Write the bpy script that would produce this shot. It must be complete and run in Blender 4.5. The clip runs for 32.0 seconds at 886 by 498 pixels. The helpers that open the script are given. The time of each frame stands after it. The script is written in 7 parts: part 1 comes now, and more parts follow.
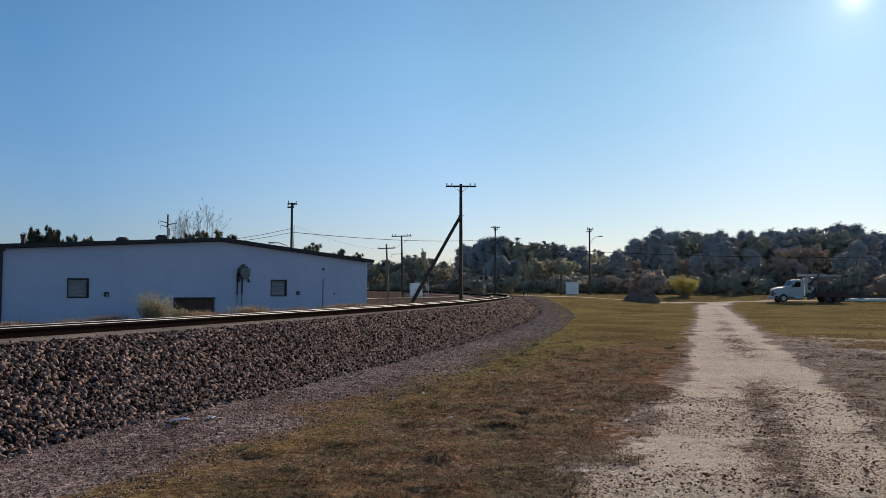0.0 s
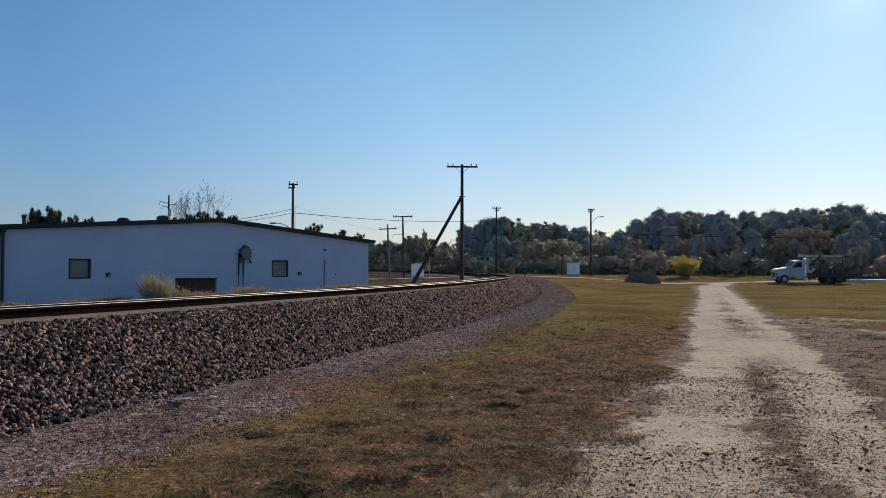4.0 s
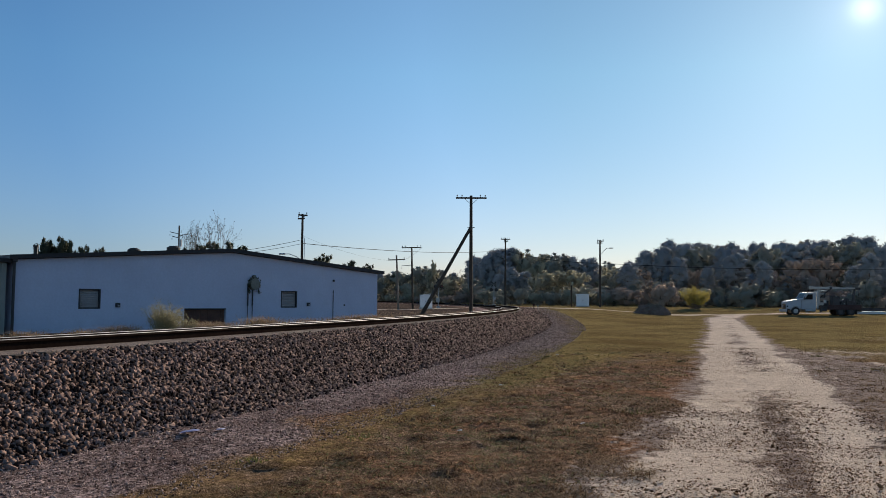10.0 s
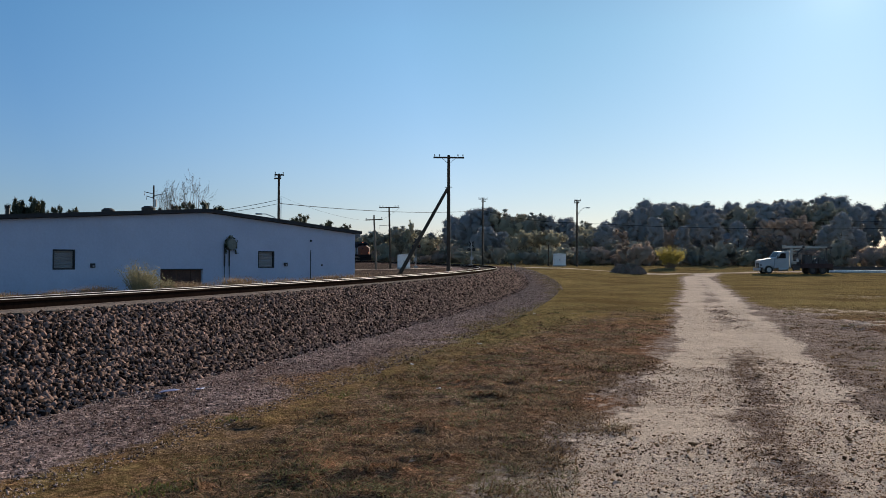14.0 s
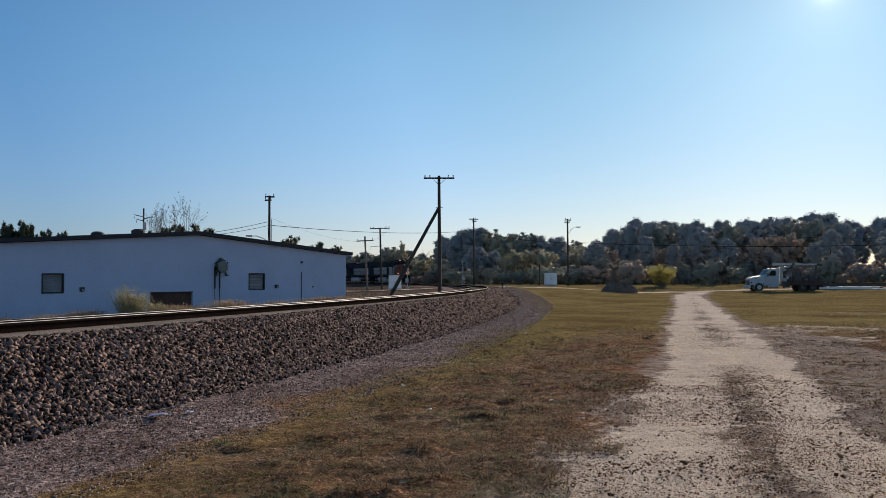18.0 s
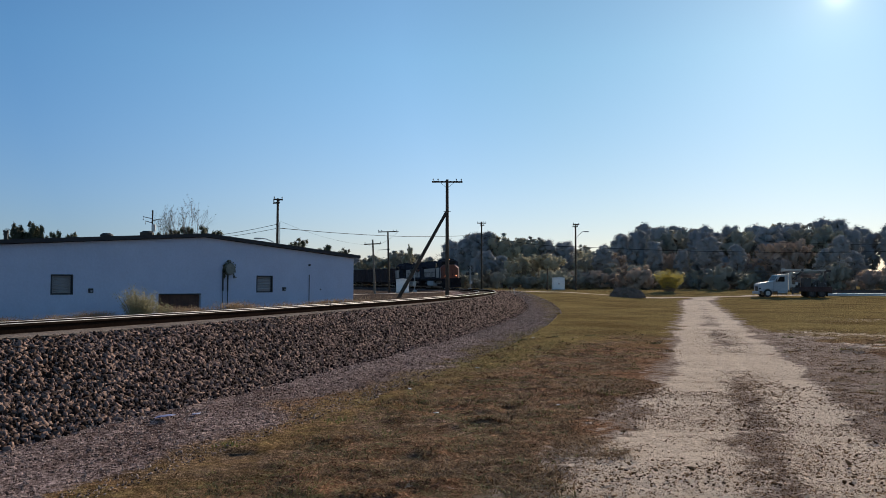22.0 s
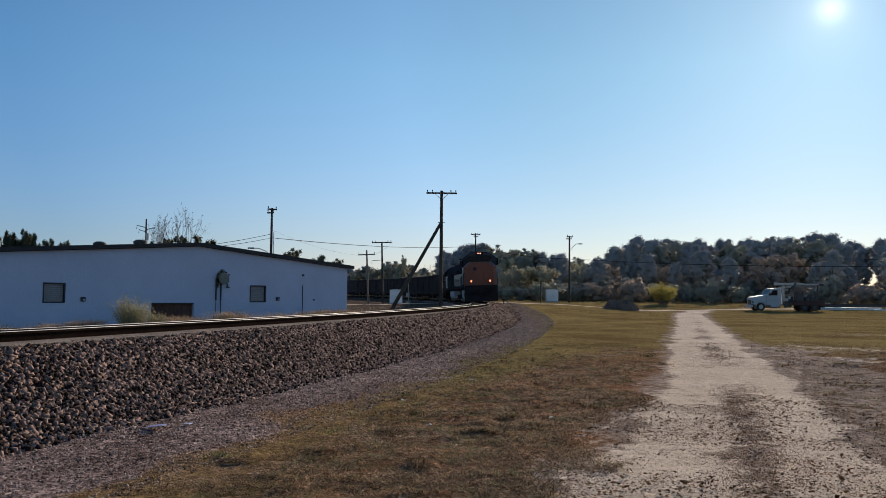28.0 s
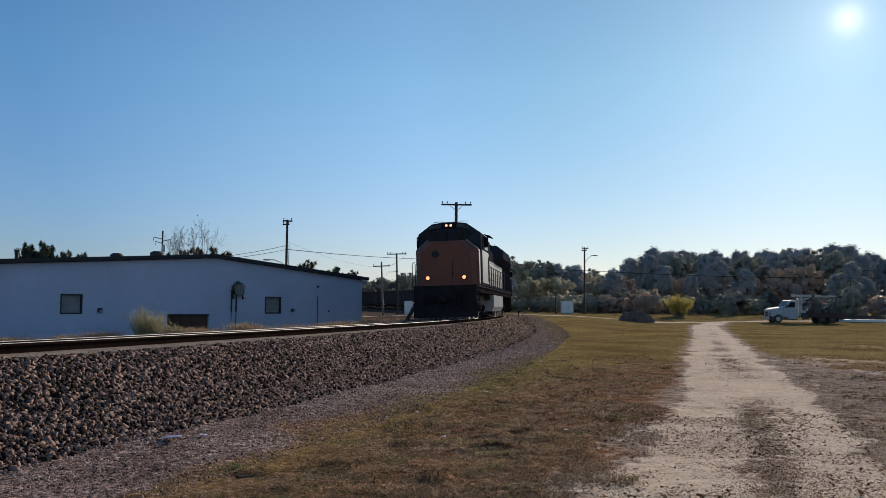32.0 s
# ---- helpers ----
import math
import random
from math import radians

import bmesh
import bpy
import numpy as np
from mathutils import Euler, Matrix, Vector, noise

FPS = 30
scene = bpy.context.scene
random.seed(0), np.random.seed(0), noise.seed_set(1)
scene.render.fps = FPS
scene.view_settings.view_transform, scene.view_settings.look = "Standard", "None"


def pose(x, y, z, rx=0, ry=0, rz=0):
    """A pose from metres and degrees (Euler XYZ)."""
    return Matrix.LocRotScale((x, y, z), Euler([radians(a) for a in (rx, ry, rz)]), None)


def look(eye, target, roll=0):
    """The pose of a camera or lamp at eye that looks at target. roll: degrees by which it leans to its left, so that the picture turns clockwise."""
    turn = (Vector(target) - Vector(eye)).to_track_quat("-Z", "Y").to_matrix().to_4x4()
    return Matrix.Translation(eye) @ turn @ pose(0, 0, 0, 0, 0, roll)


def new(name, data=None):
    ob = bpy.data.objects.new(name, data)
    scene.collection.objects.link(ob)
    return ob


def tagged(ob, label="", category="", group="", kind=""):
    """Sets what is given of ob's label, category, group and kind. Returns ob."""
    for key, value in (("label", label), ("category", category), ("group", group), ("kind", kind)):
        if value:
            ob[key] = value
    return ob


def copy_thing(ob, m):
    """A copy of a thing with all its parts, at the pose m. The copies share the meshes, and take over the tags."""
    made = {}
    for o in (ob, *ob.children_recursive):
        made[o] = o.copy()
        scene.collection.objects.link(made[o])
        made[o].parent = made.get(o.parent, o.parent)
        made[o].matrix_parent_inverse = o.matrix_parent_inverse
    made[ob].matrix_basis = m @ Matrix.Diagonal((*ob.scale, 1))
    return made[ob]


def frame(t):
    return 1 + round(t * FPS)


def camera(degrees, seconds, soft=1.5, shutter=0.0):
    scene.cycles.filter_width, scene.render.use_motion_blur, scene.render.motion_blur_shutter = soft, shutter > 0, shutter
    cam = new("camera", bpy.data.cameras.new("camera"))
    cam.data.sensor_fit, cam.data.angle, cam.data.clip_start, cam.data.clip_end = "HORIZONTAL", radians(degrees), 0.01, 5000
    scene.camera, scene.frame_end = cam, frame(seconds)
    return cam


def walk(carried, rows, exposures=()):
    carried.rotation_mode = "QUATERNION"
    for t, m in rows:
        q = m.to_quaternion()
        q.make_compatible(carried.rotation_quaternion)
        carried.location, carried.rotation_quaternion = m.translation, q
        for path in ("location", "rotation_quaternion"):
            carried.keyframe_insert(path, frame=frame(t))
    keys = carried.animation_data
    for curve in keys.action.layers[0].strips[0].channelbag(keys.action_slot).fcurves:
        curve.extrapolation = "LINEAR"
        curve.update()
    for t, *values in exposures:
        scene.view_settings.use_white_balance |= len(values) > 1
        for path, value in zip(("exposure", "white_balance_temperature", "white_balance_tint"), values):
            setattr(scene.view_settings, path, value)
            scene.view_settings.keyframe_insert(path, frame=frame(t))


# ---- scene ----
cam = camera(55.2, 32.0, soft=0.5)
# seconds, x, y, z, yaw, pitch, roll of the hand-held camera at the road's edge
ROWS = [
    (0.0, 0.000, 0.000, 1.650, 0.000, 2.710, -0.300),
    (0.5, 0.014, -0.004, 1.636, -0.885, 2.265, -0.664),
    (1.0, -0.008, -0.002, 1.636, 0.349, 2.689, -0.476),
    (1.5, 0.008, -0.001, 1.633, -0.256, 2.584, -0.795),
    (2.0, -0.002, 0.001, 1.632, -0.715, 1.873, -0.339),
    (2.5, -0.003, -0.002, 1.644, -0.079, 1.768, -0.326),
    (3.0, -0.004, -0.003, 1.625, -0.356, 1.553, -0.250),
    (3.5, 0.001, 0.001, 1.651, -0.048, 1.502, -0.206),
    (5.5, -0.004, -0.006, 1.637, 0.184, 0.978, -0.360),
    (6.0, -0.026, -0.004, 1.645, 0.228, 1.341, -0.140),
    (6.5, -0.018, -0.004, 1.638, -0.192, 1.023, 0.129),
    (7.0, -0.006, -0.000, 1.661, -0.401, 2.160, 0.092),
    (7.5, -0.007, 0.000, 1.666, -0.784, 3.088, -0.198),
    (8.0, 0.005, 0.001, 1.675, -0.510, 3.807, -0.209),
    (8.5, 0.006, 0.002, 1.663, -1.096, 3.888, 0.093),
    (9.0, -0.005, 0.002, 1.670, -0.894, 4.071, -0.292),
    (9.5, -0.028, -0.004, 1.659, 0.730, 3.615, -0.274),
    (10.0, -0.002, -0.001, 1.662, 0.675, 3.478, -0.468),
    (10.5, -0.007, 0.005, 1.664, -0.477, 3.344, -0.641),
    (11.0, -0.003, 0.003, 1.658, -1.076, 3.253, -0.828),
    (11.5, -0.005, 0.001, 1.653, -1.532, 2.735, -0.749),
    (12.0, -0.012, 0.003, 1.658, -1.046, 2.563, -0.908),
    (12.5, -0.012, 0.001, 1.671, 0.089, 1.647, -1.090),
    (12.7, -0.004, -0.001, 1.650, -0.041, 2.509, -0.863),
    (12.8, -0.003, -0.001, 1.650, -0.061, 1.803, -0.846),
    (12.9, -0.003, -0.000, 1.650, 0.918, 1.152, -1.242),
    (13.0, 0.023, -0.007, 1.648, -0.571, -0.477, -3.317),
    (13.1, -0.002, 0.001, 1.650, -1.500, -0.263, -3.250),
    (13.2, -0.003, -0.000, 1.651, -0.022, 0.675, -1.495),
    (13.3, -0.003, -0.000, 1.650, -0.345, 0.401, -0.964),
    (13.4, -0.003, -0.000, 1.649, 0.073, 0.414, -0.840),
    (13.5, -0.008, -0.005, 1.644, -0.062, 0.509, -0.630),
    (14.0, -0.017, -0.002, 1.655, -0.844, 0.780, -0.311),
    (14.5, -0.016, -0.004, 1.633, 0.744, 1.279, -0.325),
    (15.0, -0.015, 0.001, 1.663, -0.995, 2.093, -0.184),
    (15.5, -0.028, 0.008, 1.680, -1.876, 2.079, -0.036),
    (17.5, 0.004, 0.002, 1.650, -1.101, 2.121, 0.285),
    (18.0, 0.004, 0.002, 1.650, -1.419, 2.164, 0.215),
    (18.5, 0.004, 0.002, 1.648, -1.333, 2.220, 0.165),
    (19.0, 0.003, 0.003, 1.651, -1.316, 2.285, 0.311),
    (19.5, 0.005, 0.004, 1.651, -1.766, 2.241, 0.184),
    (20.0, 0.005, 0.005, 1.653, -2.440, 2.537, -0.249),
    (20.5, 0.002, 0.002, 1.650, -2.270, 2.415, 0.015),
    (21.0, 0.004, 0.003, 1.650, -1.756, 2.359, -0.185),
    (21.5, 0.004, 0.002, 1.649, -1.284, 2.233, -0.264),
    (22.0, 0.004, 0.001, 1.649, -0.913, 2.416, -0.171),
    (22.5, 0.004, 0.003, 1.650, -1.164, 2.898, -0.128),
    (23.0, 0.004, 0.002, 1.650, -0.714, 2.868, -0.043),
    (23.5, 0.003, 0.002, 1.651, -0.738, 3.206, -0.192),
    (24.0, 0.004, 0.001, 1.650, -0.483, 3.169, 0.001),
    (24.5, 0.001, 0.000, 1.651, -0.506, 2.545, -0.054),
    (26.5, 0.003, 0.002, 1.650, -0.420, 3.189, -0.514),
    (27.0, 0.001, 0.001, 1.651, -0.733, 3.458, -0.716),
    (27.5, 0.004, 0.002, 1.650, -0.915, 3.309, -0.519),
    (28.0, 0.001, 0.001, 1.650, -1.344, 3.173, -0.605),
    (28.5, 0.005, 0.005, 1.651, -1.693, 3.176, -0.619),
    (29.0, 0.007, 0.005, 1.652, -2.455, 3.194, -0.743),
    (29.5, 0.004, 0.005, 1.650, -2.729, 2.859, -1.069),
    (30.0, 0.006, 0.005, 1.651, -2.633, 2.872, -1.032),
    (30.5, 0.004, 0.005, 1.651, -2.052, 2.965, -0.764),
    (31.0, 0.003, 0.002, 1.649, -1.574, 3.056, -0.547),
    (31.5, 0.004, 0.003, 1.651, -1.455, 3.464, -0.617),
    (32.0, 0.004, 0.003, 1.650, -0.350, 3.941, -0.665),
]
walk(cam, [(t, pose(x, y, z, 90 + pitch, roll, yaw)) for t, x, y, z, yaw, pitch, roll in ROWS])

# ---- world and sun ----
SUN_AZ, SUN_EL = 26.15, 17.6
world = bpy.data.worlds.new("sky")
scene.world = world
world.use_nodes = True
wn = world.node_tree
sky = wn.nodes.new("ShaderNodeTexSky")
sky.sky_type = "NISHITA"
sky.sun_disc = False
sky.sun_elevation, sky.sun_rotation = radians(SUN_EL), radians(SUN_AZ)
sky.altitude, sky.air_density, sky.dust_density, sky.ozone_density = 0, 1.0, 0.14, 3.2
blue = wn.nodes.new("ShaderNodeVectorMath")
blue.operation = "MULTIPLY"
blue.inputs[1].default_value = (0.90, 1.0, 1.13)
wn.links.new(sky.outputs[0], blue.inputs[0])
# haze: the sky pales and greys towards the horizon
up = wn.nodes.new("ShaderNodeSeparateXYZ")
wn.links.new(wn.nodes.new("ShaderNodeTexCoord").outputs["Generated"], up.inputs[0])
haze = wn.nodes.new("ShaderNodeValToRGB")
haze.color_ramp.elements.new(0.1)
haze.color_ramp.elements.new(0.26)
for e, (p, c) in zip(haze.color_ramp.elements, ((0.0, (0.82, 0.70, 0.79)), (0.1, (0.92, 0.86, 0.89)), (0.26, (0.98, 1.08, 1.0)), (1.0, (0.98, 1.06, 1.0)))):
    e.position, e.color = p, (*c, 1)
wn.links.new(up.outputs[2], haze.inputs[0])
pale = wn.nodes.new("ShaderNodeVectorMath")
pale.operation = "MULTIPLY"
wn.links.new(blue.outputs[0], pale.inputs[0])
wn.links.new(haze.outputs[0], pale.inputs[1])
# bright sky round the sun
ring = wn.nodes.new("ShaderNodeVectorMath")
ring.operation = "DOT_PRODUCT"
ring.inputs[1].default_value = (math.cos(radians(SUN_EL)) * math.sin(radians(SUN_AZ)), math.cos(radians(SUN_EL)) * math.cos(radians(SUN_AZ)), math.sin(radians(SUN_EL)))
wn.links.new(wn.nodes["Texture Coordinate"].outputs["Generated"], ring.inputs[0])
# the blue deepens away from the sun and thins towards it
thin = wn.nodes.new("ShaderNodeValToRGB")
for p in (0.45, 0.64, 0.8, 0.89, 0.95):
    thin.color_ramp.elements.new(p)
for e, (p, c) in zip(thin.color_ramp.elements, ((0.0, (1.32, 1.27, 1.22)), (0.45, (0.80, 0.90, 0.99)), (0.64, (0.75, 0.86, 0.97)), (0.8, (1.02, 1.02, 1.02)), (0.89, (1.12, 1.09, 1.06)), (0.95, (1.0, 1.0, 0.94)), (1.0, (0.92, 0.95, 0.92)))):
    e.position, e.color = p, (*c, 1)
wn.links.new(ring.outputs["Value"], thin.inputs[0])
deep = wn.nodes.new("ShaderNodeVectorMath")
deep.operation = "MULTIPLY"
wn.links.new(pale.outputs[0], deep.inputs[0])
wn.links.new(thin.outputs[0], deep.inputs[1])
lit = deep.outputs[0]
for width, amount in ((1.0e-4, 4.2), (9e-4, 1.4), (9e-3, 0.42)):
    near = wn.nodes.new("ShaderNodeMath")
    near.operation = "MULTIPLY_ADD"
    near.inputs[1].default_value, near.inputs[2].default_value = 1 / width, -1 / width
    wn.links.new(ring.outputs["Value"], near.inputs[0])
    fall = wn.nodes.new("ShaderNodeMath")
    fall.operation = "EXPONENT"
    wn.links.new(near.outputs[0], fall.inputs[0])
    add = wn.nodes.new("ShaderNodeVectorMath")
    add.operation = "MULTIPLY_ADD"
    add.inputs[1].default_value = (amount, amount * 0.93, amount * 0.90)
    wn.links.new(fall.outputs[0], add.inputs[0])
    wn.links.new(lit, add.inputs[2])
    lit = add.outputs[0]
wn.links.new(lit, wn.nodes["Background"].inputs[0])
wn.nodes["Background"].inputs[1].default_value = 0.076
sun = new("sun", bpy.data.lights.new("sun", "SUN"))
sun.data.energy, sun.data.angle, sun.data.color = 5.0, radians(0.6), (1.0, 0.87, 0.70)
ce = math.cos(radians(SUN_EL))
sun.matrix_world = look((ce * math.sin(radians(SUN_AZ)) * 300, ce * math.cos(radians(SUN_AZ)) * 300, math.sin(radians(SUN_EL)) * 300), (0, 0, 0))
scene.view_settings.exposure = 0.35

# ---- materials ----
def nd(nt, kind, **kw):
    n = nt.nodes.new(kind)
    for k, v in kw.items():
        if k == "operation":
            n.operation = v
        elif k == "data_type":
            n.data_type = v
        elif k == "attribute_name":
            n.attribute_name = v
        elif k == "blend_type":
            n.blend_type = v
        elif k == "noise_dimensions":
            n.noise_dimensions = v
        elif k == "feature":
            n.feature = v
    return n


def ramp(nt, src, stops):
    r = nt.nodes.new("ShaderNodeValToRGB")
    while len(r.color_ramp.elements) < len(stops):
        r.color_ramp.elements.new(0.5)
    for e, (p, c) in zip(r.color_ramp.elements, stops):
        e.position = p
        e.color = (*c, 1) if len(c) == 3 else c
    nt.links.new(src, r.inputs[0])
    return r.outputs[0]


def noise_tex(nt, vec, scale, detail=4.0, rough=0.6):
    n = nt.nodes.new("ShaderNodeTexNoise")
    n.inputs["Scale"].default_value, n.inputs["Detail"].default_value, n.inputs["Roughness"].default_value = scale, detail, rough
    nt.links.new(vec, n.inputs["Vector"])
    return n.outputs["Fac"]


def mixc(nt, fac, a, b, mode="MIX"):
    m = nt.nodes.new("ShaderNodeMix")
    m.data_type, m.blend_type = "RGBA", mode
    for sock, v in ((m.inputs[0], fac), (m.inputs[6], a), (m.inputs[7], b)):
        if isinstance(v, (int, float)):
            sock.default_value = v
        elif isinstance(v, tuple):
            sock.default_value = (*v, 1)
        else:
            nt.links.new(v, sock)
    return m.outputs[2]


def calc(nt, op, a, b=0.0, clamp=False):
    m = nt.nodes.new("ShaderNodeMath")
    m.operation, m.use_clamp = op, clamp
    for sock, v in zip(m.inputs, (a, b)):
        if isinstance(v, (int, float)):
            sock.default_value = v
        else:
            nt.links.new(v, sock)
    return m.outputs[0]


def base_mat(name):
    m = bpy.data.materials.new(name)
    m.use_nodes = True
    nt = m.node_tree
    return m, nt, nt.nodes["Principled BSDF"]


def bump(nt, bsdf, height, strength, dist):
    b = nt.nodes.new("ShaderNodeBump")
    b.inputs["Strength"].default_value, b.inputs["Distance"].default_value = strength, dist
    nt.links.new(height, b.inputs["Height"])
    nt.links.new(b.outputs[0], bsdf.inputs["Normal"])


def surf(name, dark, light, rough=0.7, metal=0.0, fine=30.0, broad=1.5, rel=0.3, dist=0.01, stain=None, stain_amt=0.5, rnd="", spec=0.5, spread=0.25):
    """A weathered surface: fine grain and broad patches between two colours, stains and relief; rnd 'object' or 'island' varies each piece."""
    m, nt, b = base_mat(name)
    co = nt.nodes.new("ShaderNodeTexCoord").outputs["Object"]
    f, g = noise_tex(nt, co, fine, 5), noise_tex(nt, co, broad, 3)
    mixf = calc(nt, "ADD", calc(nt, "MULTIPLY", f, 0.5), calc(nt, "MULTIPLY", g, 0.5))
    if rnd:
        src = nt.nodes.new("ShaderNodeObjectInfo").outputs["Random"] if rnd == "object" else nt.nodes.new("ShaderNodeNewGeometry").outputs["Random Per Island"]
        mixf = calc(nt, "ADD", mixf, calc(nt, "MULTIPLY", calc(nt, "SUBTRACT", src, 0.5), spread * 2))
    col = ramp(nt, mixf, [(0.3, dark), (0.7, light)])
    if stain:
        s = ramp(nt, noise_tex(nt, co, broad * 2.3, 6, 0.7), [(0.52, (0, 0, 0)), (0.66, (1, 1, 1))])
        col = mixc(nt, calc(nt, "MULTIPLY", s, stain_amt), col, stain)
    nt.links.new(col, b.inputs["Base Color"])
    nt.links.new(calc(nt, "ADD", calc(nt, "MULTIPLY", f, 0.2), rough - 0.1, True), b.inputs["Roughness"])
    b.inputs["Metallic"].default_value = metal
    b.inputs["Specular IOR Level"].default_value = spec
    if rel:
        bump(nt, b, f, rel, dist)
    return m


def leaf_mat(name, dark, mid, light, trans=0.35, rough=0.6, spread=0.5):
    m, nt, b = base_mat(name)
    isl = nt.nodes.new("ShaderNodeNewGeometry").outputs["Random Per Island"]
    ob = nt.nodes.new("ShaderNodeObjectInfo").outputs["Random"]
    co = nt.nodes.new("ShaderNodeTexCoord").outputs["Object"]
    v = calc(nt, "ADD", calc(nt, "MULTIPLY", isl, spread), calc(nt, "MULTIPLY", noise_tex(nt, co, 0.5, 2), 0.35))
    v = calc(nt, "ADD", v, calc(nt, "MULTIPLY", ob, 0.75 - spread))
    col = ramp(nt, v, [(0.25, dark), (0.55, mid), (0.85, light)])
    nt.links.new(col, b.inputs["Base Color"])
    b.inputs["Roughness"].default_value = rough
    b.inputs["Specular IOR Level"].default_value = 0.1
    t = nt.nodes.new("ShaderNodeBsdfTranslucent")
    nt.links.new(col, t.inputs[0])
    mx = nt.nodes.new("ShaderNodeMixShader")
    mx.inputs[0].default_value = trans
    nt.links.new(b.outputs[0], mx.inputs[1])
    nt.links.new(t.outputs[0], mx.inputs[2])
    nt.links.new(mx.outputs[0], nt.nodes["Material Output"].inputs[0])
    return m


def glow_mat(name, col, power):
    m, nt, b = base_mat(name)
    b.inputs["Base Color"].default_value = (*col, 1)
    b.inputs["Emission Color"].default_value = (*col, 1)
    b.inputs["Emission Strength"].default_value = power
    return m


def glass_mat(name, tint=(0.006, 0.0065, 0.008), rough=0.08):
    m, nt, b = base_mat(name)
    co = nt.nodes.new("ShaderNodeTexCoord").outputs["Object"]
    nt.links.new(ramp(nt, noise_tex(nt, co, 3.0), [(0.3, tint), (0.8, tuple(c * 1.8 for c in tint))]), b.inputs["Base Color"])
    b.inputs["Roughness"].default_value = rough
    b.inputs["IOR"].default_value = 1.16
    return m


def ground_material():
    m, nt, b = base_mat("field_and_dirt")
    co = nt.nodes.new("ShaderNodeTexCoord").outputs["Object"]
    att = {}
    for k in ("road", "rut", "gravel", "lush", "inner"):
        att[k] = nd(nt, "ShaderNodeAttribute", attribute_name=k).outputs["Fac"]
    n_f, n_m, n_b, n_l = noise_tex(nt, co, 55, 6, 0.78), noise_tex(nt, co, 4.5, 6, 0.7), noise_tex(nt, co, 0.55, 5, 0.6), noise_tex(nt, co, 0.09, 4)
    # dry grass, from straw and rust brown to olive
    dry = ramp(nt, n_f, [(0.39, (0.036, 0.024, 0.018)), (0.52, (0.235, 0.162, 0.115)), (0.63, (0.60, 0.445, 0.33))])
    rust = ramp(nt, n_f, [(0.39, (0.045, 0.022, 0.014)), (0.53, (0.27, 0.148, 0.088)), (0.64, (0.50, 0.315, 0.21))])
    olive = ramp(nt, n_f, [(0.30, (0.092, 0.076, 0.03)), (0.55, (0.25, 0.19, 0.086)), (0.75, (0.43, 0.328, 0.157))])
    olive = mixc(nt, 1.0, olive, ramp(nt, calc(nt, "ADD", calc(nt, "MULTIPLY", noise_tex(nt, co, 0.22, 6, 0.7), 0.6), calc(nt, "MULTIPLY", n_m, 0.4)), [(0.42, (0.66, 0.60, 0.60)), (0.52, (1.0, 1.0, 1.0)), (0.62, (1.3, 1.2, 1.15))]), "MULTIPLY")
    patch = calc(nt, "ADD", calc(nt, "MULTIPLY", n_b, 0.65), calc(nt, "MULTIPLY", n_m, 0.35))
    grass = mixc(nt, ramp(nt, patch, [(0.42, (0, 0, 0)), (0.54, (1, 1, 1))]), dry, rust)
    grass = mixc(nt, 1.0, grass, ramp(nt, noise_tex(nt, co, 1.7, 5, 0.7), [(0.38, (0.5, 0.47, 0.43)), (0.52, (1, 1, 1)), (0.68, (1.25, 1.2, 1.1))]), "MULTIPLY")
    lushf = calc(nt, "ADD", calc(nt, "SUBTRACT", calc(nt, "ADD", calc(nt, "MULTIPLY", n_m, 0.6), calc(nt, "MULTIPLY", n_b, 0.6)), 0.85), att["lush"])
    grass = mixc(nt, ramp(nt, lushf, [(0.2, (0, 0, 0)), (0.55, (1, 1, 1))]), grass, olive)
    # grey crushed stone beside the track
    vor = nt.nodes.new("ShaderNodeTexVoronoi")
    vor.inputs["Scale"].default_value = 38
    nt.links.new(co, vor.inputs["Vector"])
    stone = ramp(nt, vor.outputs["Color"], [(0.1, (0.07, 0.05, 0.047)), (0.55, (0.29, 0.222, 0.207)), (0.95, (0.52, 0.42, 0.395))])
    stone = mixc(nt, 1.0, stone, ramp(nt, calc(nt, "ADD", calc(nt, "MULTIPLY", n_m, 0.5), calc(nt, "MULTIPLY", n_b, 0.5)), [(0.40, (0.52, 0.47, 0.46)), (0.52, (0.95, 0.92, 0.92)), (0.62, (1.2, 1.17, 1.17))]), "MULTIPLY")
    gm = calc(nt, "ADD", att["gravel"], calc(nt, "MULTIPLY", calc(nt, "SUBTRACT", calc(nt, "ADD", calc(nt, "MULTIPLY", n_m, 0.6), calc(nt, "MULTIPLY", n_b, 0.5)), 0.55), 2.0))
    col = mixc(nt, ramp(nt, gm, [(0.40, (0, 0, 0)), (0.62, (1, 1, 1))]), grass, stone)
    yard = ramp(nt, calc(nt, "ADD", calc(nt, "MULTIPLY", n_f, 0.4), calc(nt, "MULTIPLY", n_m, 0.6)), [(0.35, (0.032, 0.026, 0.023)), (0.52, (0.092, 0.074, 0.065)), (0.68, (0.19, 0.154, 0.13))])
    col = mixc(nt, att["inner"], col, yard)
    # sandy road: pale packed ruts, darker stony crown
    sand = ramp(nt, calc(nt, "ADD", calc(nt, "MULTIPLY", n_f, 0.4), calc(nt, "MULTIPLY", n_m, 0.6)), [(0.30, (0.56, 0.45, 0.355)), (0.55, (0.78, 0.65, 0.535)), (0.75, (0.86, 0.745, 0.63))])
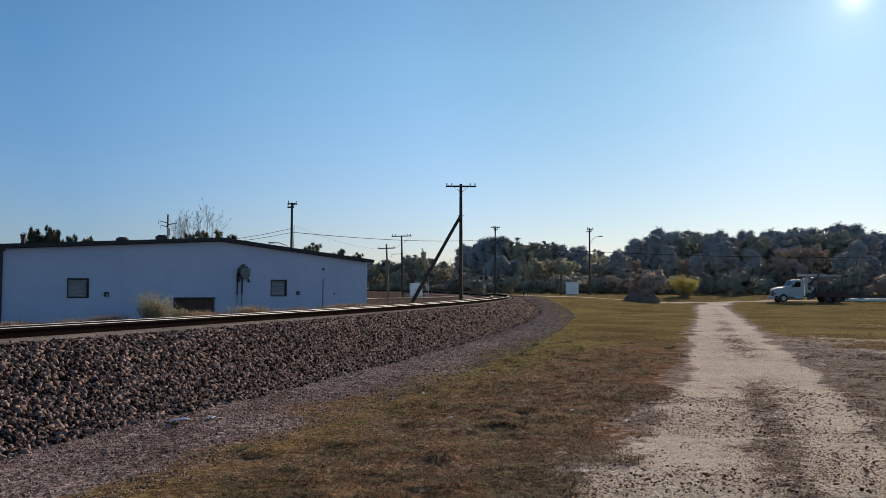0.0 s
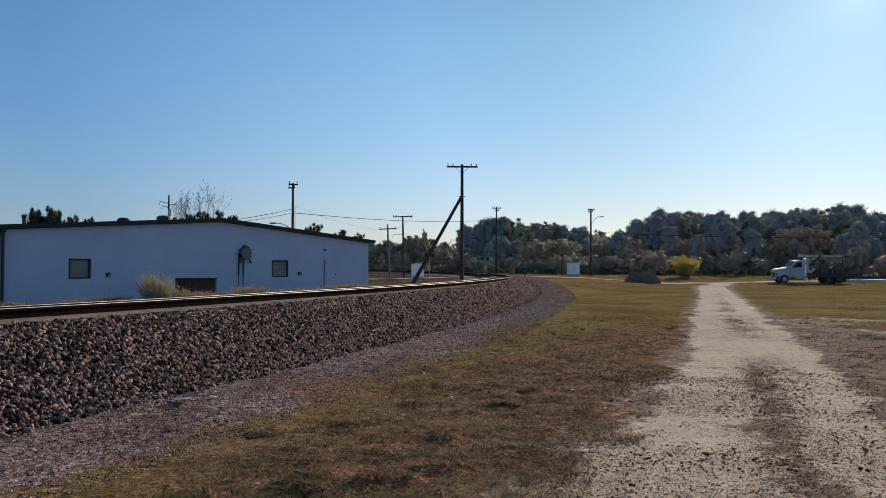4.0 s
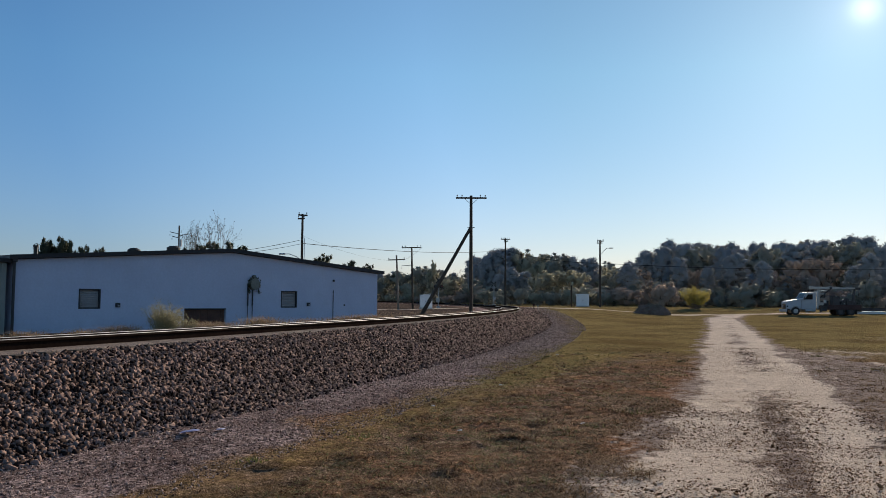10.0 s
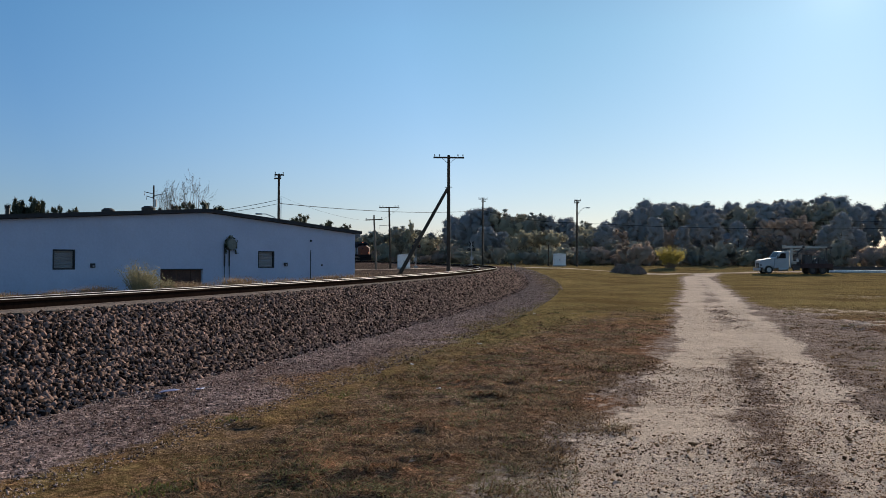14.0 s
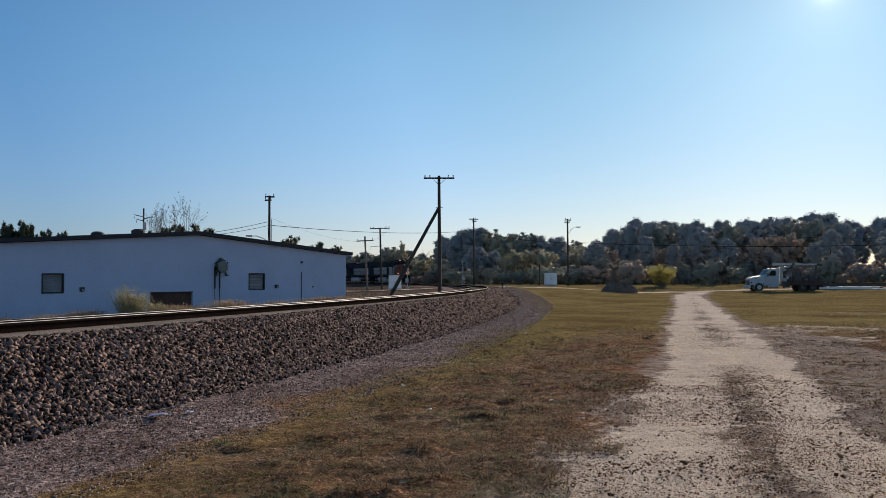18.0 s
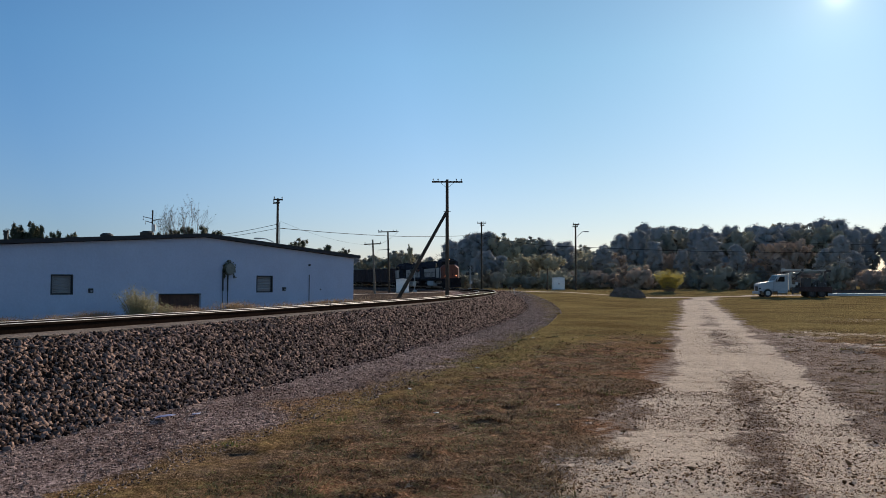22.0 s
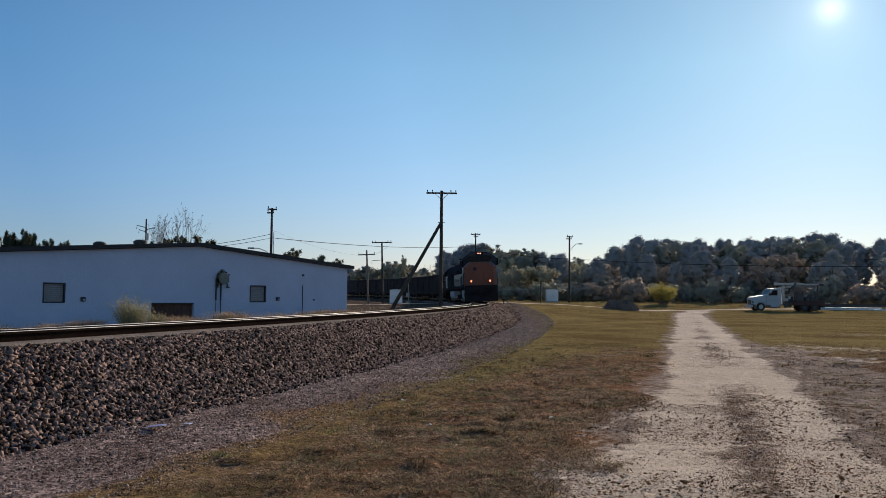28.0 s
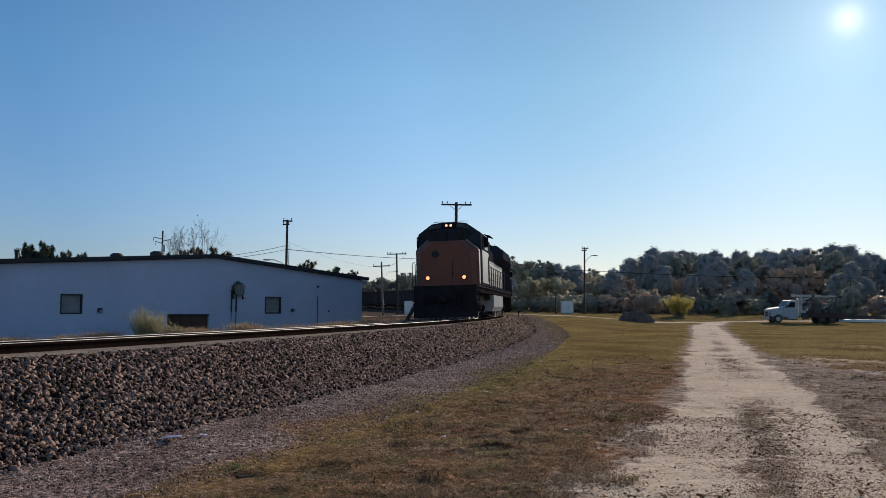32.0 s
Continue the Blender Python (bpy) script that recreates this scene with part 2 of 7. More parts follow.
    sand = mixc(nt, 1.0, sand, ramp(nt, noise_tex(nt, co, 24, 6, 0.85), [(0.36, (0.36, 0.33, 0.30)), (0.47, (0.92, 0.91, 0.90)), (0.60, (1.12, 1.12, 1.12))]), "MULTIPLY")
    crown = ramp(nt, calc(nt, "ADD", calc(nt, "MULTIPLY", n_f, 0.6), calc(nt, "MULTIPLY", n_m, 0.4)), [(0.38, (0.09, 0.066, 0.055)), (0.53, (0.37, 0.29, 0.245)), (0.68, (0.74, 0.62, 0.53))])
    wob = calc(nt, "MULTIPLY", calc(nt, "SUBTRACT", calc(nt, "ADD", calc(nt, "MULTIPLY", n_m, 0.75), calc(nt, "MULTIPLY", n_b, 0.5)), 0.62), 2.6)
    rutf = ramp(nt, calc(nt, "ADD", att["rut"], wob), [(0.35, (0, 0, 0)), (0.65, (1, 1, 1))])
    dirt = mixc(nt, rutf, crown, sand)
    roadf = ramp(nt, calc(nt, "ADD", att["road"], wob), [(0.40, (0, 0, 0)), (0.62, (1, 1, 1))])
    tuft = noise_tex(nt, co, 11, 5, 0.8)
    clump = ramp(nt, tuft, [(0.36, (0.38, 0.36, 0.34)), (0.50, (0.95, 0.95, 0.95)), (0.64, (1.85, 1.8, 1.75))])
    col = mixc(nt, 0.85, col, clump, "MULTIPLY")
    col = mixc(nt, roadf, col, dirt)
    col = mixc(nt, 0.6, col, ramp(nt, calc(nt, "ADD", calc(nt, "MULTIPLY", n_l, 0.6), calc(nt, "MULTIPLY", n_b, 0.4)), [(0.35, (0.62, 0.55, 0.5)), (0.62, (1, 1, 1))]), "MULTIPLY")
    nt.links.new(col, b.inputs["Base Color"])
    b.inputs["Roughness"].default_value = 0.95
    b.inputs["Specular IOR Level"].default_value = 0.0
    bump(nt, b, calc(nt, "ADD", n_f, calc(nt, "ADD", calc(nt, "MULTIPLY", n_m, 1.5), calc(nt, "MULTIPLY", tuft, 1.6))), 0.7, 0.045)
    return m


GROUND = ground_material()
# bed darker than its stones: shade of the gaps put into the colour
GAP_SHADE_BED = surf("ballast_bed", (0.02, 0.012, 0.011), (0.09, 0.055, 0.048), 0.95, fine=22, broad=3, rel=1.0, dist=0.05, spec=0.0)
SHOULDER = surf("dusty_fine_ballast", (0.11, 0.087, 0.076), (0.30, 0.245, 0.215), 0.95, fine=30, broad=2, rel=0.8, dist=0.03, spec=0.0)
BALLAST = surf("ballast_stone", (0.026, 0.016, 0.0135), (0.255, 0.17, 0.14), 0.9, fine=20, broad=2, rel=0.3, dist=0.006, rnd="island", spread=0.5, spec=0.03)
GRAVEL = surf("grey_gravel", (0.095, 0.066, 0.056), (0.42, 0.32, 0.275), 0.9, fine=25, broad=2, rel=0.2, rnd="island", spread=0.35, spec=0.03)
CLOD = surf("dark_pebble", (0.05, 0.028, 0.016), (0.32, 0.20, 0.12), 0.95, fine=30, broad=3, rel=0.2, rnd="island", spread=0.3, spec=0.0)
GRASS_DRY = leaf_mat("dry_grass", (0.045, 0.026, 0.014), (0.22, 0.13, 0.068), (0.44, 0.295, 0.17), 0.3, 0.9)
GRASS_GREEN = leaf_mat("green_grass", (0.05, 0.047, 0.018), (0.155, 0.138, 0.055), (0.29, 0.255, 0.11), 0.3, 0.8)
FRESH = leaf_mat("fresh_weed", (0.08, 0.082, 0.026), (0.155, 0.155, 0.05), (0.25, 0.245, 0.09), 0.45, 0.6)
STRAW = leaf_mat("straw", (0.22, 0.155, 0.10), (0.36, 0.265, 0.18), (0.50, 0.385, 0.27), 0.4, 0.8)
WEED = leaf_mat("weed_leaf", (0.22, 0.20, 0.12), (0.31, 0.28, 0.17), (0.40, 0.36, 0.23), 0.5, 0.7)
YELLOW = leaf_mat("yellow_leaf", (0.24, 0.19, 0.05), (0.46, 0.38, 0.10), (0.68, 0.58, 0.18), 0.5, 0.6)
# distant haze is put into the next four leaf colours: paler, greyer, bluer
HAZED_PINE = leaf_mat("hazed_pine_needles", (0.235, 0.246, 0.27), (0.278, 0.288, 0.305), (0.32, 0.328, 0.335), 0.12, 0.8, 0.1)
HAZED_OAK = leaf_mat("hazed_autumn_leaf", (0.330, 0.314, 0.248), (0.396, 0.369, 0.275), (0.462, 0.418, 0.297), 0.25, 0.8, 0.1)
HAZED_RUSSET = leaf_mat("hazed_russet_leaf", (0.286, 0.237, 0.220), (0.341, 0.275, 0.237), (0.407, 0.314, 0.253), 0.15, 0.8, 0.1)
HAZED_SCRUB = leaf_mat("hazed_scrub_leaf", (0.235, 0.235, 0.207), (0.280, 0.274, 0.230), (0.336, 0.319, 0.246), 0.15, 0.8, 0.1)
DARKLEAF = leaf_mat("dark_leaf", (0.03, 0.036, 0.026), (0.06, 0.068, 0.045), (0.10, 0.10, 0.06), 0.25, 0.7)
BARK = surf("bark", (0.07, 0.06, 0.052), (0.20, 0.17, 0.145), 0.95, fine=14, broad=2, rel=0.8, dist=0.03, spec=0.2)
PALE_BARK = surf("pale_bark", (0.10, 0.085, 0.07), (0.28, 0.25, 0.21), 0.95, fine=14, broad=2, rel=0.6, dist=0.02, spec=0.2)
POLE_WOOD = surf("creosoted_wood", (0.022, 0.017, 0.013), (0.085, 0.065, 0.05), 0.9, fine=18, broad=1.2, rel=0.6, dist=0.01, spec=0.25)
GREY_WOOD = surf("weathered_wood", (0.09, 0.07, 0.055), (0.24, 0.20, 0.16), 0.9, fine=18, broad=1.2, rel=0.6, dist=0.01, spec=0.25)
TIE_WOOD = surf("tie_wood", (0.03, 0.022, 0.018), (0.10, 0.075, 0.06), 0.92, fine=16, broad=1.5, rel=0.7, dist=0.01, rnd="object", spread=0.2, spec=0.2)
RAIL = surf("rusty_rail", (0.009, 0.006, 0.005), (0.028, 0.018, 0.014), 0.9, fine=20, broad=1, rel=0.3, dist=0.003, spec=0.0)
RAIL_TOP = surf("polished_rail_head", (0.28, 0.265, 0.26), (0.40, 0.38, 0.37), 0.66, metal=0.6, fine=40, broad=2, rel=0.03, dist=0.001)
WIRE = surf("cable", (0.008, 0.008, 0.009), (0.025, 0.025, 0.026), 0.9, spec=0.1, rel=0.0)
INSUL = surf("insulator_glass", (0.05, 0.05, 0.05), (0.14, 0.15, 0.15), 0.25, rel=0.0)
GALV = surf("galvanised_metal", (0.25, 0.26, 0.27), (0.45, 0.46, 0.47), 0.45, metal=0.7, fine=25, broad=3, rel=0.1)
DARK_METAL = surf("dark_metal", (0.018, 0.018, 0.018), (0.06, 0.058, 0.055), 0.6, metal=0.5, fine=20, broad=2, rel=0.2, dist=0.005)

# ---- mesh helpers ----
class Geo:
    """Collects vertices and faces of one part."""

    def __init__(self):
        self.v, self.f = [], []

    def add(self, verts, faces):
        n = len(self.v)
        self.v += [tuple(p) for p in verts]
        self.f += [tuple(i + n for i in q) for q in faces]
        return self

    def box(self, c, s, ch=0.0, m=None):
        """A box with centre c and size s; ch chamfers its edges."""
        hx, hy, hz = s[0] / 2, s[1] / 2, s[2] / 2
        ch = min(ch, hx * 0.9, hy * 0.9, hz * 0.9)
        vs, fs = [], []
        if ch <= 0:
            vs = [(x, y, z) for z in (-hz, hz) for y in (-hy, hy) for x in (-hx, hx)]
            fs = [(0, 2, 3, 1), (4, 5, 7, 6), (0, 1, 5, 4), (2, 6, 7, 3), (0, 4, 6, 2), (1, 3, 7, 5)]
        else:
            idx = {}
            for sx in (-1, 1):
                for sy in (-1, 1):
                    for sz in (-1, 1):
                        for ax in range(3):
                            p = [sx * (hx - ch), sy * (hy - ch), sz * (hz - ch)]
                            p[ax] += (sx, sy, sz)[ax] * ch
                            idx[(sx, sy, sz, ax)] = len(vs)
                            vs.append(tuple(p))
            for ax in range(3):
                o = [a for a in range(3) if a != ax]
                for sg in (-1, 1):
                    q = []
                    for a, b in ((-1, -1), (1, -1), (1, 1), (-1, 1)):
                        k = [0, 0, 0]
                        k[ax], k[o[0]], k[o[1]] = sg, a, b
                        q.append(idx[(*k, ax)])
                    fs.append(tuple(q) if (sg > 0) == (ax != 1) else tuple(reversed(q)))
            for ax in range(3):
                o = [a for a in range(3) if a != ax]
                for a in (-1, 1):
                    for b in (-1, 1):
                        k0, k1 = [0, 0, 0], [0, 0, 0]
                        k0[ax], k1[ax] = -1, 1
                        for k in (k0, k1):
                            k[o[0]], k[o[1]] = a, b
                        fs.append((idx[(*k0, o[0])], idx[(*k1, o[0])], idx[(*k1, o[1])], idx[(*k0, o[1])]))
            for sx in (-1, 1):
                for sy in (-1, 1):
                    for sz in (-1, 1):
                        fs.append(tuple(idx[(sx, sy, sz, a)] for a in range(3)))
        mm = Matrix.Translation(c) @ (m or Matrix())
        return self.add([mm @ Vector(p) for p in vs], fs)

    def cyl(self, a, b, r0, r1=None, n=10, caps=True):
        """A tapered rod from a to b."""
        r1 = r0 if r1 is None else r1
        a, b = Vector(a), Vector(b)
        q = (b - a).to_track_quat("Z", "Y")
        vs = []
        for p, r in ((a, r0), (b, r1)):
            for i in range(n):
                t = 2 * math.pi * i / n
                vs.append(p + q @ Vector((r * math.cos(t), r * math.sin(t), 0)))
        fs = [(i, (i + 1) % n, n + (i + 1) % n, n + i) for i in range(n)]
        if caps:
            fs += [tuple(reversed(range(n))), tuple(range(n, 2 * n))]
        return self.add(vs, fs)

    def tube(self, pts, r, n=6):
        """One bent round rod through pts."""
        pts = [Vector(p) for p in pts]
        loops = []
        for i, p in enumerate(pts):
            d = (pts[min(i + 1, len(pts) - 1)] - pts[max(i - 1, 0)]).normalized()
            side = d.cross(Vector((0.137, 0.071, 1.0)) if abs(d.z) < 0.95 else Vector((1.0, 0.1, 0.05))).normalized()
            up = side.cross(d)
            loops.append([p + side * (r * math.cos(2 * math.pi * k / n)) + up * (r * math.sin(2 * math.pi * k / n)) for k in range(n)])
        return self.rings(loops)

    def prism(self, outline, axis, lo, hi):
        """An outline in the two other axes, drawn out along axis from lo to hi."""
        def at(p, d):
            k = [0, 0, 0]
            o = [a for a in range(3) if a != axis]
            k[o[0]], k[o[1]], k[axis] = p[0], p[1], d
            return tuple(k)
        n = len(outline)
        vs = [at(p, lo) for p in outline] + [at(p, hi) for p in outline]
        fs = [tuple(reversed(range(n))), tuple(range(n, 2 * n))] + [(i, (i + 1) % n, n + (i + 1) % n, n + i) for i in range(n)]
        return self.add(vs, fs)

    def rings(self, loops, caps=True, closed=True):
        """Skins loops of equal length."""
        n = len(loops[0])
        vs = [p for l in loops for p in l]
        fs = []
        for k in range(len(loops) - 1):
            for i in range(n if closed else n - 1):
                j = (i + 1) % n
                fs.append((k * n + i, k * n + j, (k + 1) * n + j, (k + 1) * n + i))
        if caps and closed:
            fs += [tuple(reversed(range(n))), tuple(range((len(loops) - 1) * n, len(loops) * n))]
        return self.add(vs, fs)

    def mesh(self, name, mat, smooth=False):
        me = bpy.data.meshes.new(name)
        me.from_pydata(self.v, [], self.f)
        me.materials.append(mat)
        bm = bmesh.new()
        bm.from_mesh(me)
        bmesh.ops.recalc_face_normals(bm, faces=bm.faces)
        bm.to_mesh(me)
        bm.free()
        if smooth:
            me.shade_smooth()
        return me


def part(name, geo, mat, parent, label="", smooth=False):
    ob = new(name, geo.mesh(name, mat, smooth) if isinstance(geo, Geo) else geo)
    ob.parent = parent
    if label:
        ob["label"] = label
    return ob


def thing(name, m, label, category, group="", kind=""):
    ob = new(name)
    ob.matrix_basis = m
    ob.empty_display_size = 0.2
    return tagged(ob, label, category, group, kind)


def raw_mesh(name, verts, tris, mat):
    """A big mesh from numpy arrays of vertices and triangles (or quads)."""
    me = bpy.data.meshes.new(name)
    k = tris.shape[1]
    me.vertices.add(len(verts))
    me.vertices.foreach_set("co", np.ascontiguousarray(verts, dtype=np.float32).ravel())
    me.loops.add(tris.size)
    me.loops.foreach_set("vertex_index", np.ascontiguousarray(tris, dtype=np.int32).ravel())
    me.polygons.add(len(tris))
    me.polygons.foreach_set("loop_start", np.arange(0, tris.size, k, dtype=np.int32))
    me.update(calc_edges=True)
    me.materials.append(mat)
    return me


# ---- plan: the curved track, the dirt road, the lie of the land ----
RAD, CX, CY, HEAD0 = 291.65, -285.85, 95.8, 0.2988
RAIL_Z = 1.065


def smooth01(v):
    v = np.clip(v, 0, 1)
    return v * v * (3 - 2 * v)


def track_at(a, off=0.0):
    """Place and heading of the track's middle, a metres along it; off metres outwards."""
    h = HEAD0 - a / RAD
    return CX + (RAD + off) * math.cos(h), CY - (RAD + off) * math.sin(h), h


def grade(a):
    return float(0.40 * smooth01((np.asarray(a, dtype=float) - 110) / 120))


def rail_off(x, y):
    return np.hypot(x - CX, y - CY) - RAD


def along(x, y):
    return (HEAD0 - np.arctan2(CY - y, x - CX)) * RAD


ROAD = np.array([(-2.4, -40), (-1.2, -8), (0.55, 0), (2.75, 6.8), (4.45, 12.1), (6.6, 18.4), (9.85, 29.1), (16.3, 50), (22.4, 70), (26.5, 84), (30.5, 96), (33.5, 103), (35, 107.5)])
LANE = np.array([(150, 121), (60, 116.5), (44, 113), (36, 109), (27, 106.5), (15, 106.5), (7, 109), (-2, 109), (-8.5, 99), (-22, 86), (-60, 70)])


def line_dist(x, y, line):
    best, side = np.full(x.shape, 1e9), np.zeros(x.shape)
    for (x0, y0), (x1, y1) in zip(line, line[1:]):
        dx, dy = x1 - x0, y1 - y0
        ln = math.hypot(dx, dy)
        t = np.clip(((x - x0) * dx + (y - y0) * dy) / ln ** 2, 0, 1)
        d = np.hypot(x - x0 - t * dx, y - y0 - t * dy)
        s = ((x - x0) * dy - (y - y0) * dx) / ln
        side = np.where(d < best, s, side)
        best = np.minimum(best, d)
    return best, side


GRIDS = {}


def vnoise(x, y, freq, seed):
    """Smooth random values from 0 to 1 over the plane."""
    if seed not in GRIDS:
        GRIDS[seed] = np.random.default_rng(seed).random((512, 512))
    g = GRIDS[seed]
    u, v = x * freq + 137.3, y * freq + 71.9
    i, j = np.floor(u).astype(int), np.floor(v).astype(int)
    f, h = smooth01(u - i), smooth01(v - j)
    i0, i1, j0, j1 = i % 512, (i + 1) % 512, j % 512, (j + 1) % 512
    return (g[i0, j0] * (1 - f) + g[i1, j0] * f) * (1 - h) + (g[i0, j1] * (1 - f) + g[i1, j1] * f) * h


def mounds(x, y, s):
    """Low grassy hummocks off the road and the gravel."""
    n = 0.55 * vnoise(x, y, 2.4, 61) + 0.45 * vnoise(x, y, 5.5, 62)
    h = 0.075 * smooth01((n - 0.50) / 0.28) * (0.4 + 0.6 * vnoise(x, y, 0.6, 63))
    d, _ = line_dist(x, y, ROAD)
    return h * smooth01((d - 2.2) / 0.8) * smooth01((s - 5.0) / 0.8) * smooth01((34 - y) / 12) * smooth01((np.hypot(x, y) - 1.5) / 1.5)


def ground_z(x, y):
    x, y = np.asarray(x, dtype=float), np.asarray(y, dtype=float)
    s, a = rail_off(x, y), along(x, y)
    f = smooth01((x - 8) / 22)
    lo, hi = 55 + 47 * f, 115 + 14 * f
    out = 0.92 * smooth01((y - lo) / (hi - lo))
    far = 0.25 * smooth01((a - 110) / 120)
    low = 0.55 * smooth01((y - 30) / 45) - 0.02
    inner = low + (0.86 - low) * np.exp(-(s / 6.0) ** 2) + far
    w = smooth01((s + 1.5) / 3.0)
    z = inner * (1 - w) + out * w
    z = z + 0.03 * np.sin(x * 0.7 + 0.4 * y) * np.cos(y * 0.53 - 0.2 * x) * smooth01((np.hypot(x, y) - 3) / 6) + mounds(x, y, s)
    return np.where((np.abs(s) < 2.2) & (np.abs(y) < 420), np.minimum(z, 0.55 + far), z)


def gz(x, y):
    return float(ground_z(x, y))


def graded(stops):
    out = [stops[0][0]]
    for (a, step), (b, _) in zip(stops, stops[1:]):
        n = max(1, round((b - a) / step))
        out += [a + (b - a) * (i + 1) / n for i in range(n)]
    return np.array(out)


def build_ground():
    xs = graded([(-2600, 400), (-600, 60), (-120, 8), (-30, 1.0), (-9, 0.12), (12, 0.25), (30, 1.0), (60, 5), (140, 40), (600, 400), (2600, 1)])
    ys = graded([(-600, 100), (-100, 10), (-10, 1.0), (2, 0.07), (12, 0.14), (24, 0.25), (34, 0.5), (60, 1.0), (130, 5), (260, 40), (700, 300), (3400, 1)])
    X, Y = np.meshgrid(xs, ys)
    Z = ground_z(X, Y)
    rng = np.random.default_rng(5)
    near = (np.hypot(X, Y) < 45) & (np.abs(rail_off(X, Y)) > 2)
    road, side = line_dist(X, Y, ROAD)
    lane, _ = line_dist(X, Y, LANE)
    rough = np.where(road < 1.6, 0.014, 0.022)
    Z = Z + near * rough * smooth01((38 - np.hypot(X, Y)) / 24) * (rng.random(Z.shape) - 0.5)
    # stony crown: one tongue near by, bare sand, then a patchy strip
    first = smooth01((17.2 - Y) / 3.5)
    later = smooth01((Y - 20.5) / 4) * (1 - 0.35 * smooth01((Y - 40) / 30)) * (0.72 + 0.28 * np.sin(Y * 0.55) * np.sin(Y * 0.21 + 1))
    wid = 0.34 * first + 0.55 * (1 - first) + 0.07 * np.sin(Y * 2.1 + 1)
    crown = np.maximum(0.76 * first, 0.74 * later) * np.exp(-((side - 0.10 - 0.05 * np.sin(Y * 1.3) * first) / wid) ** 2)
    rut = (1 - crown) * smooth01((1.6 + 0.2 * smooth01((12 - Y) / 5) + 0.7 * smooth01((9 - Y) / 4) * (side < 0) + 0.5 * (vnoise(X, Y, 0.9, 24) - 0.5) - road) / 0.6)
    stony = np.exp(-((side - 2.2 - 0.3 * np.sin(Y * 0.4)) / 0.75) ** 2) * smooth01((Y - 7.5) / 3)
    rut = np.maximum(rut, (0.42 - 0.42 * stony + 0.25 * (vnoise(X, Y, 0.8, 28) - 0.5)) * smooth01((road - 1.35) / 0.3) * (Y < 34))
    rut = rut * (1 - 0.6 * stony)
    Z = Z - 0.03 * rut * (road < 2)
    verts = np.stack([X.ravel(), Y.ravel(), Z.ravel()], 1)
    ny, nx = X.shape
    i = (np.arange(ny - 1)[:, None] * nx + np.arange(nx - 1)[None]).ravel()
    me = raw_mesh("ground", verts, np.stack([i, i + 1, i + nx + 1, i + nx], 1), GROUND)
    me.shade_smooth()
    s = rail_off(X, Y)
    half = 1.45 + 0.4 * smooth01((Y - 60) / 30) + 0.35 * smooth01((15 - Y) / 7) + 0.45 * smooth01((9 - Y) / 4) * (side < 0) + (1.0 + 3.2 * (0.6 * vnoise(X, Y, 0.45, 21) + 0.4 * vnoise(X, Y, 1.5, 22))) * smooth01((34 - Y) / 14) * (side > 0) + 0.7 * (vnoise(X, Y, 1.2, 23) - 0.5)
    r_mask = smooth01((half + 0.6 - road) / 1.2)
    lane_mask = smooth01((1.75 - 0.45 * smooth01((X - 30) / 10) - lane) / 0.8)
    g_mask = np.where(s > 0, smooth01((5.5 - 0.9 * smooth01((Y - 40) / 25) + 1.6 * (0.6 * vnoise(X, Y, 0.5, 25) + 0.4 * vnoise(X, Y, 1.6, 26) - 0.5) - s) / 1.5) * (1 - 0.45 * smooth01((Y - 68) / 30)), np.maximum(smooth01((4.2 + s) / 1.5), 0.32 * smooth01((34 + s) / 8))) * (np.abs(Y) < 420)
    bare = 0.5 * np.exp(-(((X - 14.2) / 3.2) ** 2 + ((Y - 28.5) / 3.0) ** 2)) + 0.42 * np.exp(-(((X - 24) / 7.0) ** 2 + ((Y - 40) / 3.0) ** 2))
    masks = {
        "road": np.maximum(np.maximum(r_mask, lane_mask), bare),
        "rut": np.maximum(rut * r_mask, np.maximum(lane_mask * 0.9, bare)),
        "gravel": g_mask,
        "inner": smooth01((-s - 3) / 2) * (np.abs(Y) < 420) * 0.9,
        "lush": 0.35 * (s < -4) + 0.75 * smooth01((Y - 13) / 20) * smooth01((s - 3.2) / 2.2) * (s > 0) + 0.1 * smooth01((Y - 9) / 10) + 0.62 * np.exp(-((s - 5.4) / 1.6) ** 2) * (Y < 40),
    }
    for k, v in masks.items():
        at = me.attributes.new(k, "FLOAT", "POINT")
        at.data.foreach_set("value", v.ravel().astype(np.float32))
    return tagged(new("ground", me), "flat field of dry brown and olive grass crossed by a sandy dirt road", "ground", kind="structure")


build_ground()


def sweep(profile, a0, a1, step, mat, name, smooth=False):
    """A profile of (outward, height) pairs drawn along the track."""
    n = int((a1 - a0) / step) + 1
    loops = []
    for i in range(n):
        a = a0 + (a1 - a0) * i / (n - 1)
        g = grade(a)
        loops.append([(*track_at(a, o)[:2], z + g) for o, z in profile])
    return Geo().rings(loops).mesh(name, mat, smooth)


# ballast bed under the ties, coloured dark as the shade between its stones
bed = [(-4.2, 0.30), (-1.85, 0.78), (1.10, 0.885), (1.40, 0.865), (1.75, 0.75), (3.05, -0.12), (0, -0.4)]
tagged(new("track_shoulder", sweep([(0.80, 0.5), (0.80, 0.955), (1.06, 0.95), (1.10, 0.90), (1.13, 0.6)], -60, 200, 2.0, SHOULDER, "track_shoulder")), "pale dusty strip of fine stone beside the rail", "ballast", kind="structure")
tagged(new("ballast_bed", sweep(bed, -130, 480, 2.0, GAP_SHADE_BED, "ballast_bed")), "raised bed of reddish-brown crushed stone ballast, darkened as shade between its stones", "ballast", kind="structure")

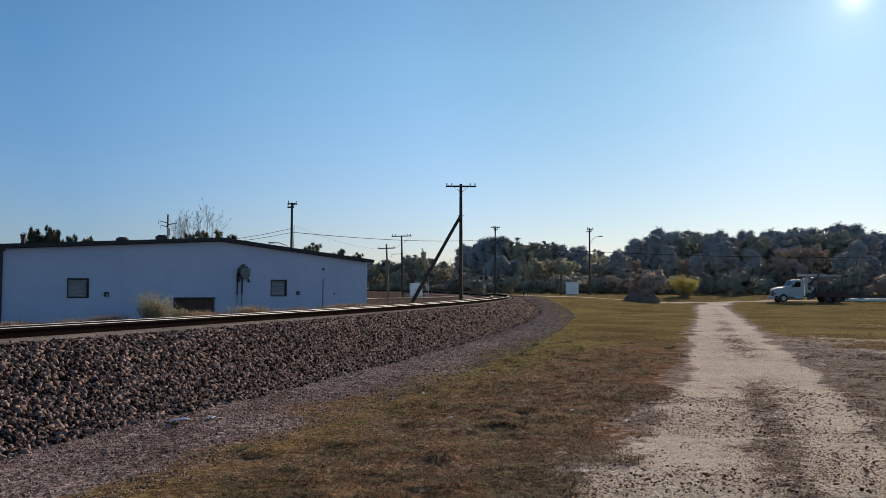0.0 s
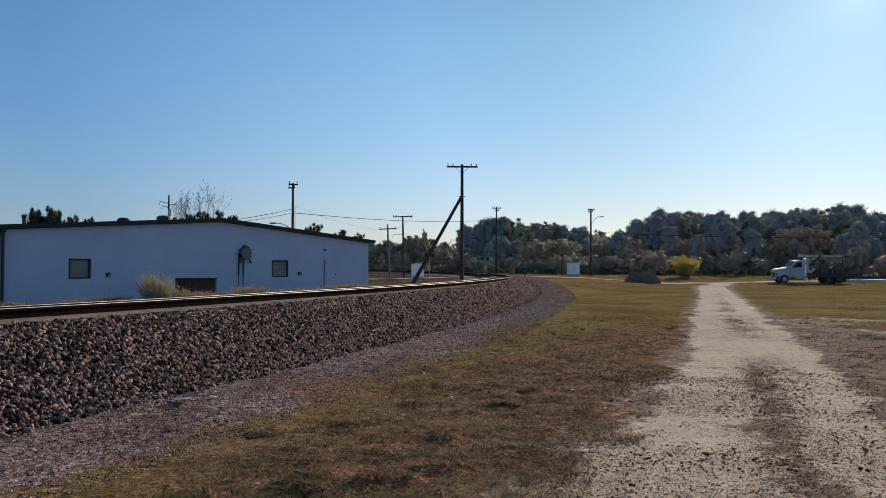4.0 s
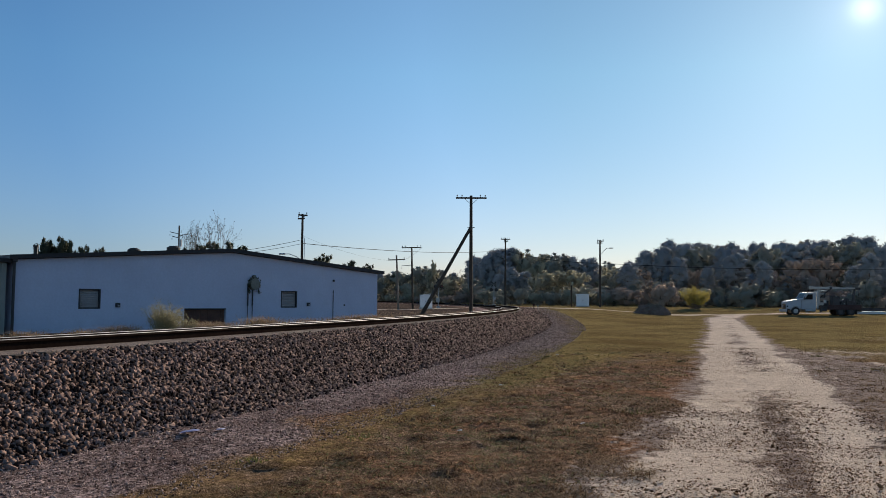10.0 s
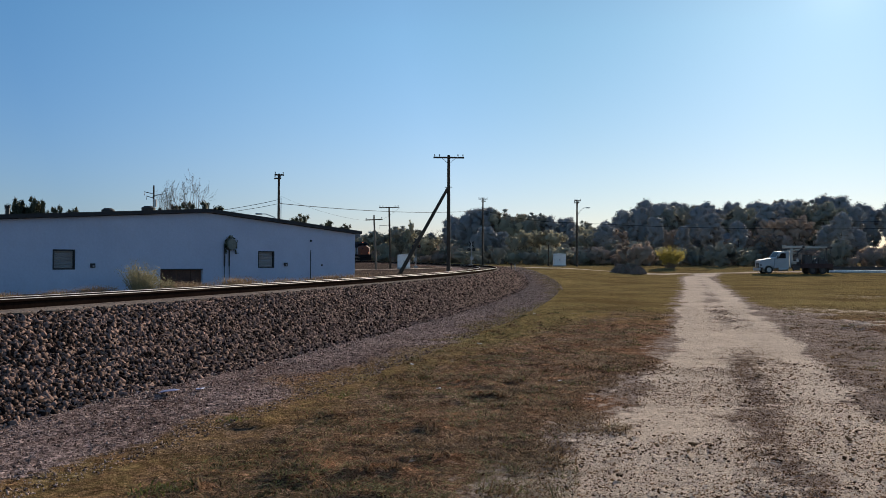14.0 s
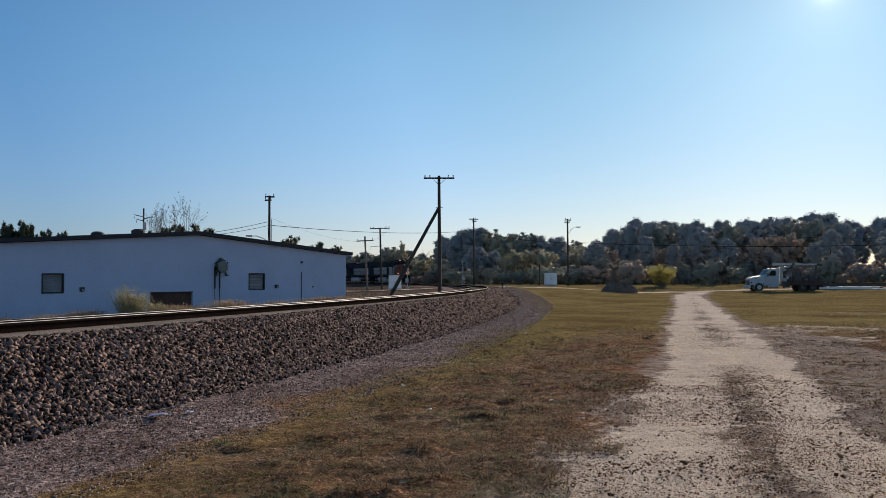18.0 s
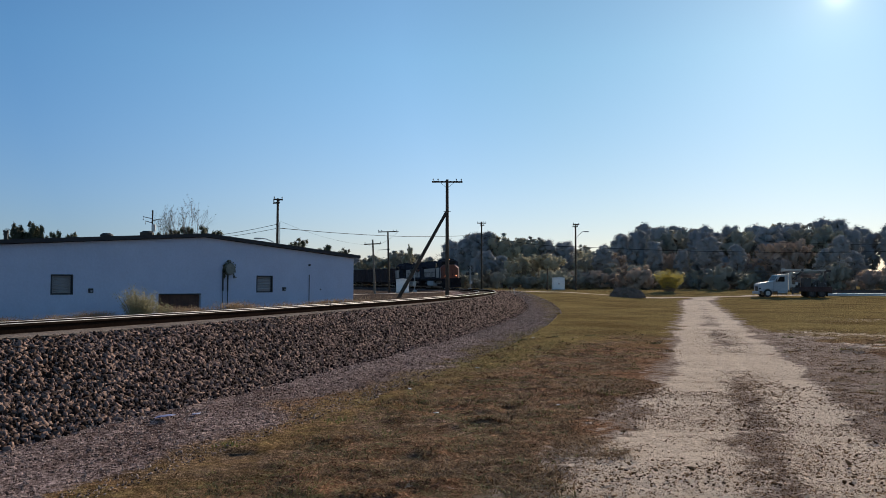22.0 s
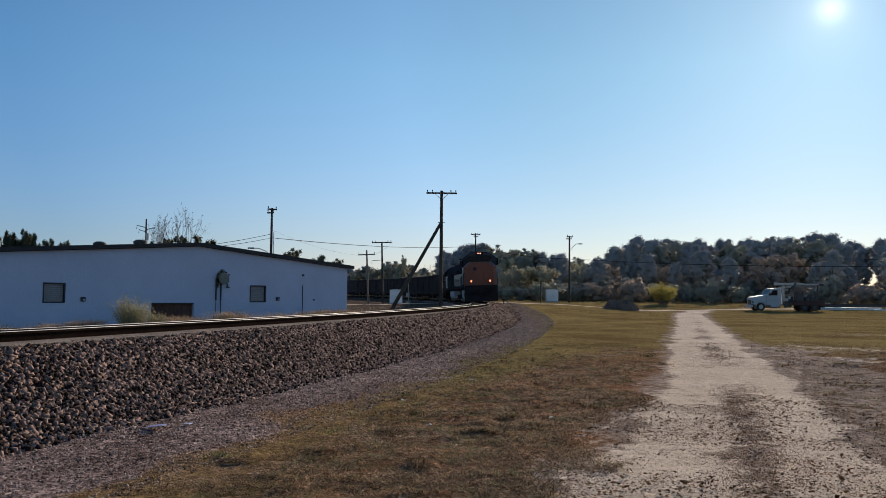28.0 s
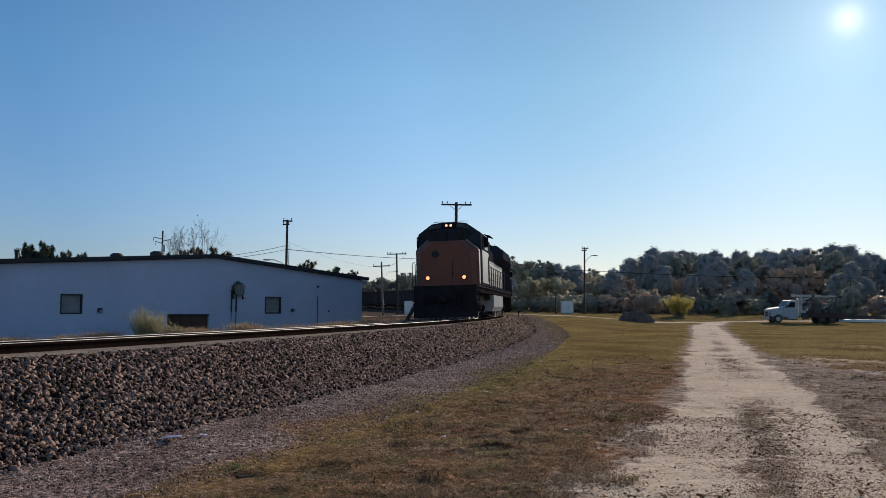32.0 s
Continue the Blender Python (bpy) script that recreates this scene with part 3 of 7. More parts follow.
ICO = np.array([(0, 0, 1), (0.89, 0, 0.45), (0.28, 0.85, 0.45), (-0.72, 0.53, 0.45), (-0.72, -0.53, 0.45), (0.28, -0.85, 0.45), (0.72, 0.53, -0.45), (-0.28, 0.85, -0.45), (-0.89, 0, -0.45), (-0.28, -0.85, -0.45), (0.72, -0.53, -0.45), (0, 0, -1)])
ICO_F = np.array([(0, 1, 2), (0, 2, 3), (0, 3, 4), (0, 4, 5), (0, 5, 1), (1, 6, 2), (2, 7, 3), (3, 8, 4), (4, 9, 5), (5, 10, 1), (6, 7, 2), (7, 8, 3), (8, 9, 4), (9, 10, 5), (10, 6, 1), (11, 7, 6), (11, 8, 7), (11, 9, 8), (11, 10, 9), (11, 6, 10)])
CHIP = np.array([(x, y, z) for z in (-0.72, 0.72) for y in (-0.8, 0.8) for x in (-0.9, 0.9)])
CHIP_F = np.array([(0, 2, 3), (0, 3, 1), (4, 5, 7), (4, 7, 6), (0, 1, 5), (0, 5, 4), (2, 6, 7), (2, 7, 3), (0, 4, 6), (0, 6, 2), (1, 3, 7), (1, 7, 5)])
TET = np.array([(1, 0, -0.5), (-0.6, 0.9, -0.5), (-0.6, -0.9, -0.5), (0, 0, 0.8)])
TET_F = np.array([(0, 2, 1), (0, 1, 3), (1, 2, 3), (2, 0, 3)])
OCT = np.array([(1, 0, 0), (0, 1, 0), (-1, 0, 0), (0, -1, 0), (0, 0, 1), (0, 0, -1)], dtype=float)
OCT_F = np.array([(0, 1, 4), (1, 2, 4), (2, 3, 4), (3, 0, 4), (1, 0, 5), (2, 1, 5), (3, 2, 5), (0, 3, 5)])


def stones(name, pos, size, mat, seed, flat=0.7, shape=ICO, faces=ICO_F):
    """Scattered angular stones as one mesh."""
    rng = np.random.default_rng(seed)
    n, k = len(pos), len(shape)
    v = shape[None] * ((0.55 + 0.85 * rng.random((n, k, 1))) if k != 8 else 0.7 + 0.45 * rng.random((n, k, 3)))
    v = v * np.stack([0.8 + 0.6 * rng.random(n), 0.6 + 0.4 * rng.random(n), flat * (0.55 + 0.5 * rng.random(n))], 1)[:, None]
    ax = rng.normal(size=(n, 4))
    ax /= np.linalg.norm(ax, axis=1, keepdims=True)
    w, x, y, z = ax.T
    R = np.stack([1 - 2 * (y * y + z * z), 2 * (x * y - w * z), 2 * (x * z + w * y), 2 * (x * y + w * z), 1 - 2 * (x * x + z * z), 2 * (y * z - w * x), 2 * (x * z - w * y), 2 * (y * z + w * x), 1 - 2 * (x * x + y * y)], 1).reshape(n, 3, 3)
    v = np.einsum("nij,nkj->nki", R, v) * size[:, None, None]
    if flat < 0.5:
        v[..., 2] *= 0.6
    v = v + pos[:, None]
    f = (faces[None] + (np.arange(n) * k)[:, None, None]).reshape(-1, 3)
    return new(name, raw_mesh(name, v.reshape(-1, 3), f, mat))


def bed_z(o):
    return np.interp(o, [p[0] for p in bed[:6]], [p[1] for p in bed[:6]])


def scatter_ballast():
    rng = np.random.default_rng(11)
    pos, size = [], []
    for a0, a1, dens, r in ((-6, 12, 1250, 0.036), (12, 28, 780, 0.043), (28, 50, 380, 0.057), (50, 95, 150, 0.08)):
        n = int((a1 - a0) * 2.0 * dens)
        a, o = a0 + (a1 - a0) * rng.random(n), 1.12 + 2.18 * rng.random(n) ** 0.95
        h = HEAD0 - a / RAD
        z = np.maximum(bed_z(np.minimum(o, 3.05)), ground_z(CX + (RAD + o) * np.cos(h), CY - (RAD + o) * np.sin(h)))
        keep = (o < 2.8 + 0.4 * rng.random(n)) | (rng.random(n) < 0.15)
        p = np.stack([CX + (RAD + o) * np.cos(h), CY - (RAD + o) * np.sin(h), z + r * 0.25 * rng.random(n)], 1)
        pos.append(p[keep])
        size.append((r * (0.55 + 0.9 * rng.random(n) ** 1.5))[keep])
    ob = stones("ballast", np.concatenate(pos), np.concatenate(size), BALLAST, 3, 0.62, CHIP, CHIP_F)
    tagged(ob, "loose angular reddish-brown ballast stones on the track bank", "ballast", kind="stuff")
    # between and beside the far rail
    n = 9000
    a, o = -6 + 90 * rng.random(n) ** 1.4, -3.4 + 4.4 * rng.random(n)
    h = HEAD0 - a / RAD
    p = np.stack([CX + (RAD + o) * np.cos(h), CY - (RAD + o) * np.sin(h), bed_z(o) + 0.01], 1)
    ob = stones("ballast", p, 0.05 * (0.6 + 0.8 * rng.random(n)), BALLAST, 4, shape=OCT, faces=OCT_F)
    tagged(ob, "reddish-brown ballast stones between the rails", "ballast", kind="stuff")


scatter_ballast()


def scatter_gravel():
    rng = np.random.default_rng(21)
    n = 62000
    a = -8 + 104 * rng.random(n) ** 2.2
    o = 2.85 + np.where(a > 40, 2.7, 2.5) * rng.random(n) ** np.where(a > 40, 1.9, 1.25)
    h = HEAD0 - a / RAD
    x, y = CX + (RAD + o) * np.cos(h), CY - (RAD + o) * np.sin(h)
    k = (y > 3) & (rng.random(n) < 1.15 - a / 130)
    x, y, a = x[k], y[k], a[k]
    ob = stones("gravel", np.stack([x, y, ground_z(x, y) + 0.004], 1), (0.007 + 0.013 * rng.random(len(x)) ** 2) * (1 + a / 32), GRAVEL, 5, 0.6, OCT, OCT_F)
    tagged(ob, "fine grey crushed stone along the foot of the bank", "gravel", kind="stuff")
    n = 90000
    y = 2.5 + 32 * rng.random(n) ** 1.7
    cx = np.interp(y, ROAD[:, 1], ROAD[:, 0])
    which = rng.random(n)
    u = np.where(which < 0.36, 0.10 + 0.05 * np.sin(y * 1.3) * (y < 16) + rng.normal(size=n) * np.where(y < 17, 0.28, 0.5),
                 np.where(which < 0.66, 1.45 + 2.2 * rng.random(n) ** 1.1, np.where(which < 0.75, -1.7 + 0.4 * rng.normal(size=n), -2.0 + 4.2 * rng.random(n))))
    k = ~((which < 0.36) & (y > 16.5) & (y < 21)) & ((which < 0.75) | (y < 13) | (rng.random(n) < 0.3)) & (rng.random(n) > (y - 14) / 20)
    x, y = (cx + u)[k], y[k]
    ob = stones("pebbles", np.stack([x, y, ground_z(x, y) + 0.002], 1), (0.003 + 0.012 * rng.random(len(x)) ** 4) * (1 + np.maximum(0, y - 10) / 40), CLOD, 6, 0.4, TET, TET_F)
    tagged(ob, "dark pebbles and clods scattered over the sandy road", "pebbles", kind="stuff")
    n = 130000
    y = 2.5 + 13 * rng.random(n) ** 1.5
    u = -2.4 + 5.8 * rng.random(n)
    k = vnoise(u, y, 1.6, 41) * 0.5 + vnoise(u, y, 5.0, 42) * 0.5 > 0.30 + 0.33 * rng.random(n) + 0.25 * np.exp(-((u - 1.15) / 0.35) ** 2) * smooth01((y - 8) / 4) + 0.3 * smooth01((y - 12) / 4)
    x, y = (np.interp(y, ROAD[:, 1], ROAD[:, 0]) + u)[k], y[k]
    ob = stones("pebbles", np.stack([x, y, ground_z(x, y) + 0.001], 1), 0.005 + 0.013 * rng.random(len(x)) ** 2.4, CLOD, 16, 0.25, TET, TET_F)
    tagged(ob, "small brown stones pressed into the near part of the road", "pebbles", kind="stuff")
    n = 3600
    y = 3.5 + 11 * rng.random(n) ** 1.3
    u = -2.3 + 4.6 * rng.random(n)
    k = 0.6 * vnoise(u, y, 1.1, 45) + 0.4 * vnoise(u, y, 3.5, 46) > 0.36 + 0.4 * rng.random(n)
    x, y = (np.interp(y, ROAD[:, 1], ROAD[:, 0]) + u)[k], y[k]
    ob = stones("clods", np.stack([x, y, ground_z(x, y) + 0.002], 1), 0.012 + 0.014 * rng.random(len(x)) ** 2, CLOD, 17, 0.45, CHIP, CHIP_F)
    tagged(ob, "larger dark clods and stones on the near part of the road", "clods", kind="stuff")




def scatter_stony_edge():
    """Stones lying thick on the crown and beside the road."""
    rng = np.random.default_rng(23)
    for mat, n, seed, label in ((CLOD, 26000, 24, "dark stones and clods thick on the crown and edge of the road"), (GRAVEL, 22000, 25, "pale stones among the clods on the road's edge")):
        y = 3 + 29 * rng.random(n) ** 1.5
        u = np.where(rng.random(n) < 0.68, 2.25 + 0.3 * np.sin(y * 0.4) + 0.75 * rng.normal(size=n), 0.12 + 0.3 * rng.normal(size=n))
        k = (u > 1.25 - 0.6 * (rng.random(n) < 0.15)) | ((np.abs(u) < 0.8) & ((y < 14 + 3 * rng.random(n)) | (y > 20 + 5 * rng.random(n))))
        k &= 0.6 * vnoise(u, y, 1.4, 43) + 0.4 * vnoise(u, y, 4.5, 44) > 0.22 + 0.45 * rng.random(n) + 0.3 * smooth01((y - 18) / 12)
        x, y = (np.interp(y, ROAD[:, 1], ROAD[:, 0]) + u)[k], y[k]
        ob = stones("pebbles", np.stack([x, y, ground_z(x, y) + 0.002], 1), (0.004 + 0.012 * rng.random(len(x)) ** 2.2) * (1 + np.maximum(0, y - 8) / 22), mat, seed, 0.4, TET, TET_F)
        tagged(ob, label, "pebbles", kind="stuff")


scatter_gravel()
scatter_stony_edge()


def blades(name, x, y, h, mat, seed, lean=0.6, width=0.006):
    """Bent two-piece grass blades as one mesh."""
    rng = np.random.default_rng(seed)
    n = len(x)
    t = 2 * math.pi * rng.random(n)
    z = ground_z(x, y) - 0.005
    d = np.stack([np.cos(t), np.sin(t), 0 * t], 1)
    sd = np.stack([-np.sin(t), np.cos(t), 0 * t], 1) * (width * (0.6 + 0.8 * rng.random(n)))[:, None]
    p0 = np.stack([x, y, z], 1)
    ln = (lean * rng.random(n) * h)[:, None]
    p1 = p0 + d * ln * 0.4 + np.stack([0 * h, 0 * h, h * 0.6], 1)
    p2 = p0 + d * ln * 1.3 + np.stack([0 * h, 0 * h, h * (0.75 + 0.25 * rng.random(n))], 1)
    v = np.stack([p0 - sd, p0 + sd, p1 + sd * 0.8, p1 - sd * 0.8, p2], 1).reshape(-1, 3)
    b = (np.arange(n) * 5)[:, None]
    f = np.concatenate([b + np.array([[0, 1, 2]]), b + np.array([[0, 2, 3]]), b + np.array([[3, 2, 4]])])
    return new(name, raw_mesh(name, v, f, mat))


WEED_SPOTS = ((-1.95, 6.15, 170, 0.12), (-2.0, 8.7, 60, 0.1), (-0.5, 5.4, 90, 0.16), (-1.1, 10.4, 90, 0.2))


def scatter_grass():
    rng = np.random.default_rng(31)

    def field(n, far, p):
        y = 2.0 + far * rng.random(n) ** p
        x = -0.62 * y + 1.25 * y * rng.random(n)
        d, side = line_dist(x, y, ROAD)
        s = rail_off(x, y)
        fringe = (side > 0) & (d < 3.4 + 0.5 * np.sin(y * 1.1)) & (y < 30) & (rng.random(len(x)) < 0.25 + 0.9 * vnoise(x, y, 0.6, 27))
        edge = 4.7 + 0.8 * smooth01((24 - y) / 14) + 0.8 * np.sin(x * 2.1 + y) * np.sin(y * 1.3)
        k = (d > 1.7 + 0.5 * np.sin(y * 1.7) * np.sin(x * 2.3)) & (s > edge) & ~fringe & (rng.random(len(x)) > (y - 17) / 17)
        return x[k], y[k]

    x, y = field(420000, 32, 1.65)
    k = 0.7 * vnoise(x, y, 3.2, 1) + 0.5 * vnoise(x, y, 9.0, 2) + 0.7 * vnoise(x, y, 0.8, 6) > 0.62 + 0.6 * rng.random(len(x))
    x, y = x[k], y[k]
    moist = np.exp(-((rail_off(x, y) - 6.4) / 2.0) ** 2) + 0.5 * smooth01((y - 14) / 10)
    g = 0.6 * vnoise(x, y, 1.3, 14) + 0.4 * vnoise(x, y, 4.0, 15) + 0.35 * moist > 0.72 + 0.25 * rng.random(len(x))
    gx, gy = x[g], y[g]
    ob = blades("olive_grass", gx, gy, (0.010 + 0.022 * rng.random(len(gx)) ** 2) * (1 + gy / 60), GRASS_GREEN, 17, 4.2, 0.0022 * (1 + gy / 9))
    tagged(ob, "short olive-green grass in patches over the field", "grass", kind="stuff")
    x, y = x[~g], y[~g]
    ob = blades("dry_grass", x, y, (0.010 + 0.022 * rng.random(len(x)) ** 2) * (1 + y / 60), GRASS_DRY, 7, 4.2, 0.0022 * (1 + y / 9))
    tagged(ob, "short withered brown grass over the field", "grass", kind="stuff")
    x, y = field(110000, 34, 1.5)
    k = vnoise(x, y, 1.1, 3) + 0.5 * vnoise(x, y, 5.0, 4) > 0.86 + 0.3 * rng.random(len(x))
    x, y = x[k], y[k]
    ob = blades("green_grass", x, y, (0.014 + 0.03 * rng.random(len(x)) ** 2) * (1 + y / 60), GRASS_GREEN, 8, 4.0, 0.0025 * (1 + y / 9))
    tagged(ob, "patches of low olive-green grass", "grass", kind="stuff")
    # matted fine grass close by
    x, y = field(230000, 9.5, 1.15)
    k = 0.6 * vnoise(x, y, 4.0, 51) + 0.4 * vnoise(x, y, 12.0, 52) > 0.25 + 0.4 * rng.random(len(x))
    x, y = x[k], y[k]
    g = vnoise(x, y, 0.9, 53) + 0.5 * np.exp(-((rail_off(x, y) - 6.4) / 1.8) ** 2) > 0.62 + 0.4 * rng.random(len(x))
    for sel, mat, seed, label in ((~g, GRASS_DRY, 54, "fine matted dry grass beside the road"), (g, GRASS_GREEN, 55, "fine matted olive grass beside the gravel")):
        ob = blades("matted_grass", x[sel], y[sel], 0.008 + 0.022 * rng.random(int(sel.sum())) ** 1.5, mat, seed, 5.5, 0.0016)
        tagged(ob, label, "grass", kind="stuff")
    # low fresh weeds
    for wx, wy, n, r in WEED_SPOTS:
        x, y = wx + rng.normal(size=n) * r, wy + rng.normal(size=n) * r * 0.8
        ob = blades("green_weed", x, y, 0.02 + 0.04 * rng.random(n), FRESH, 60 + int(10 * wy), 2.6, 0.006)
        tagged(ob, "low clump of olive-green weed in the dry grass", "weed", kind="stuff")
    # taller dry tufts
    for count, reach, p, m, wide, mat, seed, label in ((3200, 24, 1.5, 34, 0.05, GRASS_DRY, 9, "scattered low tufts of dry brown grass"), (700, 26, 1.4, 34, 0.06, GRASS_GREEN, 10, "scattered low tufts of olive-green grass")):
        tx, ty = field(count, reach, p)
        k = vnoise(tx, ty, 0.7, 12) + 0.4 * rng.random(len(tx)) > 0.55
        tx, ty = tx[k], ty[k]
        big = np.repeat(0.5 + 1.0 * rng.random(len(tx)), m)
        x = np.repeat(tx, m) + rng.normal(size=len(tx) * m) * wide * 1.5 * big
        y = np.repeat(ty, m) + rng.normal(size=len(tx) * m) * wide * big
        ob = blades("grass_tufts", x, y, (0.016 + 0.038 * rng.random(len(x))) * big, mat, seed, 4.5, 0.003 * (1 + y / 10))
        tagged(ob, label, "grass", kind="stuff")


scatter_grass()

# ---- railway track ----
def build_track():
    track = thing("railway_track", Matrix(), "curved single railway track on wooden ties and ballast", "railway track")
    for name, off, dz in (("rail", 0.755, 0.03), ("rail", -0.755, -0.03)):
        z = RAIL_Z + dz
        prof = [(off - 0.07, z - 0.172), (off + 0.07, z - 0.172), (off + 0.07, z - 0.158), (off + 0.012, z - 0.135), (off + 0.012, z - 0.05), (off + 0.036, z - 0.04), (off + 0.036, z - 0.004), (off - 0.036, z - 0.004), (off - 0.036, z - 0.04), (off - 0.012, z - 0.05), (off - 0.012, z - 0.135), (off - 0.07, z - 0.158)]
        r = part(name, sweep(prof, -130, 480, 1.0, RAIL, "rail"), None, track, "rust-brown steel rail")
        cap = [(off - 0.034, z - 0.004), (off + 0.034, z - 0.004), (off + 0.03, z + 0.002), (off - 0.03, z + 0.002)]
        part("running_surface", sweep(cap, -130, 480, 1.0, RAIL_TOP, "running_surface"), None, r, "polished steel running surface")
    tie = Geo().box((0, 0, 0), (2.6, 0.23, 0.18), 0.012).mesh("tie", TIE_WOOD)
    plate = Geo().box((0, 0, 0), (0.36, 0.19, 0.025), 0.004)
    for sx in (-0.13, 0.13):
        for sy in (-0.06, 0.06):
            plate.box((sx, sy, 0.016), (0.035, 0.03, 0.02), 0.004)
    plate = plate.mesh("tie_plate", RAIL)
    lean = math.degrees(math.atan2(0.06, 1.51))
    rng = random.Random(3)

    def tie_pose(a):
        x, y, h = track_at(a, rng.uniform(-0.04, 0.04))
        return pose(x, y, RAIL_Z + grade(a) - 0.172 - 0.1 + rng.uniform(-0.012, 0.008), 0, -lean, -math.degrees(h) + rng.uniform(-1.2, 1.2))
    a = -16.0
    for i in range(150):
        t = new("tie", tie)
        t.parent, t.matrix_basis = track, tie_pose(a)
        for sx in (-0.755, 0.755):
            p = new("tie_plate", plate)
            p.parent, p.matrix_basis = t, pose(sx, 0, 0.095)
        a += 0.54
    rest = Geo()
    while a < 250:
        m = tie_pose(a)
        rest.box(m.translation, (2.6, 0.23, 0.18), 0, m.to_3x3().to_4x4())
        a += 0.54
    far = part("ties", rest, TIE_WOOD, track, "row of weathered wooden ties")
    far["kind"] = "stuff"


build_track()

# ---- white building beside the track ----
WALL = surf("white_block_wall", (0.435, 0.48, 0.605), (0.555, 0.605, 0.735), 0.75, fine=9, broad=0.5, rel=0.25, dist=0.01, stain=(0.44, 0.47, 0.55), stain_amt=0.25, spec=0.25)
ROOF_DARK = surf("dark_roof_edge", (0.01, 0.01, 0.012), (0.03, 0.028, 0.03), 0.7, fine=12, broad=1, rel=0.3, dist=0.01)
ROOF_TOP = surf("tar_roof", (0.07, 0.07, 0.07), (0.17, 0.165, 0.16), 0.9, fine=10, broad=0.6, rel=0.4, dist=0.01)
FRAME_DARK = surf("dark_frame", (0.012, 0.012, 0.014), (0.04, 0.04, 0.045), 0.6, fine=20, broad=3, rel=0.2)
SHUTTER = surf("grey_shutter", (0.27, 0.27, 0.28), (0.42, 0.42, 0.43), 0.6, fine=25, broad=2, rel=0.2, stain=(0.2, 0.19, 0.18), stain_amt=0.3)
RUSTY = surf("rusty_panel", (0.045, 0.022, 0.016), (0.15, 0.07, 0.045), 0.85, fine=14, broad=2, rel=0.4, dist=0.006, stain=(0.06, 0.03, 0.02), stain_amt=0.7)
GREENISH = surf("grey_green_sheet", (0.22, 0.25, 0.23), (0.33, 0.36, 0.33), 0.55, fine=15, broad=1, rel=0.15, stain=(0.2, 0.2, 0.18), stain_amt=0.3)
VINE = leaf_mat("vine_leaf", (0.03, 0.035, 0.02), (0.07, 0.075, 0.04), (0.13, 0.13, 0.07), 0.25)
FAN_GREY = surf("grey_green_fan_hood", (0.12, 0.125, 0.10), (0.24, 0.24, 0.20), 0.7, fine=12, broad=3, rel=0.3, stain=(0.06, 0.05, 0.035), stain_amt=0.6)


def wall_holes(length, z0, z1, holes, thick):
    """A wall along x with rectangular openings (x0, x1, z0, z1) right through it, one closed skin."""
    xs = sorted({0, length, *[h[0] for h in holes], *[h[1] for h in holes]})
    zs = sorted({z0, z1, *[h[2] for h in holes], *[h[3] for h in holes]})
    nx, nz = len(xs), len(zs)

    def solid(i, k):
        if not (0 <= i < nx - 1 and 0 <= k < nz - 1):
            return False
        x, z = (xs[i] + xs[i + 1]) / 2, (zs[k] + zs[k + 1]) / 2
        return not any(h[0] < x < h[1] and h[2] < z < h[3] for h in holes)

    def vi(i, k, back):
        return (k * nx + i) * 2 + back
    verts = [(x, y, z) for z in zs for x in xs for y in (0.0, thick)]
    faces = []
    for i in range(nx - 1):
        for k in range(nz - 1):
            if not solid(i, k):
                continue
            for back in (0, 1):
                faces.append((vi(i, k, back), vi(i + 1, k, back), vi(i + 1, k + 1, back), vi(i, k + 1, back)))
            for di, dk, p, q in ((-1, 0, (i, k), (i, k + 1)), (1, 0, (i + 1, k), (i + 1, k + 1)), (0, -1, (i, k), (i + 1, k)), (0, 1, (i, k + 1), (i + 1, k + 1))):
                if not solid(i + di, k + dk):
                    faces.append((vi(*p, 0), vi(*q, 0), vi(*q, 1), vi(*p, 1)))
    return Geo().add(verts, faces)


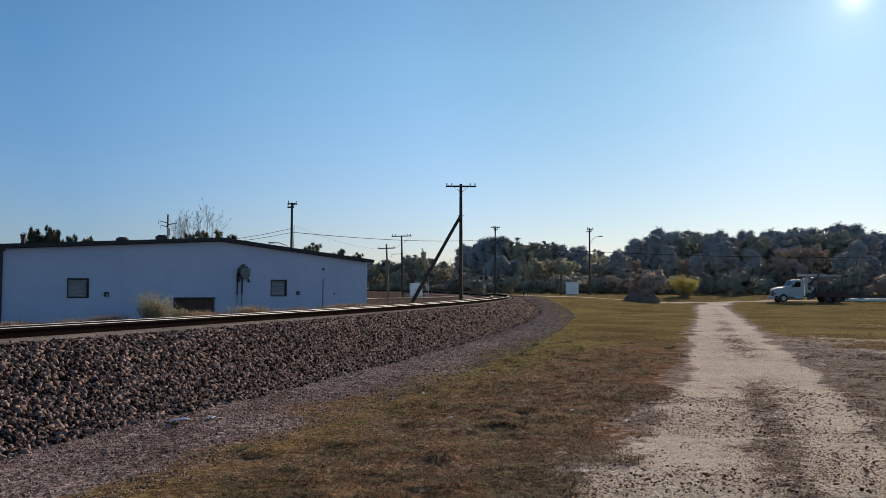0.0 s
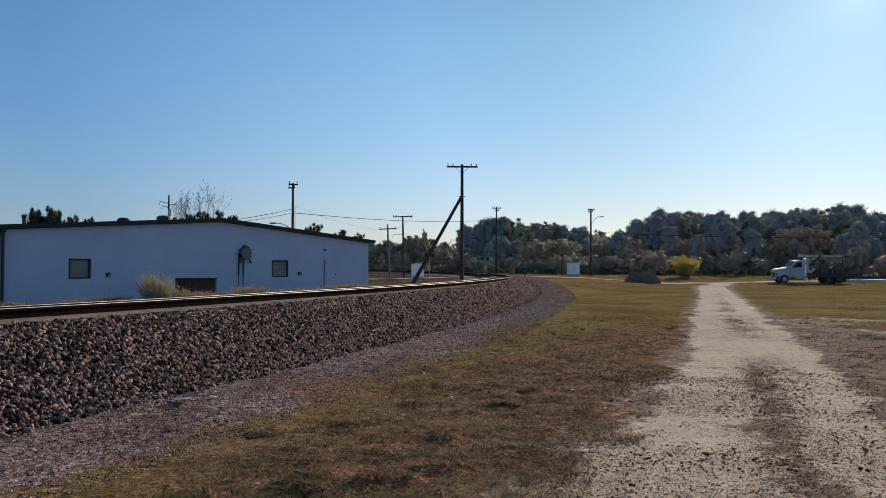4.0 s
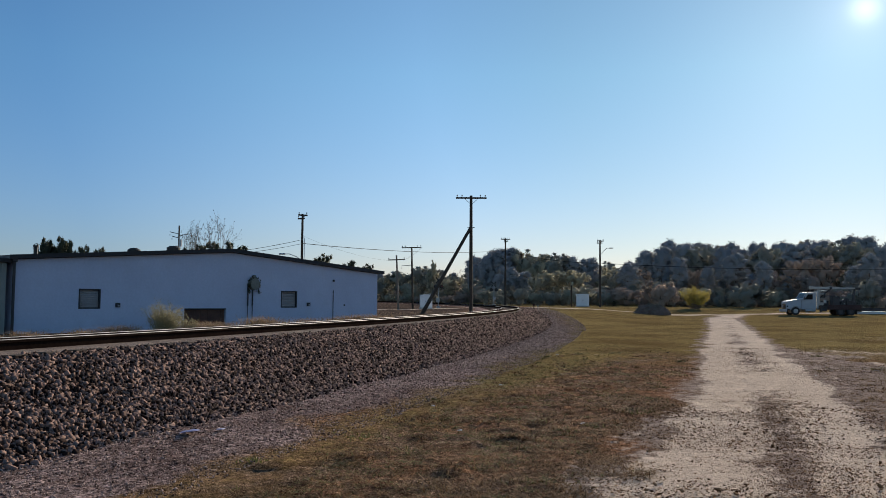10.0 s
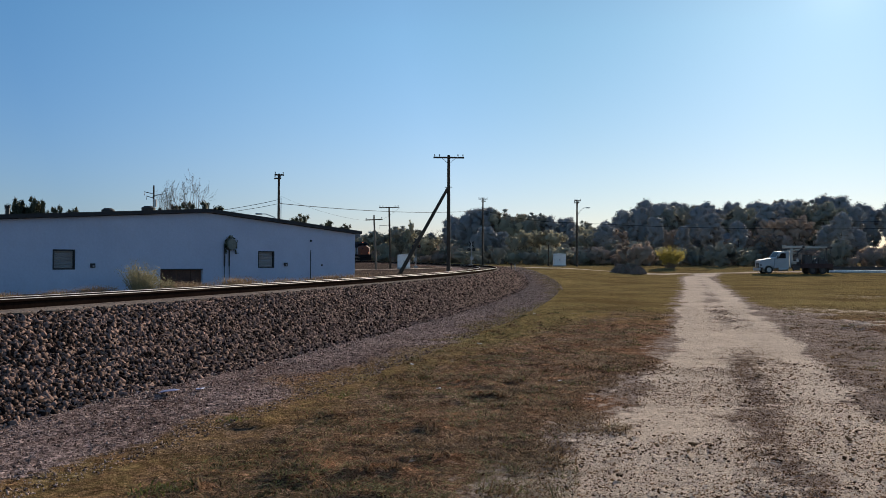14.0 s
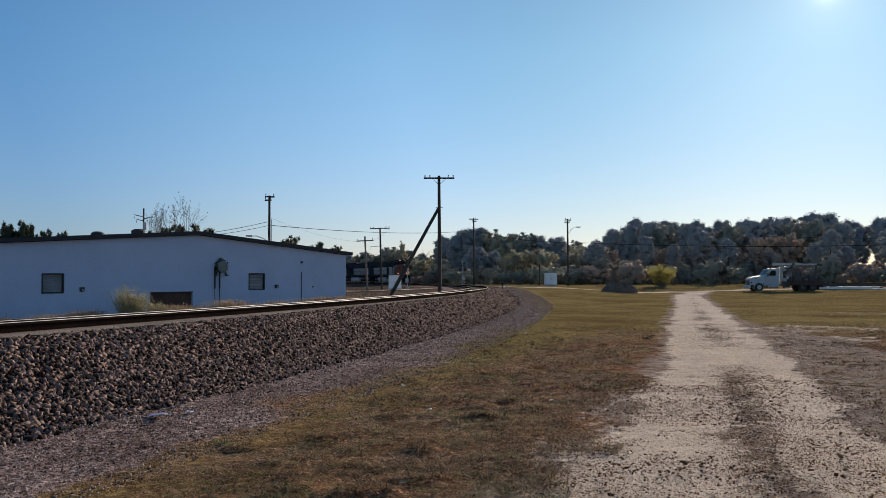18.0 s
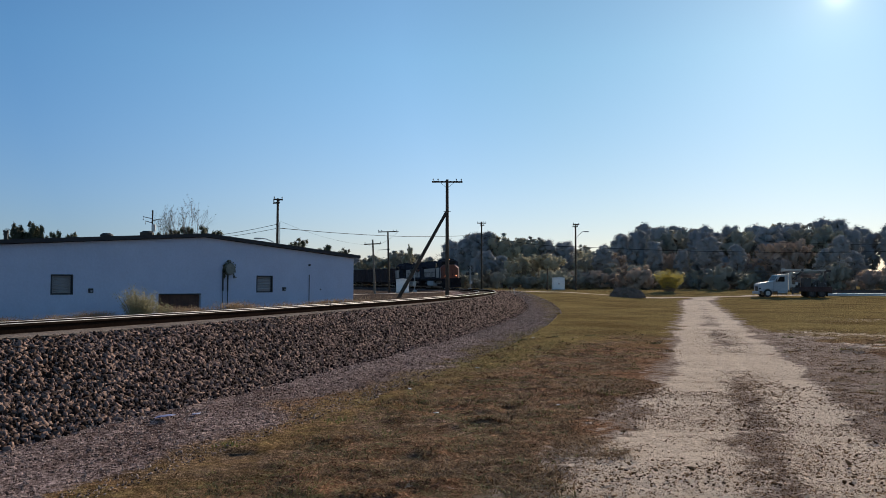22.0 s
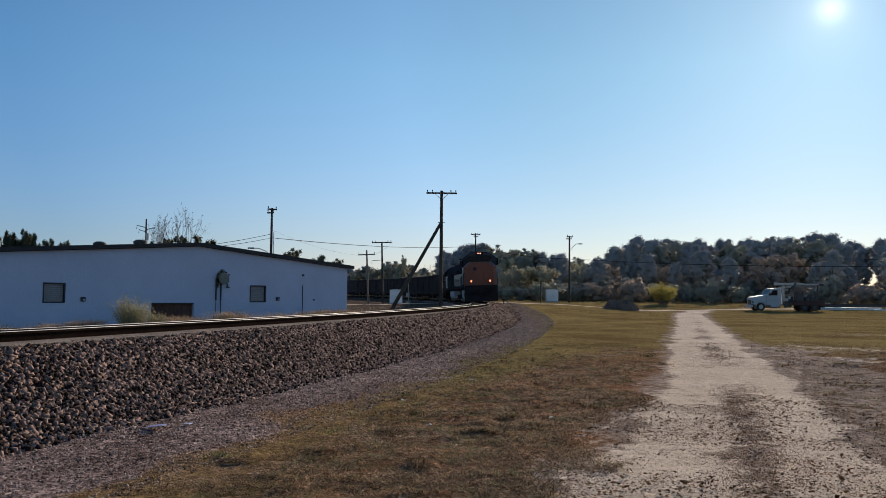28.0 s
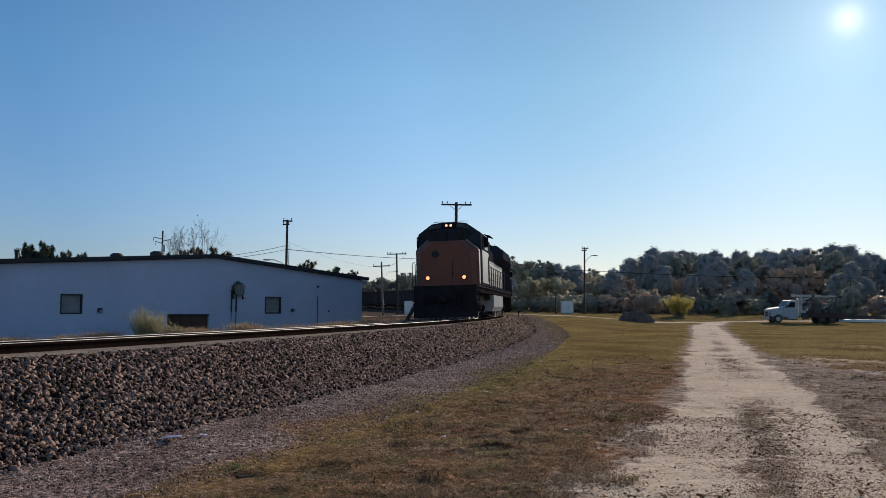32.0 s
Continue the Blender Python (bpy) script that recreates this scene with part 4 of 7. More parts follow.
def build_building():
    L, B, EV, RG = 21.5, 0.1, 3.25, 4.05
    b = thing("warehouse", pose(-18.44, 35.5, 0, 0, 0, 50.11), "long low white warehouse with a shallow dark-edged gable roof", "building")
    holes = [(2.75, 3.77, 1.16, 2.06), (14.08, 15.20, 1.20, 2.12), (8.10, 10.54, 0.12, 1.16)]
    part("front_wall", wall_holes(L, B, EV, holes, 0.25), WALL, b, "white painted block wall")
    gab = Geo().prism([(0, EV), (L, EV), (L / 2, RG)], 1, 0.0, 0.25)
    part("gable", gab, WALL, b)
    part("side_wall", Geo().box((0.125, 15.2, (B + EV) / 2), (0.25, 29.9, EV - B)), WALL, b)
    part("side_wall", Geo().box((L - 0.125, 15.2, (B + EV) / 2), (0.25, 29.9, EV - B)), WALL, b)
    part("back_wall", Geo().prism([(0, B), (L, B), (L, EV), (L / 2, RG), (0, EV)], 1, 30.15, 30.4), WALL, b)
    for nm, xa, za, xb, zb in (("roof", -0.35, EV - 0.02, L / 2, RG), ("roof", L + 0.35, EV - 0.02, L / 2, RG)):
        part(nm, Geo().prism([(xa, za + 0.02), (xb, zb + 0.02), (xb, zb + 0.19), (xa, za + 0.19)], 1, -0.2, 30.6), ROOF_TOP, b, "grey built-up roof slope")
        part("fascia", Geo().prism([(xa, za + 0.02), (xb, zb + 0.02), (xb, zb + 0.2), (xa, za + 0.2)], 1, -0.26, -0.2), ROOF_DARK, b, "black roof edge trim")
    for x0, x1, z0, z1 in holes[:2]:
        w = part("window", Geo().box(((x0 + x1) / 2, 0.2, (z0 + z1) / 2), (x1 - x0, 0.03, z1 - z0)), SHUTTER, b, "shuttered window with a dark frame")
        fr = Geo()
        t = 0.055
        for cx, cz, sx, sz in ((x0 + t / 2, (z0 + z1) / 2, t, z1 - z0), (x1 - t / 2, (z0 + z1) / 2, t, z1 - z0), ((x0 + x1) / 2, z0 + t / 2, x1 - x0 - 2 * t, t), ((x0 + x1) / 2, z1 - t / 2, x1 - x0 - 2 * t, t)):
            fr.box((cx, 0.06, cz), (sx, 0.16, sz), 0.006)
        part("frame", fr, FRAME_DARK, w, "dark window frame")
        n = 9
        for i in range(n):
            z = z0 + t + (z1 - z0 - 2 * t) * (i + 0.5) / n
            part("slat", Geo().box(((x0 + x1) / 2, 0.13, z), (x1 - x0 - 2 * t, 0.05, (z1 - z0 - 2 * t) / n * 0.8), 0.006, pose(0, 0, 0, 28)), SHUTTER, w)
    x0, x1, z0, z1 = holes[2]
    d = part("loading_hatch", Geo().box(((x0 + x1) / 2, 0.12, (z0 + z1) / 2), (x1 - x0 - 0.1, 0.05, z1 - z0 - 0.06)), RUSTY, b, "rust-brown steel loading hatch")
    for i in range(6):
        part("rib", Geo().box((x0 + 0.25 + i * (x1 - x0 - 0.5) / 5, 0.085, (z0 + z1) / 2), (0.05, 0.03, z1 - z0 - 0.1), 0.006), RUSTY, d)
    part("lintel", Geo().box(((x0 + x1) / 2, 0.04, z1 - 0.02), (x1 - x0, 0.14, 0.06), 0.01), FRAME_DARK, b)
    for x, z, s in ((4.59, 1.335, 0.20), (16.0, 1.385, 0.2)):
        v = part("wall_box", Geo().box((x, -0.05, z), (s, 0.12, s), 0.015), FRAME_DARK, b, "small dark wall box")
        part("cover", Geo().box((x, -0.115, z - 0.03), (s * 0.45, 0.015, s * 0.4), 0.003), SHUTTER, v)
    part("conduit", Geo().cyl((17.87, -0.03, 0.2), (17.87, -0.03, 2.2), 0.022, n=6).box((17.87, -0.05, 2.76), (0.12, 0.1, 0.12), 0.02), FRAME_DARK, b, "thin dark conduit with a small lamp above")
    part("wall_box", Geo().box((18.76, -0.03, 1.35), (0.09, 0.06, 0.09), 0.01), FRAME_DARK, b)
    # corner downspout and the lower green-grey annex
    part("downspout", Geo().tube([(-0.12, -0.12, 3.2), (-0.12, -0.12, 0.1)], 0.06, 8).box((-0.12, -0.12, 3.22), (0.22, 0.2, 0.16), 0.02), FRAME_DARK, b, "dark corner downspout")
    an = part("annex", Geo().box((-4.3, 1.2, 1.6), (8.0, 2.0, 3.0)), GREENISH, b, "lower annex clad in grey-green metal sheet")
    for i in range(26):
        part("sheet_rib", Geo().box((-0.5 - i * 0.3, 0.185, 1.6), (0.05, 0.03, 3.0), 0.008), GREENISH, an)
    part("annex_roof", Geo().box((-4.3, 1.2, 3.2), (8.3, 2.6, 0.18), 0.02), ROOF_DARK, b)
    # wall-mounted fan overgrown by a vine, two pipes below
    f = part("wall_fan", Geo().cyl((12.2, -0.22, 2.45), (12.2, 0.0, 2.45), 0.30, 0.34, 14).box((12.2, -0.1, 2.86), (0.16, 0.16, 0.12), 0.02), FAN_GREY, b, "grey-green round wall fan hood hung with dead vine")
    rng = np.random.default_rng(77)
    n = 230
    t = rng.uniform(-0.6, 3.75, n)
    q = 0.31 + 0.05 * rng.normal(size=n)
    c = np.stack([12.2 + q * np.cos(t), -0.12 + 0.05 * rng.normal(size=n), 2.45 + q * np.sin(t)], 1)
    side = np.where(rng.random(n) < 0.5, -0.32, 0.30)
    hang = rng.random(n) < 0.35
    c[hang] = np.stack([12.2 + side + 0.04 * rng.normal(size=n), -0.12 + 0.03 * rng.normal(size=n), 2.45 - 0.5 * rng.random(n)], 1)[hang]
    part("vine", leaf_cards("vine", c, 0.042, 78, VINE), None, f, "dead hanging vine")
    for x in (11.84, 12.14):
        part("pipe", Geo().cyl((x, -0.06, 0.2), (x, -0.06, 2.3), 0.02 if x > 12 else 0.016, n=8).cyl((x, -0.06, 1.3), (x, -0.06, 2.4), 0.04, n=8), FRAME_DARK, b, "dark vertical pipe")
    # rooftop things
    for u, v, zt, r in ((9.5, 7.4, 4.47, 0.34), (12.0, 7.4, 4.72, 0.38)):
        part("roof_vent", Geo().cyl((u, v, 3.6), (u, v, zt - 0.28), r * 0.7, n=14).cyl((u, v, zt - 0.28), (u, v, zt - 0.1), r, r * 1.05, 14).cyl((u, v, zt - 0.1), (u, v, zt), r * 1.05, r * 0.6, 14), DARK_METAL, b, "squat mushroom roof vent")
    part("vent_pipe", Geo().cyl((1.5, 1.6, 3.3), (1.5, 1.6, 3.9), 0.09, n=10).cyl((1.5, 1.6, 3.9), (1.5, 1.6, 3.98), 0.13, n=10), DARK_METAL, b)


# ---- utility poles and wires ----
def pole_parts(p, h, r, mat, arms, braces=True, sunk=0.6):
    part("shaft", Geo().cyl((0, 0, -sunk), (0, 0, h), r, r * 0.68, 12), mat, p)
    for z, half, turn, pins in arms:
        m = pose(0, 0, z, 0, 0, turn)
        a = part("crossarm", Geo().box(m @ Vector((0, -r - 0.03, 0)), (half * 2, 0.10, 0.13), 0.012, pose(0, 0, 0, 0, 0, turn)), mat, p)
        for x in pins:
            c = m @ Vector((x, -r - 0.03, 0.06))
            part("insulator", Geo().cyl(c, c + Vector((0, 0, 0.1)), 0.02, n=6).cyl(c + Vector((0, 0, 0.08)), c + Vector((0, 0, 0.2)), 0.055, 0.04, 8), INSUL, a)
        if braces and half > 0.8:
            for sx in (-1, 1):
                part("arm_brace", Geo().cyl(m @ Vector((sx * half * 0.45, -r - 0.06, -0.04)), m @ Vector((0, -r - 0.06, -0.55)), 0.018, n=5), DARK_METAL, a)


def street_light(p, z, reach, rise, turn=0):
    m = pose(0, 0, 0, 0, 0, turn)
    l = part("lamp_arm", Geo().tube([m @ Vector(q) for q in ((0, 0, z), (reach * 0.35, 0, z + rise * 0.6), (reach * 0.75, 0, z + rise), (reach, 0, z + rise))], 0.035, 8), GALV, p, "curved galvanised lamp arm")
    part("lamp_head", Geo().box(m @ Vector((reach + 0.25, 0, z + rise)), (0.6, 0.24, 0.14), 0.05, pose(0, 0, 0, 0, 0, turn)), GALV, l)


POLES = {}


def build_poles():
    def pole(key, x, y, h, lean_x, lean_y, label):
        z = gz(x, y)
        p = thing("utility_pole", pose(x, y, z, lean_y, lean_x, 0), label, "utility pole", "utility poles")
        POLES[key] = p.matrix_basis.copy()
        return p, h - z
    p, h = pole("a", 1.45, 69, 10.25, -0.2, 0, "tall dark wooden utility pole propped by a leaning brace")
    pole_parts(p, h, 0.17, POLE_WOOD, [(h - 0.22, 1.25, 2, (-1.15, -0.75, 0.75, 1.15))])
    part("brace_pole", Geo().cyl((-4.15, -3.0, -0.7), (0, -0.14, 6.9), 0.155, 0.12, 12), POLE_WOOD, p, "slanting wooden brace pole")
    part("bolt", Geo().cyl((-0.3, -0.1, 6.85), (0.3, -0.1, 6.85), 0.025, n=6), DARK_METAL, p)
    p, h = pole("c", -5.3, 112, 8.72, -1.6, 0, "dark utility pole with a long crossarm")
    pole_parts(p, h, 0.15, POLE_WOOD, [(h - 0.1, 1.3, 0, (-1.2, -0.8, 0.8, 1.2))], False)
    low = part("side_arm", Geo().tube([(0, 0, 5.75), (-1.35, 0, 5.7), (-1.38, 0, 5.3)], 0.035, 6), GALV, p, "pale bent side arm")
    part("clamp", Geo().box((0, 0, 5.75), (0.36, 0.36, 0.1), 0.02), DARK_METAL, low)
    p, h = pole("c2", -6.75, 105, 7.22, -2.6, 0, "short grey leaning utility pole with one crossarm")
    pole_parts(p, h, 0.14, GREY_WOOD, [(h - 0.55, 1.05, 0, (-0.95, 0.95))], False)
    p, h = pole("b", -13.45, 75, 9.25, 0, 0, "dark utility pole with two short crossarms and a street lamp")
    pole_parts(p, h, 0.14, POLE_WOOD, [(h - 0.12, 0.42, 20, (-0.34, 0.34)), (h - 0.42, 0.36, -30, (-0.3, 0.3))], False)
    street_light(p, 4.6, 1.5, 0.55, 180)
    part("riser", Geo().cyl((0.22, -0.12, 3), (0.22, -0.12, 6.6), 0.03, n=6), GALV, p)
    p, h = pole("d", 8.6, 140, 12.1, 0, 0, "tall utility pole with a short crossarm among the trees")
    pole_parts(p, h, 0.16, POLE_WOOD, [(h - 0.25, 0.75, 0, (-0.68, -0.3, 0.3, 0.68)), (h - 0.6, 0.4, 30, (-0.3, 0.3))], False)
    p, h = pole("e", 20.75, 120, 10.4, 0, 0, "utility pole with a short crossarm and a street lamp")
    pole_parts(p, h, 0.16, POLE_WOOD, [(h - 0.15, 0.5, 15, (-0.4, 0.4)), (h - 0.45, 0.4, -25, (-0.3, 0.3))], False)
    street_light(p, 7.2, 1.3, 1.15, 0)
    p, h = pole("f", 17.4, 125, 4.07, 0, 0, "short dark wooden post behind the signal cabinet")
    part("shaft", Geo().cyl((0, 0, -0.5), (0, 0, h), 0.12, 0.1, 10), POLE_WOOD, p)
    p, h = pole("g", -19.56, 60, 6.84, 0, 0, "weathered pole with a transformer behind the warehouse roof")
    part("shaft", Geo().cyl((0, 0, -0.5), (0, 0, h), 0.07, 0.055, 10), POLE_WOOD, p)
    part("transformer", Geo().cyl((0.14, -0.1, h - 1.5), (0.14, -0.1, h - 1.0), 0.12, n=12), GALV, p, "grey pole transformer")
    for x, z in ((-0.65, -0.45), (0.55, -0.6), (-0.5, -0.75)):
        part("insulator", Geo().tube([(0, 0, h + z - 0.15), (x, 0, h + z), (x, 0, h + z - 0.25)], 0.03, 6), INSUL, p)


build_poles()


def wire(a, b, sag, r=0.014, n=14):
    a, b = Vector(a), Vector(b)
    pts = [a.lerp(b, i / n) - Vector((0, 0, sag * 4 * (i / n) * (1 - i / n))) for i in range(n + 1)]
    ob = new("overhead_wire", Geo().tube(pts, r, 5).mesh("overhead_wire", WIRE))
    return tagged(ob, "thin dark overhead cable between the poles", "cable", "overhead wires")


def build_wires():
    b, d, e = (-13.4, 75, 6.62), (8.6, 140, 10.0), (20.8, 120, 7.1)
    wire(b, d, 0.55, 0.028)
    wire(d, e, 0.5, 0.028)
    wire(e, (75, 96, 6.4), 0.8, 0.026)
    wire((-13.5, 75, 6.95), (-19.6, 70, 5.4), 0.12, 0.02)
    wire(b, (-19.0, 66, 5.0), 0.15, 0.018)
    wire((-13.4, 75, 7.3), (-6.9, 105, 6.5), 0.5, 0.007)
    wire((-6.2, 105, 6.6), (-4.1, 112, 8.7), 0.15, 0.012)
    wire((60, 150, 9.5), (110, 150, 9.5), 0.5, 0.02)


build_wires()

# ---- trees and shrubs ----
def leaf_cards(name, centres, size, seed, mat):
    """Ragged leaves: each an irregular five-sided fan, turned at random."""
    rng = np.random.default_rng(seed)
    n = len(centres)
    ang = np.linspace(0, 2 * math.pi, 5, endpoint=False)[None] + 0.5 * rng.random((n, 5))
    rad = size * (0.45 + 0.9 * rng.random((n, 5))) * (0.7 + 0.6 * rng.random((n, 1)))
    nrm = rng.normal(size=(n, 3))
    nrm /= np.linalg.norm(nrm, axis=1, keepdims=True)
    t = np.cross(nrm, rng.normal(size=(n, 3)))
    t /= np.linalg.norm(t, axis=1, keepdims=True)
    u = np.cross(nrm, t)
    v = centres[:, None] + rad[..., None] * (np.cos(ang)[..., None] * t[:, None] + np.sin(ang)[..., None] * u[:, None])
    v += nrm[:, None] * (size * 0.35 * (rng.random((n, 5, 1)) - 0.5))
    b = (np.arange(n) * 5)[:, None]
    f = np.concatenate([b + np.array([[0, 1, 2]]), b + np.array([[0, 2, 3]]), b + np.array([[0, 3, 4]])])
    return raw_mesh(name, v.reshape(-1, 3), f, mat)


def unit(a):
    return a / (np.linalg.norm(a, axis=-1, keepdims=True) + 1e-6)


def leaf_cloud(name, hubs, radii, count, size, seed, mat, squash=0.8, clump=0):
    """A crown: an uneven leafy clump at each hub where clump is set, and small tufts standing out of it."""
    nr = np.random.default_rng(seed)
    hubs, radii = np.array(hubs, dtype=float), np.array(radii, dtype=float)
    keep = hubs[:, 2] > 0.3
    hubs, radii = hubs[keep], radii[keep]
    mid = np.array((0, 0, np.median(hubs[:, 2])))

    def rounded(c, d):
        return unit(d * (0.45, 0.45, 0.15) + unit((c - mid) * (1, 1, 0.2)) * 0.9)
    vs, fs, ns = [], [], []
    if clump:
        k, m = len(hubs), len(ICO)
        d = np.broadcast_to(unit(ICO), (k, m, 3))
        c = hubs[:, None] + d * (radii[:, None] * (0.5 + 0.36 * nr.random((k, m))))[..., None] * (1, 1, squash)
        vs.append(c.reshape(-1, 3))
        ns.append(rounded(c, unit(d + 0.3 * nr.normal(size=d.shape))).reshape(-1, 3))
        fs.append((ICO_F[None] + (np.arange(k) * m)[:, None, None]).reshape(-1, 3))
    h, r = np.repeat(hubs, count, 0), np.repeat(radii, count)
    n = len(h)
    d = unit(nr.normal(size=(n, 3)))
    c = h + d * (r * ((0.66 if clump else 0.3) + (0.5 if clump else 0.8) * nr.random(n)))[:, None] * (1, 1, squash)
    shade = rounded(c, d)
    face = unit(shade + 0.45 * nr.normal(size=(n, 3)))
    t = unit(np.cross(face, nr.normal(size=(n, 3))))
    u = np.cross(face, t)
    a = np.array((0, 2.1, 4.2))[None] + 0.7 * (nr.random((n, 3)) - 0.5)
    q = size * (0.6 + 0.8 * nr.random((n, 3)))
    v = c[:, None] + q[..., None] * (np.cos(a)[..., None] * t[:, None] + np.sin(a)[..., None] * u[:, None])
    fs.append(np.arange(n * 3).reshape(n, 3) + sum(len(x) for x in vs))
    vs.append(v.reshape(-1, 3))
    ns.append(np.repeat(shade, 3, 0))
    me = raw_mesh(name, np.concatenate(vs), np.concatenate(fs), mat)
    me.shade_smooth()
    me.normals_split_custom_set_from_vertices(np.concatenate(ns).tolist())
    return me


def limbs(g, a, direction, length, r, depth, rng, ends, spread=0.6, kids=3):
    """A limb that forks; gathers the tips."""
    d = Vector(direction).normalized()
    mid = Vector(a) + d * length * 0.5 + Vector((rng.uniform(-1, 1), rng.uniform(-1, 1), rng.uniform(-0.3, 0.6))) * length * 0.07
    b = mid + (d + Vector((rng.uniform(-0.2, 0.2), rng.uniform(-0.2, 0.2), 0.12))).normalized() * length * 0.5
    k = 5 if r > 0.05 else 3
    g.cyl(a, mid, r, r * 0.8, k, False).cyl(mid, b, r * 0.8, r * 0.55, k, False)
    ends.append((mid, length * 0.5))
    if depth == 0:
        ends.append((b, length * 0.6))
        return
    for k in range(kids):
        nd_ = d + Vector((rng.gauss(0, spread), rng.gauss(0, spread), rng.gauss(0.1, spread * 0.6)))
        limbs(g, mid.lerp(b, 0.3 + 0.7 * (k + 1) / kids), nd_, length * rng.uniform(0.55, 0.75), r * 0.5, depth - 1, rng, ends, spread, kids)


def make_tree(kind, seed, leaf, bark, height=16.0):
    rng = random.Random(seed)
    g, ends, hubs, radii = Geo(), [], [], []
    count, sz, squash, clump = 30, 0.2, 0.8, 0
    if kind == "pine":
        bend = rng.uniform(-0.5, 0.5)
        pts = [Vector((bend * (i / 6) ** 2, rng.uniform(-0.1, 0.1), height * 0.95 * i / 6 - 0.4)) for i in range(7)]
        for i in range(6):
            g.cyl(pts[i], pts[i + 1], 0.24 * (1 - i / 7), 0.24 * (1 - (i + 1) / 7), 7, False)
        for k in range(44):
            f = 0.34 + 0.64 * ((k + 0.5) / 44) ** 0.8
            reach = 2.5 * math.sqrt(max(0.04, 1 - ((f - 0.66) / 0.36) ** 2)) * rng.uniform(0.55, 1.1) * (0.8 if f < 0.5 else 1)
            t = k * 2.4 + rng.uniform(-0.5, 0.5)
            p = Vector((bend * f * f, 0, height * f - 0.5))
            q = p + Vector((math.cos(t) * reach, math.sin(t) * reach, rng.uniform(0.2, 0.7)))
            g.cyl(p, q, 0.05, 0.02, 4, False)
            hubs.append(q)
            radii.append(rng.uniform(0.8, 1.25) * (0.8 if f < 0.5 else 1))
            if k % 2:
                hubs.append(p.lerp(q, 0.45))
                radii.append(rng.uniform(0.6, 0.9))
        count, sz, squash, clump = 78, 0.19, 0.78, 1
    elif kind == "broad":
        h0 = height * rng.uniform(0.22, 0.34)
        g.cyl((0, 0, -0.4), (rng.uniform(-0.2, 0.2), 0, h0), 0.24, 0.18, 8, False)
        for k in range(7):
            t = 2 * math.pi * k / 7 + rng.uniform(-0.3, 0.3)
            s = rng.uniform(0.25, 0.75)
            limbs(g, (0, 0, h0 * rng.uniform(0.75, 1.0)), (math.cos(t) * s, math.sin(t) * s, 1), height * rng.uniform(0.24, 0.36), 0.11, 2, rng, ends, 0.5)
        hubs, radii = [e for e, r in ends], [max(0.42, r * 0.5) for e, r in ends]
        count, sz, squash, clump = (40, 0.10, 0.9, 1) if leaf is DARKLEAF else (30, 0.15, 0.9, 1)
    elif kind == "bare":
        h0 = height * 0.3
        g.cyl((0, 0, -0.4), (0, 0, h0), 0.2, 0.15, 8, False)
        for k in range(6):
            t = 2 * math.pi * k / 6 + rng.uniform(-0.3, 0.3)
            limbs(g, (0, 0, h0 * rng.uniform(0.7, 1.0)), (math.cos(t) * 0.3, math.sin(t) * 0.3, 1), height * 0.3, 0.06, 3, rng, ends, 0.45)
        hubs, radii = [e for e, r in ends[::3]], [0.14 for e in ends[::3]]
        count, sz, squash, clump = 4, 0.05, 1.0, 0
    else:
        for k in range(11):
            t = rng.uniform(0, 2 * math.pi)
            s = rng.uniform(0.1, 1.0)
            limbs(g, (math.cos(t) * 0.25, math.sin(t) * 0.25, -0.1), (math.cos(t) * s, math.sin(t) * s, 0.9), height * rng.uniform(0.4, 0.62), 0.035, 1, rng, ends, 0.45)
        hubs, radii = [e for e, r in ends], [height * rng.uniform(0.09, 0.15) for e in ends]
        count, sz, squash, clump = 32, 0.027 * height, 0.85, 1
    tr = g.mesh("trunk", bark, True)
    cr = leaf_cloud("crown", hubs, radii, count, sz, seed + 500, leaf, squash, clump)
    return tr, cr, height


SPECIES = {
    "pine": [make_tree("pine", 100 + i, HAZED_PINE, BARK) for i in range(4)],
    "oak": [make_tree("broad", 200 + i, HAZED_OAK, PALE_BARK, 12.0) for i in range(3)],
    "russet": [make_tree("broad", 300 + i, HAZED_RUSSET, BARK, 10.0) for i in range(2)],
    "green": [make_tree("broad", 350 + i, HAZED_SCRUB, BARK, 10.0) for i in range(2)],
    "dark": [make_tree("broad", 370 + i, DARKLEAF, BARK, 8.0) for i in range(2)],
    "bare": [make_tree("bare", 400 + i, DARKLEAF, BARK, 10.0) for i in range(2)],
    "scrub": [make_tree("shrub", 500 + i, HAZED_SCRUB, BARK, 4.0) for i in range(3)],
    "brush": [make_tree("shrub", 550 + i, HAZED_RUSSET, BARK, 4.0) for i in range(2)],
}
LABELS = {
    "pine": ("tall dark green pine with a bare lower trunk", "pine tree"),
    "oak": ("broad-leaved tree with thinning olive-yellow autumn leaves", "tree"),
    "russet": ("broad-leaved tree with russet-brown autumn leaves", "tree"),
    "green": ("broad-leaved tree with dull green leaves", "tree"),
    "dark": ("dark-leaved small tree with a dense rounded crown", "tree"),
    "bare": ("nearly leafless tree with fine upright branches", "tree"),
    "scrub": ("rounded dull green shrub at the edge of the wood", "shrub"),
    "brush": ("brown dry brush at the edge of the wood", "shrub"),
}


